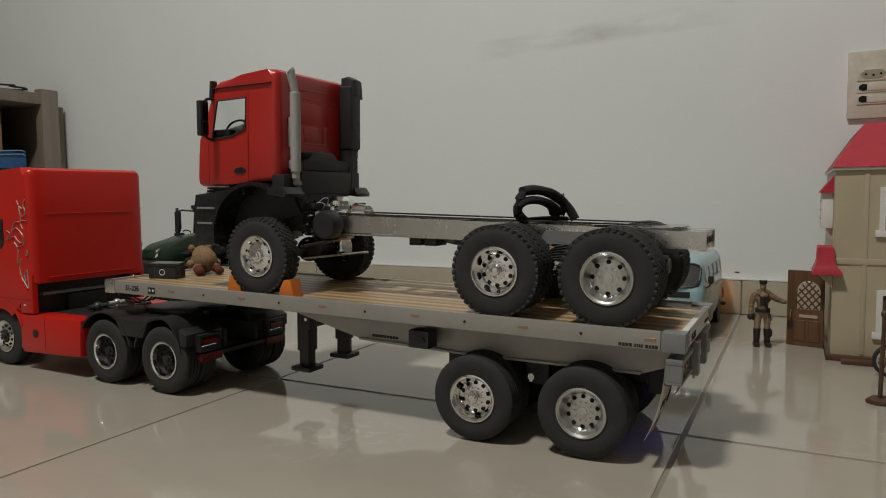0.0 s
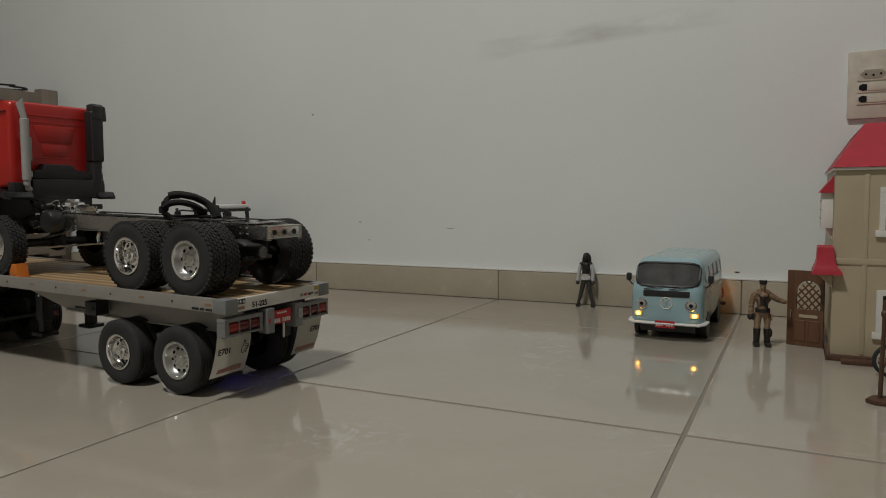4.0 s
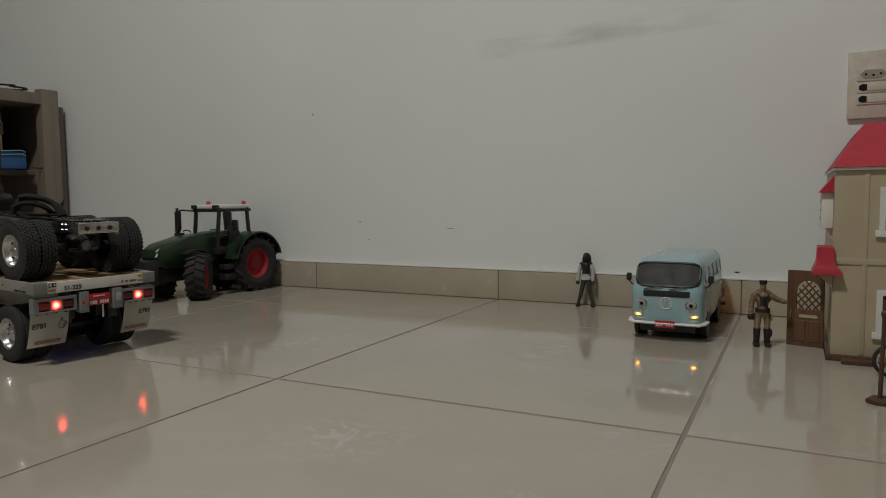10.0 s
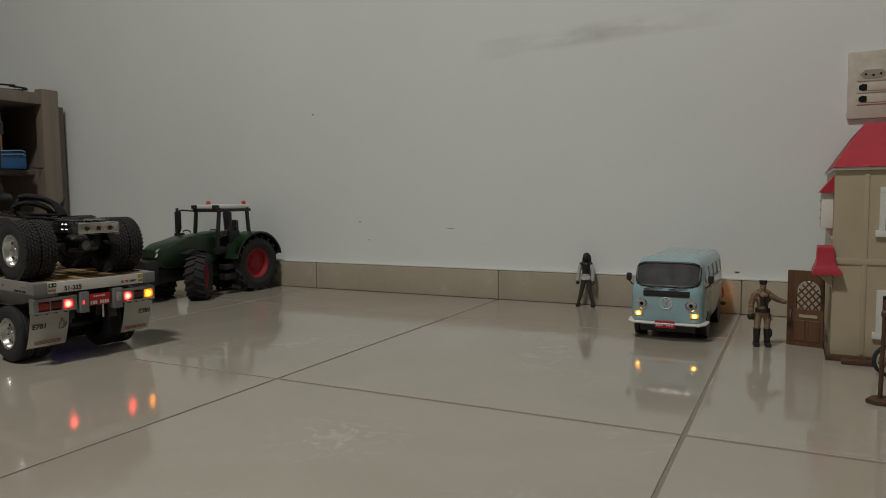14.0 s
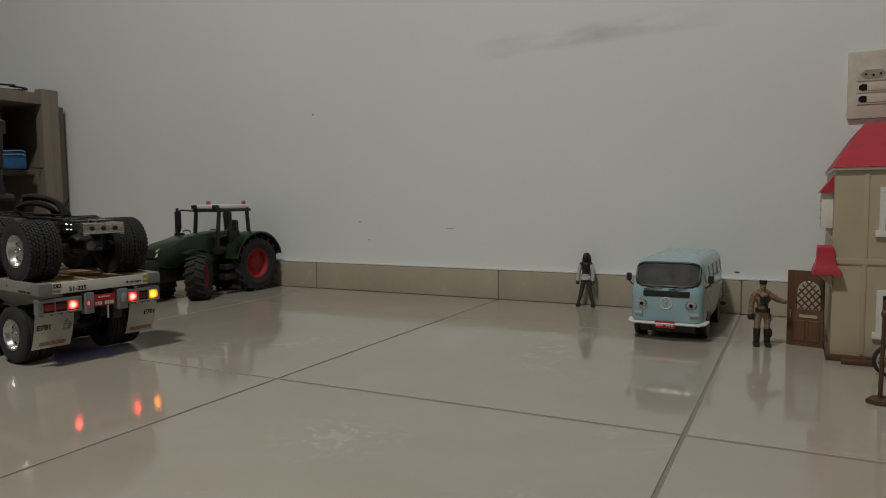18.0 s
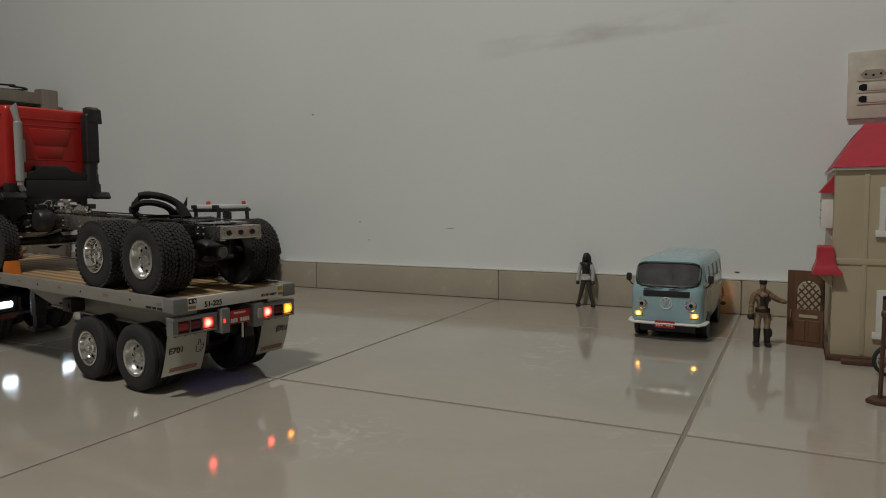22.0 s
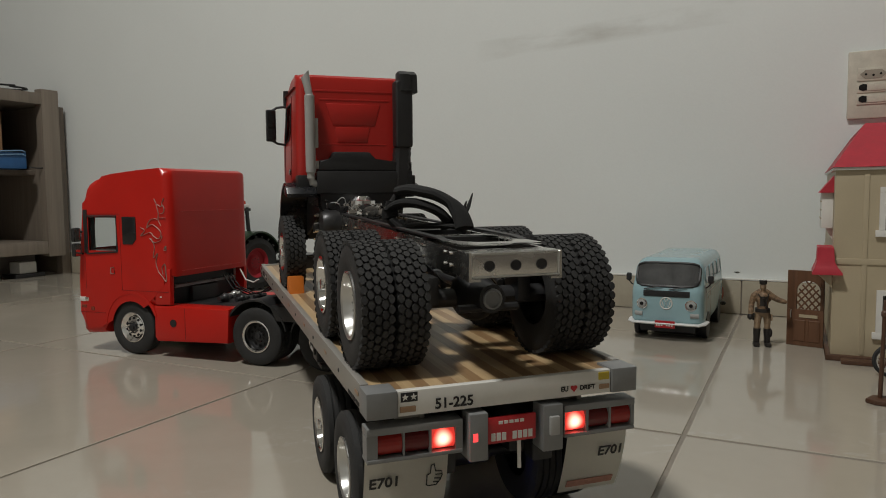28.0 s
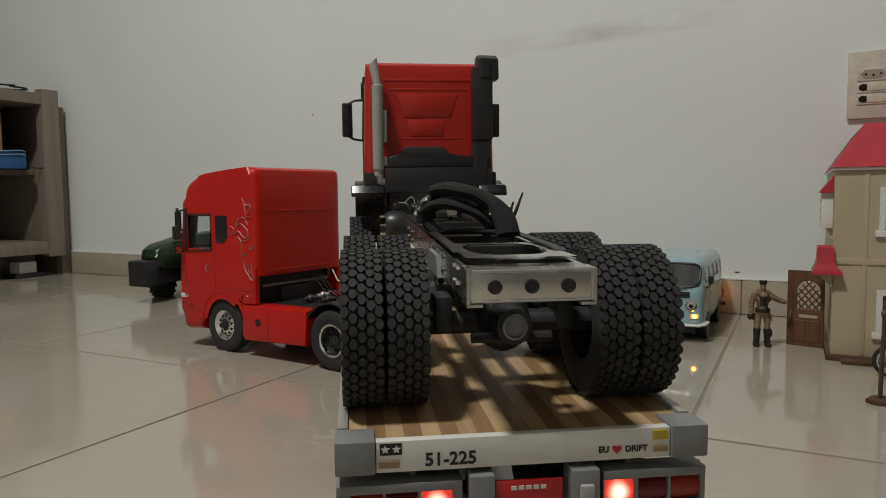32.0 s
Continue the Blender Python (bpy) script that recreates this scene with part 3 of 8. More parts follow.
def build_trailer():
    t = TRAILER
    n = 19
    w = 0.1688 / n
    made = {}
    for i in range(n):
        y = -0.0844 + w * (i + 0.5)
        k = i % 2
        if k not in made:
            bm = B()
            box(bm, 0.006, 0.6905, -w / 2 + 0.00003, w / 2 - 0.00003, -0.005, 0)
            made[k] = part("deck_plank", bm, DECKDARK if k else DECKWOOD, t, m=pose(0, y, DECK))
        else:
            share("deck_plank", made[k], pose(0, y, DECK), t)
    bm = B()
    box(bm, 0.007, 0.690, -0.084, 0.084, 0.1085, 0.1133)
    part("deck_pan", bm, DARKSTEEL, t)
    for s in (1, -1):
        bm = B()
        box(bm, 0.0185, 0.6775, 0.0846 * s, 0.0902 * s, 0.1050, 0.1208, bev=0.0010)
        r = part("side_rail", bm, ALUPAINT, t, "long silver side rail with small markers")
        for i in range(6):
            x = 0.0270 + i * 0.1105
            bm = B()
            box(bm, x - 0.0048, x + 0.0048, 0.0902 * s, 0.0907 * s, 0.1125, 0.1150, bev=0.0002, seg=1)
            part("side_marker", bm, MARKER, r)
            bm = B()
            cyl(bm, (x + 0.0575, 0.0897 * s, 0.1130), (x + 0.0575, 0.0908 * s, 0.1130), 0.0013, seg=10)
            part("rivet", bm, DARKSTEEL, r)
        # unreadable lettering as bars
        bm = B()
        for a, b in ((0.0205, 0.0310), (0.0325, 0.0400), (0.0415, 0.0530)):
            for k in range(4):
                x = a + (b - a) * k / 4
                box(bm, x, x + (b - a) / 4 - 0.0005, 0.0902 * s, 0.0905 * s, 0.1062, 0.1090)
        part("lettering_bar", bm, INK, r)
        bm = B()
        box(bm, 0.6778, 0.6962, 0.0840 * s, 0.0906 * s, 0.1040, 0.1210, bev=0.001)
        part("corner_block", bm, ALU, t, "pale metal front corner block")
    lettering("number_lettering", "51-225", 0.0085, INK, t, pose(0.6460, 0.0904, 0.1125, 90, 0, 180))
    bm = B()
    box(bm, 0.6060, 0.6180, 0.0902, 0.0906, 0.1080, 0.1160)
    bd = part("side_badge", bm, INK, t)
    for x in (0.6092, 0.6148):
        bm = B()
        prism(bm, [(x + (0.0022 if i % 2 == 0 else 0.0010) * math.sin(math.pi * i / 5), 0.1122 + (0.0022 if i % 2 == 0 else 0.0010) * math.cos(math.pi * i / 5)) for i in range(10)], 0.0905, 0.0909)
        part("star", bm, PAPER, bd)
    # front edge, rear sign board and corner blocks
    bm = B()
    box(bm, 0.6908, 0.6958, -0.0838, 0.0838, 0.1040, 0.1206, bev=0.001)
    part("front_rail", bm, ALUPAINT, t)
    bm = B()
    box(bm, 0.0005, 0.006, -0.0717, 0.0717, 0.1045, 0.1196, bev=0.0006)
    sign = part("rear_board", bm, PAPER, t, "white rear board with black numerals")
    for s in (1, -1):
        bm = B()
        box(bm, -0.001, 0.0182, 0.0720 * s, 0.0908 * s, 0.1042, 0.1203, bev=0.001)
        part("corner_block", bm, GREYBOX, t, "dark grey corner block")
    lettering("number_lettering", "51-225", 0.0088, INK, sign, pose(0.0002, 0.0366, 0.1096, 90, 0, -90))
    lettering("slogan_lettering", "EU", 0.0044, INK, sign, pose(0.0002, -0.0380, 0.1098, 90, 0, -90))
    lettering("slogan_lettering", "DRIFT", 0.0042, INK, sign, pose(0.0002, -0.0545, 0.1096, 90, 0, -90))
    bm = B()
    heart = []
    for i in range(24):
        a = 2 * math.pi * i / 24
        heart.append((-0.0447 - 0.00015 * 16 * math.sin(a) ** 3, 0.1098 + 0.00015 * (13 * math.cos(a) - 5 * math.cos(2 * a) - 2 * math.cos(3 * a) - math.cos(4 * a))))
    prism(bm, heart, 0.0001, 0.0006, axis="x")
    part("heart", bm, PLATE, sign, "small red heart")
    bm = B()
    box(bm, 0.0001, 0.0006, 0.0597, 0.0700, 0.1130, 0.1186)
    badge = part("badge", bm, INK, sign, "dark badge with two pale stars")
    for y in (0.0674, 0.0622):
        bm = B()
        prism(bm, [(y + (0.0021 if i % 2 == 0 else 0.0009) * math.sin(math.pi * i / 5), 0.1158 + (0.0021 if i % 2 == 0 else 0.0009) * math.cos(math.pi * i / 5)) for i in range(10)], -0.0003, 0.0002, axis="x")
        part("star", bm, PAPER, badge)
    for y0, y1, z0, z1, k in ((0.0608, 0.0706, 0.1068, 0.1104, MARKER), (-0.0705, -0.0625, 0.1135, 0.1185, mat("yellow_sticker", (0.45, 0.34, 0.03), 0.5)), (-0.0705, -0.0630, 0.1075, 0.1105, MARKER)):
        bm = B()
        box(bm, -0.0002, 0.0006, y0, y1, z0, z1, bev=0.0003, seg=1)
        part("reflector", bm, k, sign)
    # bumper with its lamps
    for s, ya, yb in ((1, 0.0310, 0.0905), (-1, 0.0384, 0.0908)):
        bm = B()
        y0, y1 = min(ya * s, yb * s), max(ya * s, yb * s)
        box(bm, 0.0005, 0.014, y0, y1, 0.0942, 0.0988, bev=0.0008)
        box(bm, 0.0005, 0.014, y0, y1, 0.0776, 0.0802, bev=0.0008)
        box(bm, 0.0110, 0.014, y0 + 0.0005, y1 - 0.0005, 0.0803, 0.0941)
        lamps = (0.0763, 0.0598, 0.0432) if s > 0 else (-0.0466, -0.0638, -0.0806)
        edges = sorted([y0, *[q for c in lamps for q in (c - 0.0076, c + 0.0076)], y1])
        for a, b in zip(edges[0::2], edges[1::2]):
            if b - a > 0.0003:
                box(bm, 0.0012, 0.0108, a, b, 0.0803, 0.0941)
        bumper = part("bumper", bm, GREYBOX, t, "grey bumper bar with three square lamps")
        for i, c in enumerate(lamps):
            role = ("turn", "stop", "tail")[i] if s > 0 else ("tail", "stop", "turn")[i]
            at = pose(0.0072, c, 0.0872)
            lit = LIT_AMBER if role == "turn" else LIT_RED
            TR_LAMPS[role, s] = (blink_drum(bumper, at, 0.0150, 0.0136, lit, REDLENS if role == "turn" else DARKRED, "lamp"), at)
        # hanger bolts and mud flap
        f = (0.0355, 0.0880) if s > 0 else (-0.0950, -0.0500)
        bm = B()
        for k in range(4):
            y = f[0] + (f[1] - f[0]) * (k + 0.5) / 4
            cyl(bm, (0.016, y, 0.0758), (0.010, y, 0.0758), 0.0013, seg=8)
        part("flap_bolt", bm, DARKSTEEL, bumper)
        bm = B()
        nx = 12
        grid = []
        for k in range(nx + 1):
            u = k / nx
            z = 0.0960 - 0.0690 * u
            row = []
            for j in range(7):
                v = j / 6
                row.append((0.0150 + 0.0150 * u ** 2.2, f[0] + (f[1] - f[0]) * v + 0.0012 * math.sin(2.5 * u) * (v - 0.5), z))
            grid.append([bm.verts.new(p) for p in row])
        for k in range(nx):
            for j in range(6):
                bm.faces.new((grid[k][j], grid[k][j + 1], grid[k + 1][j + 1], grid[k + 1][j]))
        bmesh.ops.solidify(bm, geom=bm.faces[:], thickness=0.0009)
        flap = part("mud_flap", bm, FLAP, t, "soft white mud flap with black lettering")
        yo = 0.0760 if s > 0 else -0.0835
        lettering("flap_lettering", "E701", 0.0100, INK, flap, pose(0.0172, yo, 0.0580, 90 + 14, 0, -90))
        bm = B()
        ym = (f[0] + f[1]) / 2
        for k in range(3):
            box(bm, 0.0266 - k * 0.0010, 0.0275 - k * 0.0010, ym - 0.018, ym + 0.018, 0.0315 + k * 0.0019, 0.0327 + k * 0.0019)
        part("lettering_bar", bm, mat("faded_red_print", (0.40, 0.20, 0.15), 0.6), flap)
        if s > 0:
            bm = B()
            for line in ([(0.0485, 0.0520), (0.0485, 0.0590), (0.0465, 0.0600), (0.0462, 0.0660), (0.0445, 0.0665), (0.0430, 0.0612), (0.0390, 0.0608), (0.0384, 0.0580), (0.0395, 0.0545), (0.0420, 0.0512), (0.0470, 0.0512), (0.0485, 0.0520)],
                         [(0.0430, 0.0588), (0.0386, 0.0585)], [(0.0435, 0.0562), (0.0392, 0.0556)], [(0.0440, 0.0536), (0.0404, 0.0530)]):
                tube(bm, [(0.0180 + (0.0580 - z) * 0.25, y, z) for y, z in line], 0.0004, seg=5)
            part("emblem_drawing", bm, INK, flap, "thin black outline emblem")
    # light brackets, plate, slit reflector
    for y0, y1 in ((0.0160, 0.0280), (-0.0353, -0.0213)):
        bm = B()
        box(bm, -0.0035, 0.0120, y0, y1, 0.0722, 0.1018, bev=0.0010)
        br = part("bracket", bm, GREYBOX, t, "grey upright bracket under the deck")
        if y0 > 0:
            at = pose(0.0012, 0.0245, 0.0872)
            TR_LAMPS["slit", 1] = (blink_drum(br, at, 0.0032, 0.0130, LIT_SLIT, mat("bright_red_reflector", (0.55, 0.03, 0.02), 0.15), "slit_lamp"), at)
        else:
            bm = B()
            box(bm, -0.0060, -0.0030, -0.0318, -0.0252, 0.0830, 0.0950, bev=0.0008)
            part("socket", bm, LIGHTGREY, br)
    bm = B()
    box(bm, 0.0005, 0.0030, -0.0180, 0.0152, 0.0803, 0.0969, bev=0.0006)
    plate = part("number_plate", bm, PLATE, t, "red number plate with pale bars")
    bm = B()
    for k in range(8):
        y = 0.0125 - k * 0.0036
        if k != 3:
            box(bm, 0.0000, 0.0008, y - 0.0027, y, 0.0822, 0.0870)
    for k in range(5):
        y = 0.0075 - k * 0.0036
        box(bm, 0.0000, 0.0008, y - 0.0026, y, 0.0925, 0.0944)
    part("lettering_bar", bm, PAPER, plate)
    bm = B()
    cyl(bm, (0.004, -0.0080, 0.0803), (0.005, -0.0088, 0.0610), 0.0013, seg=8)
    part("hanging_pin", bm, WHITE, t, "thin white plastic pin")
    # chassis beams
    VIEW_FIT.append(trailer_fit)
    outline = [(0.010, 0.1065), (0.740, 0.1065), (0.740, 0.0985), (0.560, 0.0970), (0.435, 0.0955), (0.338, 0.0745), (0.200, 0.0720), (0.030, 0.0740), (0.010, 0.0850)]
    for s in (1, -1):
        bm = B()
        prism(bm, outline, 0.0545 * s, 0.0575 * s)
        beam = part("chassis_beam", bm, ALUPAINT, t, "deep silver chassis beam")
        bm = B()
        low = [(0.338, 0.0745), (0.200, 0.0720), (0.030, 0.0740)]
        prism(bm, low + [(p[0], p[1] + 0.002) for p in low[::-1]], 0.0500 * s, 0.0620 * s)
        part("flange", bm, ALUPAINT, beam)
        bm = B()
        for k in range(9):
            x = 0.287 + k * 0.0040
            box(bm, x, x + 0.0033, 0.0576 * s, 0.0579 * s, 0.0785, 0.0812)
        part("lettering_bar", bm, INK, beam)
    for x in (0.05, 0.12, 0.25, 0.36, 0.47, 0.58, 0.70):
        bm = B()
        box(bm, x, x + 0.006, -0.0540, 0.0540, 0.0850 if x < 0.4 else 0.099, 0.1060)
        part("cross_member", bm, DARKSTEEL, t)
    bm = B()
    box(bm, 0.233, 0.258, 0.0640, 0.0840, 0.0780, 0.0960, bev=0.002)
    tool = part("tool_box", bm, DARKSTEEL, t, "small dark side box")
    bm = B()
    cyl(bm, (0.2400, 0.0838, 0.0870), (0.2400, 0.0855, 0.0870), 0.0030, seg=14)
    part("knob", bm, BLACK, tool)
    # landing legs
    for s in (1, -1):
        bm = B()
        box(bm, 0.4252, 0.4432, 0.0285 * s, 0.0465 * s, 0.050, 0.1000, bev=0.002)
        box(bm, 0.4272, 0.4412, 0.0305 * s, 0.0445 * s, 0.0320, 0.052, bev=0.001)
        box(bm, 0.4212, 0.4292, 0.0325 * s, 0.0485 * s, 0.0760, 0.0960, bev=0.002)
        leg = part("landing_leg", bm, BLACK, t, "black landing leg with a flat foot")
        bm = B()
        box(bm, 0.4192, 0.4492, 0.0245 * s, 0.0515 * s, 0.0275, 0.0330, bev=0.002)
        part("foot", bm, BLACK, leg)
        bm = B()
        cyl(bm, (0.4252, 0.0485 * s, 0.087), (0.4252, 0.0515 * s, 0.087), 0.002, seg=10)
        part("bolt", bm, CHROME, leg)
    bm = B()
    cyl(bm, (0.4372, -0.04, 0.075), (0.4372, 0.04, 0.075), 0.003, seg=10)
    cyl(bm, (0.4372, 0.00, 0.075), (0.5072, 0.00, 0.098), 0.003, seg=8)
    part("brace", bm, BLACK, t)
    # running gear
    for x in (0.0700, 0.1775):
        bm = B()
        cyl(bm, (x, -0.075, 0.0415), (x, 0.075, 0.0415), 0.0050, seg=14)
        cyl(bm, (x, -0.020, 0.0415), (x, 0.020, 0.0415), 0.0085, seg=14)
        ax = part("axle", bm, DARKSTEEL, t)
        for s in (1, -1):
            bm = B()
            for k in range(4):
                tube(bm, [(x - 0.040 + k * 0.006, 0.034 * s, 0.060), (x - 0.02, 0.034 * s, 0.0535 - k * 0.0022), (x, 0.034 * s, 0.0510 - k * 0.0024), (x + 0.02, 0.034 * s, 0.0535 - k * 0.0022), (x + 0.040 - k * 0.006, 0.034 * s, 0.060)], 0.0024, seg=6, flat=0.5)
            part("leaf_spring", bm, DARKSTEEL, ax)
    for s in (1, -1):
        for x0, x1, y1, z0, z1 in ((0.112, 0.136, 0.054, 0.052, 0.074), (0.020, 0.028, 0.044, 0.055, 0.076), (0.216, 0.230, 0.044, 0.055, 0.076)):
            bm = B()
            box(bm, x0, x1, 0.028 * s, y1 * s, z0, z1, bev=0.002)
            part("spring_hanger", bm, BLACK, t)
    for y in (0.050, 0.060):
        bm = B()
        cyl(bm, (0.124, y, 0.062), (0.124, y + 0.012, 0.062), 0.0032, seg=10)
        part("pivot_bolt", bm, SATIN, t)
    for s in (1, -1):
        for x, st, z in ((0.0841, "flat", 0.0422), (0.1881, "deep", 0.0404)):
            at = pose(x, 0.0768 * s, z)
            TR_WHEELS.append((wheel(t, at, 0.0410, 0.0215, 0.0235, st, True, s), at, s, 0.0410))
    # blue glow under the tail, by small diodes
    for s in (1, -1):
        bm = B()
        box(bm, 0.0302, 0.0358, 0.0192 * s, 0.0308 * s, 0.0665, 0.0680)
        part("blue_diode", bm, LIT_BLUE, t, "glowing blue diode under the chassis")
    # Black shields added round the diodes so the blue shines down only.
    for s in (1, -1):
        bm = B()
        box(bm, 0.0280, 0.0380, 0.0170 * s, 0.0330 * s, 0.0682, 0.0740)
        for a, b, c, d in ((0.0280, 0.0300, 0.0170, 0.0330), (0.0360, 0.0380, 0.0170, 0.0330), (0.0300, 0.0360, 0.0170, 0.0190), (0.0300, 0.0360, 0.0310, 0.0330)):
            box(bm, a, b, c * s, d * s, 0.0590, 0.0682)
        part("diode_housing", bm, BLACK, t)
    VIEW_FIT.pop()


build_trailer()


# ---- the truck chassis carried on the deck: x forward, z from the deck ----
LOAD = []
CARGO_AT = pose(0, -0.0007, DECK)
# Tables that stretch the truck's length, height and width to fit the camera's view.
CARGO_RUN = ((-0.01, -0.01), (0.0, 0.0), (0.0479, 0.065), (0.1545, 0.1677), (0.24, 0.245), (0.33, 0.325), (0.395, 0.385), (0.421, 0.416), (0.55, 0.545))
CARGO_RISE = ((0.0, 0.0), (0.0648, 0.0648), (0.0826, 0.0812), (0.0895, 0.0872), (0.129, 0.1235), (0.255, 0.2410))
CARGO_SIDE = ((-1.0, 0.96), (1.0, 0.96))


def cargo_fit(p):
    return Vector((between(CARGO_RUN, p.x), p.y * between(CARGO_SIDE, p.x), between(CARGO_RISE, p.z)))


def solid_cab(outline, half, bev, windows, taper=0.0, z_ref=0.0):
    """A hollow cab from a side outline, with rounded rims and openings cut through it."""
    bm = B()
    prism(bm, outline, -half, half, bev=bev, seg=3)
    if taper:
        for v in bm.verts:
            if v.co.z > z_ref:
                v.co.y *= 1 - taper * (v.co.z - z_ref)
    for axis, lo, hi in windows:
        cut(bm, axis, lo, hi)
    return bm


def build_cargo():
    t = thing("toy_truck_chassis", "red-cabbed model truck with a bare silver chassis and chunky black tyres", "toy truck")
    LOAD.append((t, CARGO_AT))
    VIEW_FIT.append(cargo_fit)
    # frame
    for s in (1, -1):
        bm = B()
        prism(bm, [(-0.003, 0.0660), (-0.003, 0.0820), (0.10, 0.0850), (0.395, 0.0895), (0.395, 0.0690), (0.14, 0.0660)], 0.0285 * s, 0.0310 * s)
        box(bm, 0.0, 0.395, 0.0235 * s, 0.0310 * s, 0.0655, 0.0672)
        rail = part("frame_rail", bm, ALU, t, "long aluminium frame rail")
        bm = B()
        prism(bm, [(0.030, 0.0868), (0.040, 0.0884), (0.385, 0.0924), (0.385, 0.0905)], 0.0255 * s, 0.0315 * s)
        part("top_strip", bm, BLACK, rail, "black strip along the rail")
        for x in (0.02, 0.028, 0.066, 0.072, 0.085, 0.092, 0.1, 0.108, 0.115, 0.122, 0.136, 0.142, 0.24, 0.31, 0.36):
            for z in (0.0715, 0.0795):
                bm = B()
                cyl(bm, (x, 0.0308 * s, z), (x, 0.0322 * s, z), 0.0013, seg=6)
                part("bolt", bm, CHROME, rail)
    bm = B()
    box(bm, -0.0055, -0.0030, -0.0300, 0.0300, 0.0665, 0.0812, bev=0.0005)
    box(bm, -0.0050, 0.0120, -0.0300, 0.0300, 0.0812, 0.0826)
    for s in (1, -1):
        box(bm, -0.0065, 0.0060, 0.0302 * s, 0.0318 * s, 0.0648, 0.0826)
        box(bm, -0.0065, -0.0020, 0.0240 * s, 0.0318 * s, 0.0640, 0.0655)
    end = part("rear_cross_member", bm, ALU, t, "pale aluminium rear cross member with three round holes")
    bm = B()
    for y0, y1, z0, z1 in ((-0.0312, -0.0296, 0.0660, 0.0824), (0.0296, 0.0312, 0.0660, 0.0824), (-0.0294, 0.0294, 0.0808, 0.0824), (-0.0294, 0.0294, 0.0660, 0.0672)):
        box(bm, -0.0064, -0.0054, y0, y1, z0, z1, bev=0.0003, seg=1)
    part("folded_lip", bm, SATIN, end, "bright folded edge")
    for y in (0.0180, 0.0, -0.0180):
        # A dark disc painted as the hole's shade; nothing is cut.
        bm = B()
        lathe(bm, [(0, 0.0036), (0.0006, 0.0036), (0.0006, 0.0030), (0.0002, 0.0028), (0.0002, 0)], (-0.0057, y, 0.0738), (-1, 0, 0), seg=16)
        part("round_hole", bm, DARKSTEEL, end)
    for x in (0.065, 0.145, 0.235, 0.33):
        bm = B()
        box(bm, x, x + 0.012, -0.0285, 0.0285, 0.0680, 0.0860, bev=0.001)
        part("cross_member", bm, BLACK, t)
    # plate over the tail with a rounded opening
    bm = B()
    pts_o, pts_i = [], []
    for i in range(32):
        a = 2 * math.pi * i / 32
        c, s2 = math.cos(a), math.sin(a)
        k = 1 / max(abs(c), abs(s2))
        pts_o.append((0.045 + 0.035 * c * k, 0.0285 * s2 * k))
        pts_i.append((0.045 + 0.026 * c * min(k, 1.12), 0.0215 * s2 * min(k, 1.12)))
    for z in (0.0850, 0.0866):
        a = [bm.verts.new((x, y, z)) for x, y in pts_o]
        b = [bm.verts.new((x, y, z)) for x, y in pts_i]
        bridge(bm, a, b)
    part("tail_plate", bm, ALU, t, "flat aluminium plate with a wide opening")
    # axles, drive shaft, springs
    for x in (0.0479, 0.1545):
        bm = B()
        cyl(bm, (x, -0.066, 0.0435), (x, 0.066, 0.0435), 0.0065, seg=14)
        ball(bm, (x, 0.0, 0.0445), 0.0185, 1, 0.9, 0.95)
        cyl(bm, (x - 0.026, 0, 0.047), (x, 0, 0.047), 0.0095, 0.013, seg=16)
        for k in range(8):
            a = 2 * math.pi * k / 8
            cyl(bm, (x - 0.0262, 0.0085 * math.cos(a), 0.047 + 0.0085 * math.sin(a)), (x - 0.0245, 0.0085 * math.cos(a), 0.047 + 0.0085 * math.sin(a)), 0.0012, seg=6)
        box(bm, x - 0.010, x + 0.010, -0.040, -0.030, 0.0400, 0.0600, bev=0.002)
        box(bm, x - 0.010, x + 0.010, 0.030, 0.040, 0.0400, 0.0600, bev=0.002)
        cyl(bm, (x - 0.020, -0.022, 0.040), (x - 0.020, 0.022, 0.040), 0.0028, seg=8)
        ax = part("axle", bm, BLACK, t, "black axle with a round differential")
        bm = B()
        lathe(bm, [(0.0250, 0.0070), (0.0272, 0.0068), (0.0276, 0.0056), (0.0262, 0.0050), (0.0262, 0)], (x, 0, 0.047), (-1, 0, 0), seg=18)
        part("end_cap", bm, GREYBOX, ax, "dark steel differential cap")
        bm = B()
        for s in (1, -1):
            tube(bm, [(x, 0.022 * s, 0.052), (x + 0.03, 0.024 * s, 0.060), (x + 0.052, 0.026 * s, 0.064)], 0.0026, seg=8)
        part("control_arm", bm, DARKSTEEL, ax)
    bm = B()
    cyl(bm, (0.17, 0, 0.050), (0.31, 0, 0.070), 0.0032, seg=10)
    cyl(bm, (0.07, 0, 0.049), (0.14, 0, 0.049), 0.0032, seg=10)
    part("drive_shaft", bm, DARKSTEEL, t)
    for s in (1, -1):
        bm = B()
        for k in range(6):
            ln2 = 0.058 - k * 0.007
            tube(bm, [(0.101 - ln2, 0.036 * s, 0.0450), (0.101 - ln2 / 2, 0.036 * s, 0.0500 + k * 0.0026), (0.101, 0.036 * s, 0.0525 + k * 0.0026), (0.101 + ln2 / 2, 0.036 * s, 0.0500 + k * 0.0026), (0.101 + ln2, 0.036 * s, 0.0450)], 0.0030, seg=6, flat=0.45)
        part("leaf_spring", bm, DARKSTEEL, t)
        bm = B()
        prism(bm, [(0.070, 0.0655), (0.132, 0.0655), (0.124, 0.0790), (0.078, 0.0790)], 0.0312 * s, 0.0345 * s)
        part("spring_bracket", bm, GREYBOX, t)
    for x in (0.262, 0.283):
        bm = B()
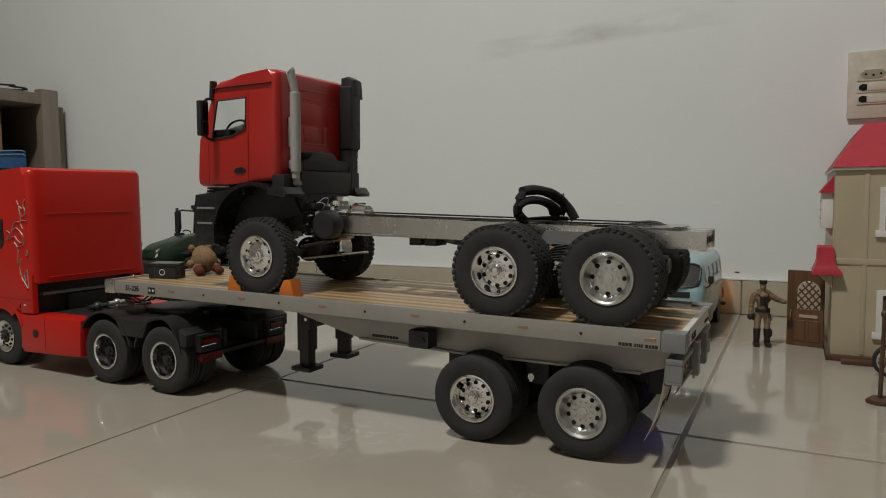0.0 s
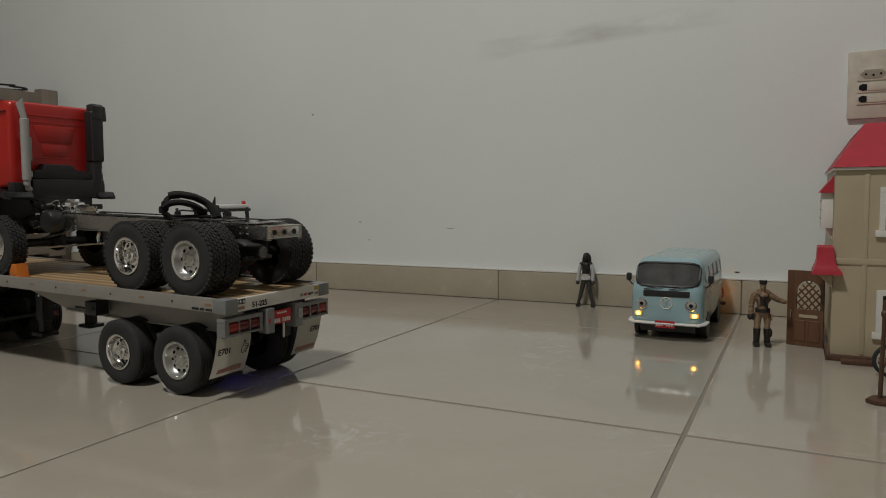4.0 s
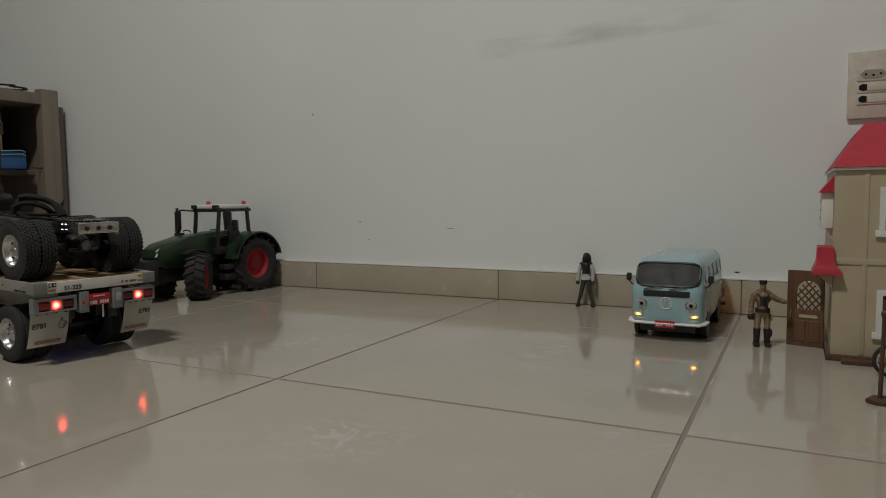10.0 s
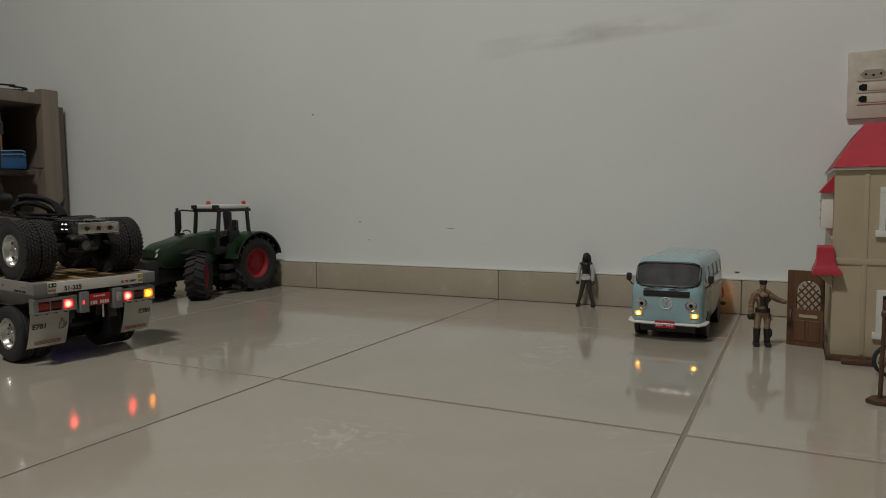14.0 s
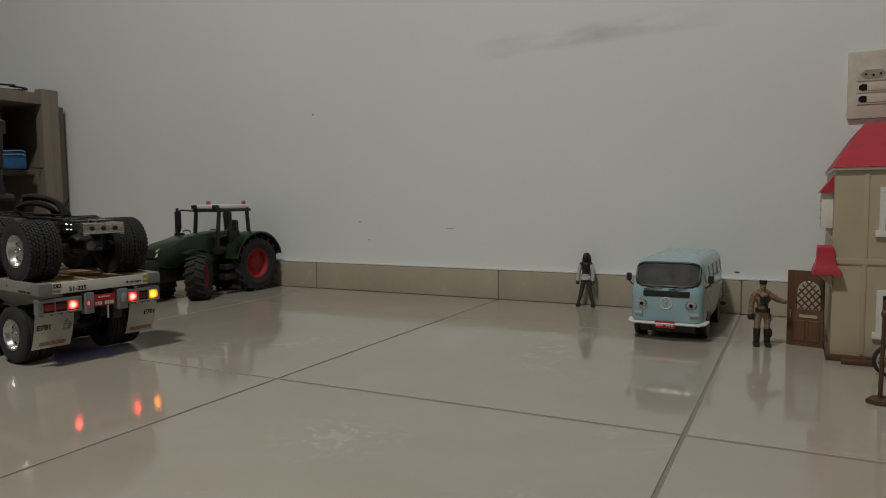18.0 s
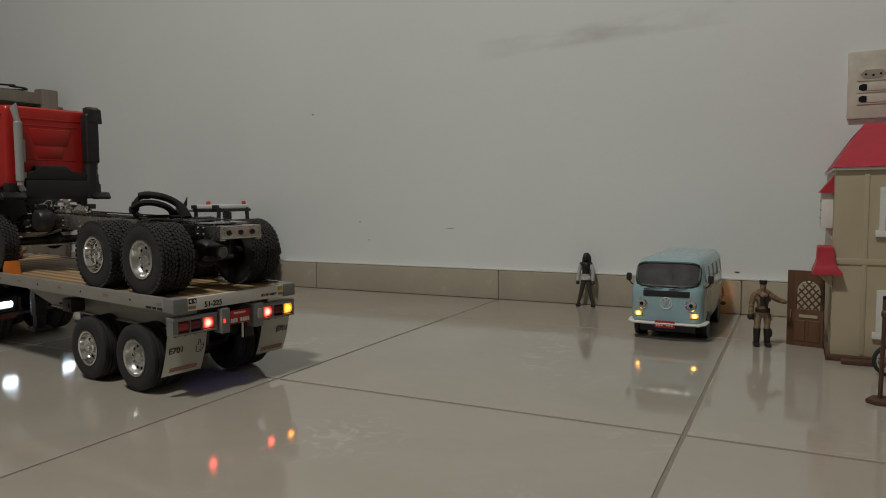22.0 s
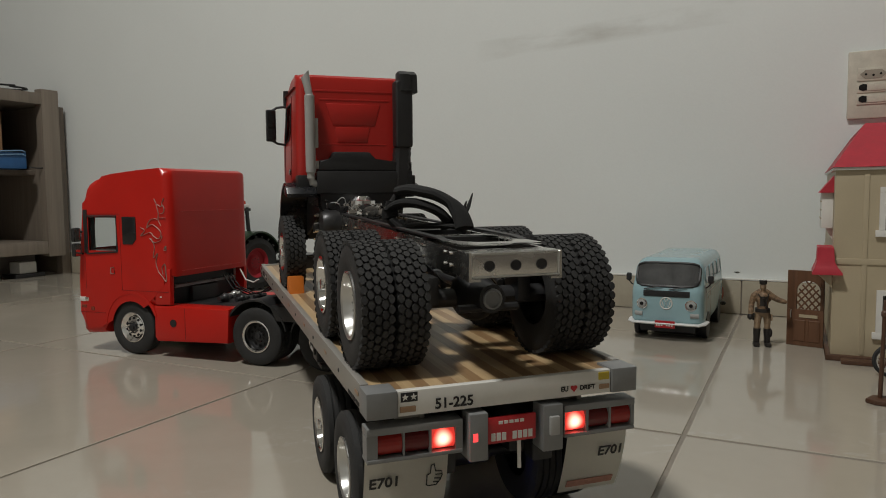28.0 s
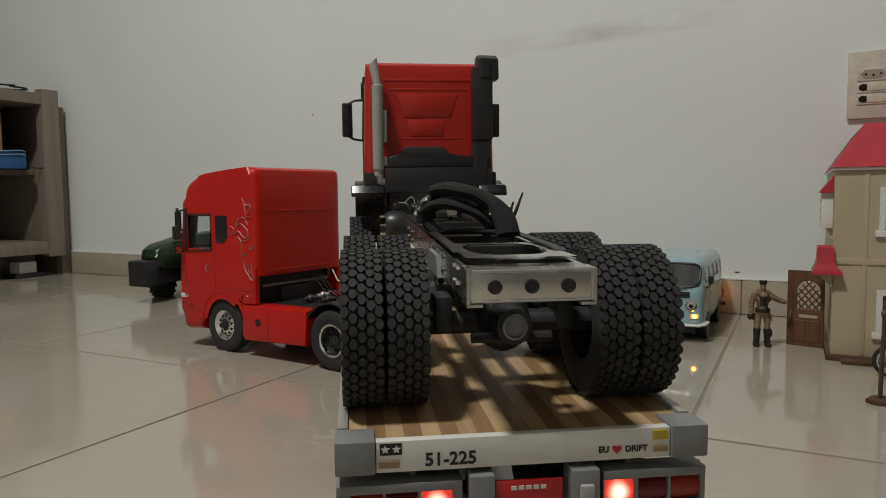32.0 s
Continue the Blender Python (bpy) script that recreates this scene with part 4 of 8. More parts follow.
        box(bm, x, x + 0.016, -0.008, 0.018, 0.0565, 0.0680, bev=0.001)
        part("servo_box", bm, BLACK, t)
    # front axle
    bm = B()
    cyl(bm, (0.4537, -0.050, 0.0435), (0.4537, 0.050, 0.0435), 0.0060, seg=12)
    ball(bm, (0.4537, -0.004, 0.0440), 0.0150)
    fa = part("front_axle", bm, BLACK, t)
    bm = B()
    cyl(bm, (0.425, 0.045, 0.0380), (0.400, -0.045, 0.0400), 0.0014, seg=8)
    cyl(bm, (0.440, 0.030, 0.0500), (0.370, 0.030, 0.0640), 0.0018, seg=8)
    part("tie_rod", bm, SATIN, fa)
    for s in (1, -1):
        for x, st in ((0.0650, "flat"), (0.1677, "deep")):
            wheel(t, pose(x, 0.0775 * s, 0.0425), 0.0425, 0.0218, 0.0214, st, True, s)
        wheel(t, pose(0.4514, 0.0750 * s, 0.0425), 0.0425, 0.0218, 0.0230, "front", False, s)
    VIEW_FIT.pop()
    build_cargo_cab(t)
    build_cargo_gear(t)
    build_cargo_hose(t)


def build_cargo_cab(t):
    """The red cab with its black lower half, in lengths from the chassis tail and the deck, fitted to the camera's
    view.
    """
    outline = [(0.4346, 0.1255), (0.4941, 0.1215), (0.5500, 0.1185), (0.5550, 0.1215), (0.5560, 0.1300), (0.5545, 0.1560), (0.5480, 0.1720), (0.5320, 0.2270), (0.5280, 0.2345), (0.5200, 0.2385),
               (0.4859, 0.2432), (0.4480, 0.2470), (0.4400, 0.2468), (0.4360, 0.2440), (0.4346, 0.2390)]
    glass_line = [(0.5292, 0.1723), (0.5210, 0.2159), (0.4785, 0.2174), (0.4790, 0.1830), (0.4978, 0.1755)]
    bm = solid_cab(outline, 0.0698, 0.0075, [(0, (0.525, -0.058, 0.1760), (0.57, 0.058, 0.2260))], taper=0.75, z_ref=0.19)
    cut_poly(bm, glass_line, 0.05)
    cab = part("cab", bm, RED, t, "glossy red cab with rounded corners")
    seam = mat("seam_red", (0.18, 0.01, 0.008), 0.5)
    bm = B()
    box(bm, 0.4370, 0.545, -0.060, 0.060, 0.1275, 0.1310)
    box(bm, 0.4370, 0.4395, -0.060, 0.060, 0.1310, 0.2340)
    part("cab_lining", bm, BLACK, cab)

    def side(z):
        return 0.0698 * (1 - 0.75 * max(z - 0.19, 0.0))

    for s in (1, -1):
        bm = B()
        v = [bm.verts.new((x, (side(z) - 0.0016) * s, z)) for x, z in glass_line]
        bm.faces.new(v)
        bmesh.ops.solidify(bm, geom=bm.faces[:], thickness=0.0006)
        ob = part("side_window", bm, PANE, cab)
        ob.visible_shadow = False
        bm = B()
        tube(bm, [(x, side(z) * s, z) for x, z in [*glass_line, glass_line[0]]], 0.0011, seg=6)
        part("window_seal", bm, BLACK, cab)
        bm = B()
        tube(bm, [(0.5264, (side(0.2299) + 0.0002) * s, 0.2299), (0.4860, (side(0.2315) + 0.0002) * s, 0.2312), (0.4421, (side(0.2321) + 0.0002) * s, 0.2321)], 0.0024, seg=6, flat=0.4)
        part("roof_stripe", bm, mat("dull_dark_red", (0.10, 0.012, 0.010), 0.6) if "dull_dark_red" not in bpy.data.materials else bpy.data.materials["dull_dark_red"], cab, "dark red strip along the roof edge")
        bm = B()
        prism(bm, [(0.4785, 0.1375), (0.4800, 0.1345), (0.4850, 0.1325), (0.4935, 0.1330), (0.4965, 0.1355), (0.4940, 0.1390), (0.4850, 0.1405)], 0.0694 * s, 0.0706 * s, bev=0.0003)
        part("door_handle", bm, BLACKGLOSS, cab, "recessed black door handle")
        bm = B()
        for a, b in (((0.4750, 0.1245), (0.4755, 0.2260)), ((0.5350, 0.1210), (0.5320, 0.1720))):
            tube(bm, [(a[0], side(a[1]) * s, a[1]), (a[0], side(0.19) * s, 0.165), (b[0], side(b[1]) * s, b[1])], 0.0004, seg=4)
        part("door_seam", bm, seam, cab)
        bm = B()
        prism(bm, [(0.5262, 0.2180), (0.5318, 0.2170), (0.5300, 0.2385), (0.5262, 0.2385)], 0.0630 * s, 0.0712 * s, bev=0.0008)
        part("corner_post", bm, BLACK, cab, "black corner post of the sun visor")
        # mirror: a housing held off the door by two arms
        bm = B()
        box(bm, 0.5215, 0.5285, 0.0815 * s, 0.0937 * s, 0.1750, 0.2145, bev=0.0022)
        mir = part("mirror", bm, BLACK, t, "tall black door mirror")
        bm = B()
        box(bm, 0.5205, 0.5216, 0.0830 * s, 0.0922 * s, 0.1930, 0.2125, bev=0.0004)
        box(bm, 0.5205, 0.5216, 0.0830 * s, 0.0922 * s, 0.1770, 0.1905, bev=0.0004)
        part("mirror_glass", bm, BLACKGLOSS, mir)
        for z, dz in ((0.2125, 0.0045), (0.1765, -0.0040)):
            bm = B()
            tube(bm, [(0.5245, 0.0870 * s, z), (0.5250, 0.0800 * s, z + dz), (0.5270, 0.0680 * s, z + dz * 1.4)], 0.0016, seg=6)
            part("mirror_arm", bm, BLACK, mir)
    bm = B()
    tube(bm, [(0.5300 - 0.0085 * math.cos(a), 0.030 + 0.0125 * math.sin(a), 0.1900 + 0.0075 * math.cos(a)) for a in [2 * math.pi * i / 18 for i in range(19)]], 0.0013, seg=6)
    cyl(bm, (0.5300, 0.030, 0.1900), (0.5380, 0.030, 0.1760), 0.0016, seg=8)
    part("steering_wheel", bm, BLACK, cab, "thin black steering wheel")
    bm = B()
    box(bm, 0.5140, 0.5420, -0.058, 0.058, 0.1560, 0.1850, bev=0.004)
    box(bm, 0.4420, 0.4720, 0.012, 0.052, 0.1310, 0.1640, bev=0.004)
    box(bm, 0.4420, 0.4720, -0.052, -0.012, 0.1310, 0.1640, bev=0.004)
    part("dashboard", bm, BLACK, cab)
    # Plain tube added for an unidentified pale object on the dashboard.
    bm = B()
    tube(bm, [(0.5300, 0.040, 0.1840), (0.5220, 0.042, 0.1850), (0.5120, 0.044, 0.1860), (0.5040, 0.045, 0.1880)], 0.0034, seg=8)
    part("wiring_wrap", bm, WHITE, cab, "small pale object on the dashboard")
    # plates and ribs pressed into the cab's back
    for poly, d in (([(0.0350, 0.2145), (-0.0300, 0.2145), (-0.0230, 0.1900), (0.0270, 0.1900)], 0.0012), ([(0.0240, 0.1875), (-0.0170, 0.1875), (-0.0140, 0.1700), (0.0210, 0.1700)], 0.0009), ([(0.0420, 0.2200), (-0.0400, 0.2200), (-0.0400, 0.2180), (0.0420, 0.2180)], 0.0007),
                    ([(0.0480, 0.2300), (-0.0440, 0.2300), (-0.0440, 0.2275), (0.0480, 0.2275)], 0.0008), ([(0.0400, 0.1685), (-0.0360, 0.1685), (-0.0360, 0.1670), (0.0400, 0.1670)], 0.0006)):
        bm = B()
        prism(bm, poly, 0.4346 - d * 0.55, 0.4352, axis="x", bev=d * 0.5, seg=2)
        part("back_panel", bm, RED, cab)
    # black lower half: front block, arches, steps
    cx, cz = 0.4640, 0.0645
    bm = B()
    for s in (1, -1):
        prism(bm, [(0.5195, 0.0504), (0.5540, 0.0504), (0.5580, 0.0600), (0.5585, 0.0950), (0.5560, 0.1090), (0.5040, 0.1150)] + arch(cx, cz, 0.0555, 58, -8, 14), 0.0450 * s, 0.0725 * s, bev=0.0022)
    box(bm, 0.5240, 0.5560, -0.0455, 0.0455, 0.0510, 0.1085, bev=0.003)
    box(bm, 0.4900, 0.5500, -0.0600, 0.0600, 0.1085, 0.1180, bev=0.002)
    low = part("lower_cab", bm, NAVY, t, "dark plastic lower cab and bumper")
    for s in (1, -1):
        bm = B()
        up, inn = arch(cx, cz, 0.0590, 128, -12, 22), arch(cx, cz, 0.0552, 128, -12, 22)
        prism(bm, up + inn[::-1], 0.0480 * s, 0.0800 * s, bev=0.0010, seg=2)
        part("wheel_arch", bm, NAVY, low, "glossy dark wheel arch")
        bm = B()
        prism(bm, [(0.4380, 0.1150), (0.4300, 0.1190), (0.4160, 0.1180), (0.4110, 0.1110), (0.4115, 0.1070), (0.4360, 0.1100)], 0.0500 * s, (0.0840 if s > 0 else 0.0790) * s, bev=0.0012)
        part("arch_tail", bm, NAVY, low, "glossy dark tail of the wheel arch")
        bm = B()
        prism(bm, arch(cx, cz, 0.0553, 128, -8, 18) + [(0.5100, 0.0600), (0.4200, 0.0880)], 0.0440 * s, 0.0470 * s)
        part("arch_lining", bm, BLACK, low)
        for z in (0.0935, 0.0760):
            bm = B()
            box(bm, 0.5240, 0.5520, 0.0715 * s, 0.0742 * s, z - 0.0012, z + 0.0012, bev=0.0005)
            part("step", bm, GREYBOX, low)
        bm = B()
        box(bm, 0.5400, 0.5550, 0.0640 * s, 0.0700 * s, 0.1108, 0.1120)
        box(bm, 0.5360, 0.5540, 0.0620 * s, 0.0690 * s, 0.1145, 0.1155)
        part("trim_strip", bm, WHITE, low, "pale strip between cab and bumper")
        bm = B()
        box(bm, 0.4240, 0.4420, (0.0510 if s > 0 else 0.0420) * s, 0.0700 * s, 0.1105, 0.1320, bev=0.002)
        part("corner_cover", bm, BLACK, t)
    # black rear cover, intake and stack
    bm = B()
    prism(bm, [(0.0475, 0.1370), (-0.0640, 0.1370), (-0.0640, 0.1470), (-0.0186, 0.1490), (-0.0140, 0.1575), (-0.0111, 0.1585), (0.0272, 0.1585), (0.0290, 0.1575), (0.0313, 0.1490), (0.0450, 0.1485)], 0.4185, 0.4344, axis="x", bev=0.0018)
    cover = part("rear_cover", bm, BLACK, t, "matt black cover behind the cab")
    bm = B()
    prism(bm, [(0.0502, 0.1105), (-0.0640, 0.1105), (-0.0640, 0.1368), (0.0490, 0.1368)], 0.4165, 0.4344, axis="x", bev=0.0022)
    part("lower_cover", bm, BLACK, cover)
    bm = B()
    box(bm, 0.4145, 0.4335, -0.0650, -0.0440, 0.1640, 0.2420, bev=0.004, seg=3)
    prism(bm, [(0.4335, 0.2260), (0.4335, 0.2520), (0.4240, 0.2535), (0.4150, 0.2490), (0.4135, 0.2300)], -0.0640, -0.0480, bev=0.003)
    prism(bm, [(0.4345, 0.2270), (0.4345, 0.2520), (0.4250, 0.2535), (0.4170, 0.2490), (0.4150, 0.2270)], -0.0715, -0.0560, bev=0.003)
    duct = part("air_intake", bm, BLACK, t, "tall black air intake")
    bm = B()
    last = None
    for k in range(15):
        z = 0.1640 - k * 0.0038
        g = 0.0007 * (k % 2)
        u = k / 14
        y0, y1, x0, x1 = -0.0640 + 0.0040 * u + g, -0.0440 + 0.0030 * u - g, 0.4155 + g, 0.4320 - g
        cur = [bm.verts.new(p) for p in ((x0 + 0.004, y0, z), (x1, y0, z), (x1, y1, z), (x0 + 0.004, y1, z), (x0, y1 - 0.004, z), (x0, y0 + 0.004, z))]
        if last:
            bridge(bm, last, cur)
        last = cur
    bm.faces.new(last)
    part("bellows", bm, BLACK, duct, "ribbed black bellows under the intake")
    bm = B()
    lathe(bm, [(0.1345, 0), (0.1345, 0.0050), (0.1355, 0.0057), (0.2205, 0.0057), (0.2215, 0.0050), (0.2216, 0.0040)], (0.4196, 0.0553, 0), (0, 0, 1), seg=24)
    tube(bm, [(0.4196, 0.0553, 0.1370), (0.4196, 0.0553, 0.1290), (0.4200, 0.0535, 0.1235), (0.4220, 0.0480, 0.1210)], 0.0045, seg=14)
    stack = part("exhaust_pipe", bm, LIGHTGREY, t, "pale grey upright exhaust pipe")
    bm = B()
    # open slanted tip
    _, u, w = basis((0.003, 0.0040, 0.027))
    last = None
    for k, r, lean in ((0.0, 0.0042, 0.0), (0.4, 0.0042, 0.0), (0.7, 0.0043, 0.004), (1.0, 0.0044, 0.008), (0.98, 0.0036, 0.008), (0.3, 0.0034, 0.0)):
        c = Vector((0.4196, 0.0553, 0.2205)) + Vector((0.0028, 0.0042, 0.0240)) * k
        cur = []
        for i in range(18):
            a = 2 * math.pi * i / 18
            p = c + u * (r * math.cos(a)) + w * (r * math.sin(a))
            p.z -= lean * (p.y - c.y) / 0.0044 * 0.5
            cur.append(bm.verts.new(p))
        if last:
            bridge(bm, last, cur)
        last = cur
    bm.faces.new(last)
    part("pipe_tip", bm, LIGHTGREY, stack, "slanted open pipe tip")
    for z0, z1 in ((0.1630, 0.1960), (0.1390, 0.1480)):
        bm = B()
        box(bm, 0.4190, 0.4345, 0.0462, 0.0500, z0, z1, bev=0.0008)
        part("pipe_bracket", bm, LIGHTGREY, stack)


def build_cargo_gear(t):
    """Gearbox, wiring and brackets behind the cab."""
    rnd = random.Random(4)
    bm = B()
    box(bm, 0.3760, 0.4200, -0.0210, 0.0230, 0.0800, 0.0940, bev=0.003)
    lathe(bm, [(0.0930, 0.0225), (0.0965, 0.0220), (0.0985, 0.0170), (0.1030, 0.0158), (0.1062, 0.0110), (0.1078, 0.0095), (0.1080, 0)], (0.4000, 0.0010, 0), (0, 0, 1), seg=28)
    for i in range(16):
        a = 2 * math.pi * i / 16
        x, y = 0.4000 + 0.0205 * math.cos(a), 0.0010 + 0.0205 * math.sin(a)
        cyl(bm, (x, y, 0.0945), (x, y, 0.0995), 0.0016, seg=6)
    for k in range(7):
        box(bm, 0.3740, 0.4210, -0.0205 + k * 0.0068, -0.0188 + k * 0.0068, 0.0935, 0.0975, bev=0.0004, seg=1)
    cyl(bm, (0.3600, 0.001, 0.0880), (0.3780, 0.001, 0.0880), 0.0100, 0.0125, seg=18)
    cyl(bm, (0.3550, 0.001, 0.0880), (0.3600, 0.001, 0.0880), 0.0045, seg=12)
    for k in range(6):
        a = 2 * math.pi * k / 6
        cyl(bm, (0.3590, 0.001 + 0.0080 * math.cos(a), 0.0880 + 0.0080 * math.sin(a)), (0.3612, 0.001 + 0.0080 * math.cos(a), 0.0880 + 0.0080 * math.sin(a)), 0.0013, seg=6)
    part("gearbox", bm, CHROME, t, "bright metal gearbox behind the cab")
    bm = B()
    box(bm, 0.3960, 0.4020, 0.0300, 0.0460, 0.0830, 0.0915, bev=0.0012)
    br = part("mounting_block", bm, SATIN, t, "pale metal block with two bolt heads")
    for y in (0.0345, 0.0415):
        bm = B()
        lathe(bm, [(0, 0.0026), (0.0010, 0.0026), (0.0010, 0.0015), (0.0002, 0.0014), (0.0002, 0)], (0.3958, y, 0.0875), (-1, 0, 0), seg=12)
        part("bolt", bm, DARKSTEEL, br)
    for y0, y1, z in ((0.018, 0.030, 0.1060), (0.024, 0.040, 0.1010), (-0.016, -0.008, 0.1040)):
        bm = B()
        tube(bm, smooth_line([(0.408, y0, 0.0930), (0.402, y0 + (y1 - y0) * 0.2, z - 0.002), (0.405, (y0 + y1) / 2, z), (0.412, y1, 0.0990)], 4), 0.0006, seg=6)
        part("wire", bm, LIGHTGREY, t, "thin pale wire loop")
    bm = B()
    for i in range(12):
        p = Vector((0.392 + rnd.random() * 0.03, -0.035 + rnd.random() * 0.085, 0.086))
        pts = [p]
        for k in range(5):
            p = p + Vector((rnd.uniform(-0.008, 0.010), rnd.uniform(-0.012, 0.012), rnd.uniform(-0.002, 0.006)))
            pts.append(p.copy())
        tube(bm, pts, 0.0009, seg=5)
    part("wire", bm, BLACKGLOSS, t, "loose black wires")
    bm = B()
    for i in range(22):
        x, y, z = 0.398 + rnd.random() * 0.035, rnd.uniform(-0.040, 0.058), 0.062 + rnd.random() * 0.036
        q = rnd.uniform(0.002, 0.006)
        box(bm, x - q, x + q, y - q, y + q, z - q * 0.7, z + q * 0.7, bev=0.001)
    box(bm, 0.420, 0.53, -0.044, 0.044, 0.072, 0.1240)
    part("engine_block", bm, BLACK, t)
    for x, z in ((0.405, 0.078), (0.398, 0.070), (0.411, 0.068), (0.402, 0.087), (0.409, 0.060)):
        bm = B()
        cyl(bm, (x, 0.050, z), (x, 0.0555, z), 0.0014, seg=8)
        part("bolt", bm, CHROME, t)
    bm = B()
    lathe(bm, [(0.030, 0.0), (0.030, 0.0140), (0.034, 0.0160), (0.046, 0.0160), (0.050, 0.0140), (0.050, 0)], (0.388, 0.0, 0.0770), (0, 1, 0), seg=24)
    part("filter_drum", bm, DARKSTEEL, t, "round dark filter drum")


def build_cargo_hose(t):
    # folded black webbing on the frame
    bm = B()
    arcs = ([(0.1655, 0.0245, 0.1150), (0.1580, 0.0165, 0.1168), (0.1481, 0.0071, 0.1150), (0.1430, -0.0030, 0.1115), (0.1367, -0.0122, 0.1050), (0.1300, -0.0160, 0.0970), (0.1244, -0.0175, 0.0870)],
            [(0.1630, 0.0230, 0.0860), (0.1670, 0.0300, 0.0930), (0.1670, 0.0300, 0.1010), (0.1600, 0.0230, 0.1060), (0.1508, 0.0130, 0.1060), (0.1440, 0.0000, 0.1010), (0.1420, -0.0080, 0.0940), (0.1430, -0.0110, 0.0870)],
            [(0.1660, 0.0300, 0.0980), (0.1665, 0.0290, 0.1060), (0.1645, 0.0240, 0.1130), (0.1560, 0.0150, 0.1145)],
            [(0.1640, 0.0260, 0.0865), (0.1560, 0.0130, 0.0880), (0.1440, -0.0010, 0.0885), (0.1320, -0.0140, 0.0880)])
    for line, r in zip(arcs, (0.0084, 0.0072, 0.0056, 0.0038)):
        tube(bm, smooth_line(line, 5), r, seg=12, flat=0.55)
    coil = part("hose_coil", bm, mat("matt_black_cloth", (0.010, 0.010, 0.010), rough=0.9, bump=0.5), t, "thick folded black webbing strapped to the frame")
    for x, y, h, lean, side in ((0.1400, -0.0205, 0.0250, 0.002, -0.010), (0.1370, -0.0175, 0.0190, -0.002, -0.005)):
        bm = B()
        a = [(x, y, 0.0890), (x - 0.004, y + side * 0.5, 0.0890 + h * 0.55), (x + lean, y + side, 0.0890 + h), (x + 0.004, y + side * 0.5, 0.0890 + h * 0.5)]
        v0, v1 = [bm.verts.new(p) for p in a], [bm.verts.new((p[0], p[1] - 0.0012, p[2])) for p in a]
        bm.faces.new(v0), bm.faces.new(v1[::-1])
        bridge(bm, v0, v1)
        part("strap_end", bm, bpy.data.materials["matt_black_cloth"], coil, "loose pointed strap end")


def build_deck_load():
    # orange wedges against the front wheel
    for x, y, rz in ((0.4860, 0.0760, 180), (0.4110, 0.0760, 0)):
        bm = B()
        prism(bm, [(-0.0105, 0.0), (0.0105, 0.0), (0.008, 0.009), (0.0035, 0.0185), (-0.006, 0.0190)], -0.0085, 0.0085, bev=0.0012)
        ob = tagged(part("wheel_chock", bm, ORANGE), "orange plastic wedge against a truck wheel on the deck", "wheel chock", "wheel chocks")
        LOAD.append((ob, pose(x, y, DECK, 0, 0, rz)))
    # black box with a round pale emblem
    t = thing("toolbox", "small black box with a round pale emblem on the deck", "box")
    bm = B()
    box(bm, -0.0190, 0.0190, -0.0130, 0.0130, 0.0, 0.0185, bev=0.002)
    part("body", bm, BLACK, t)
    bm = B()
    box(bm, -0.0200, 0.0200, -0.0140, 0.0140, 0.0160, 0.0200, bev=0.001)
    part("lid", bm, BLACKGLOSS, t)
    bm = B()
    tube(bm, [(0.0035 * math.cos(a), 0.0136, 0.0085 + 0.0035 * math.sin(a)) for a in [2 * math.pi * i / 16 for i in range(17)]], 0.0005, seg=5)
    part("emblem", bm, WHITE, t, "thin pale ring emblem")
    LOAD.append((t, pose(0.655, 0.0290, DECK, 0, 0, 22)))
    # small plush figure lying on its side: one plain shape
    bm = B()
    ball(bm, (0, 0, 0.0180), 0.0190, 1.15, 0.9, 0.92)
    ball(bm, (-0.0170, 0.002, 0.0230), 0.0150, 1.0, 0.95, 0.95)
    for s in (1, -1):
        ball(bm, (-0.0230, 0.0110 * s, 0.0330), 0.0052)
        ball(bm, (0.0150, 0.0120 * s, 0.0085), 0.0075, 1.5, 0.9, 0.85)
        ball(bm, (0.0270, 0.0130 * s, 0.0060), 0.0062, 1.2, 1, 0.95)
        ball(bm, (-0.0020, 0.0170 * s, 0.0140), 0.0070, 1.5, 0.8, 0.8)
    ob = tagged(part("plush_toy", bm, mat("tan_plush", (0.24, 0.150, 0.075), rough=0.95, var=0.4, scale=300, bump=0.9, grain=1200)), "tan fuzzy plush toy with dark red feet lying on the deck", "toy")
    paint_by(ob, (bpy.data.materials["tan_plush"], mat("dark_red_plush", (0.11, 0.022, 0.016), rough=0.9, bump=0.5)), lambda c: 1 if c.x > 0.0200 and c.z < 0.014 else 0)
    LOAD.append((ob, pose(0.650, -0.0300, DECK, 0, 0, 150)))


build_cargo()
build_deck_load()



# ---- the towing truck: origin on the floor between its rear axles, x forward ----
TRACTOR_UNIT = thing("toy_tractor_truck", "glossy red high-roof model tractor unit with silver side drawing", "toy truck")
TU_WHEELS, TU_LAMPS, TU_SIGNALS = [], [], []


# Cab and tail lengths pulled about until their edges fit the camera's view.
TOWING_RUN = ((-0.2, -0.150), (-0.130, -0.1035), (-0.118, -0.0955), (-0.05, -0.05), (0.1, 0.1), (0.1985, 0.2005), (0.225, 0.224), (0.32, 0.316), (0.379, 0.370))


def towing_fit(p):
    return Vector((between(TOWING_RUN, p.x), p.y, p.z))


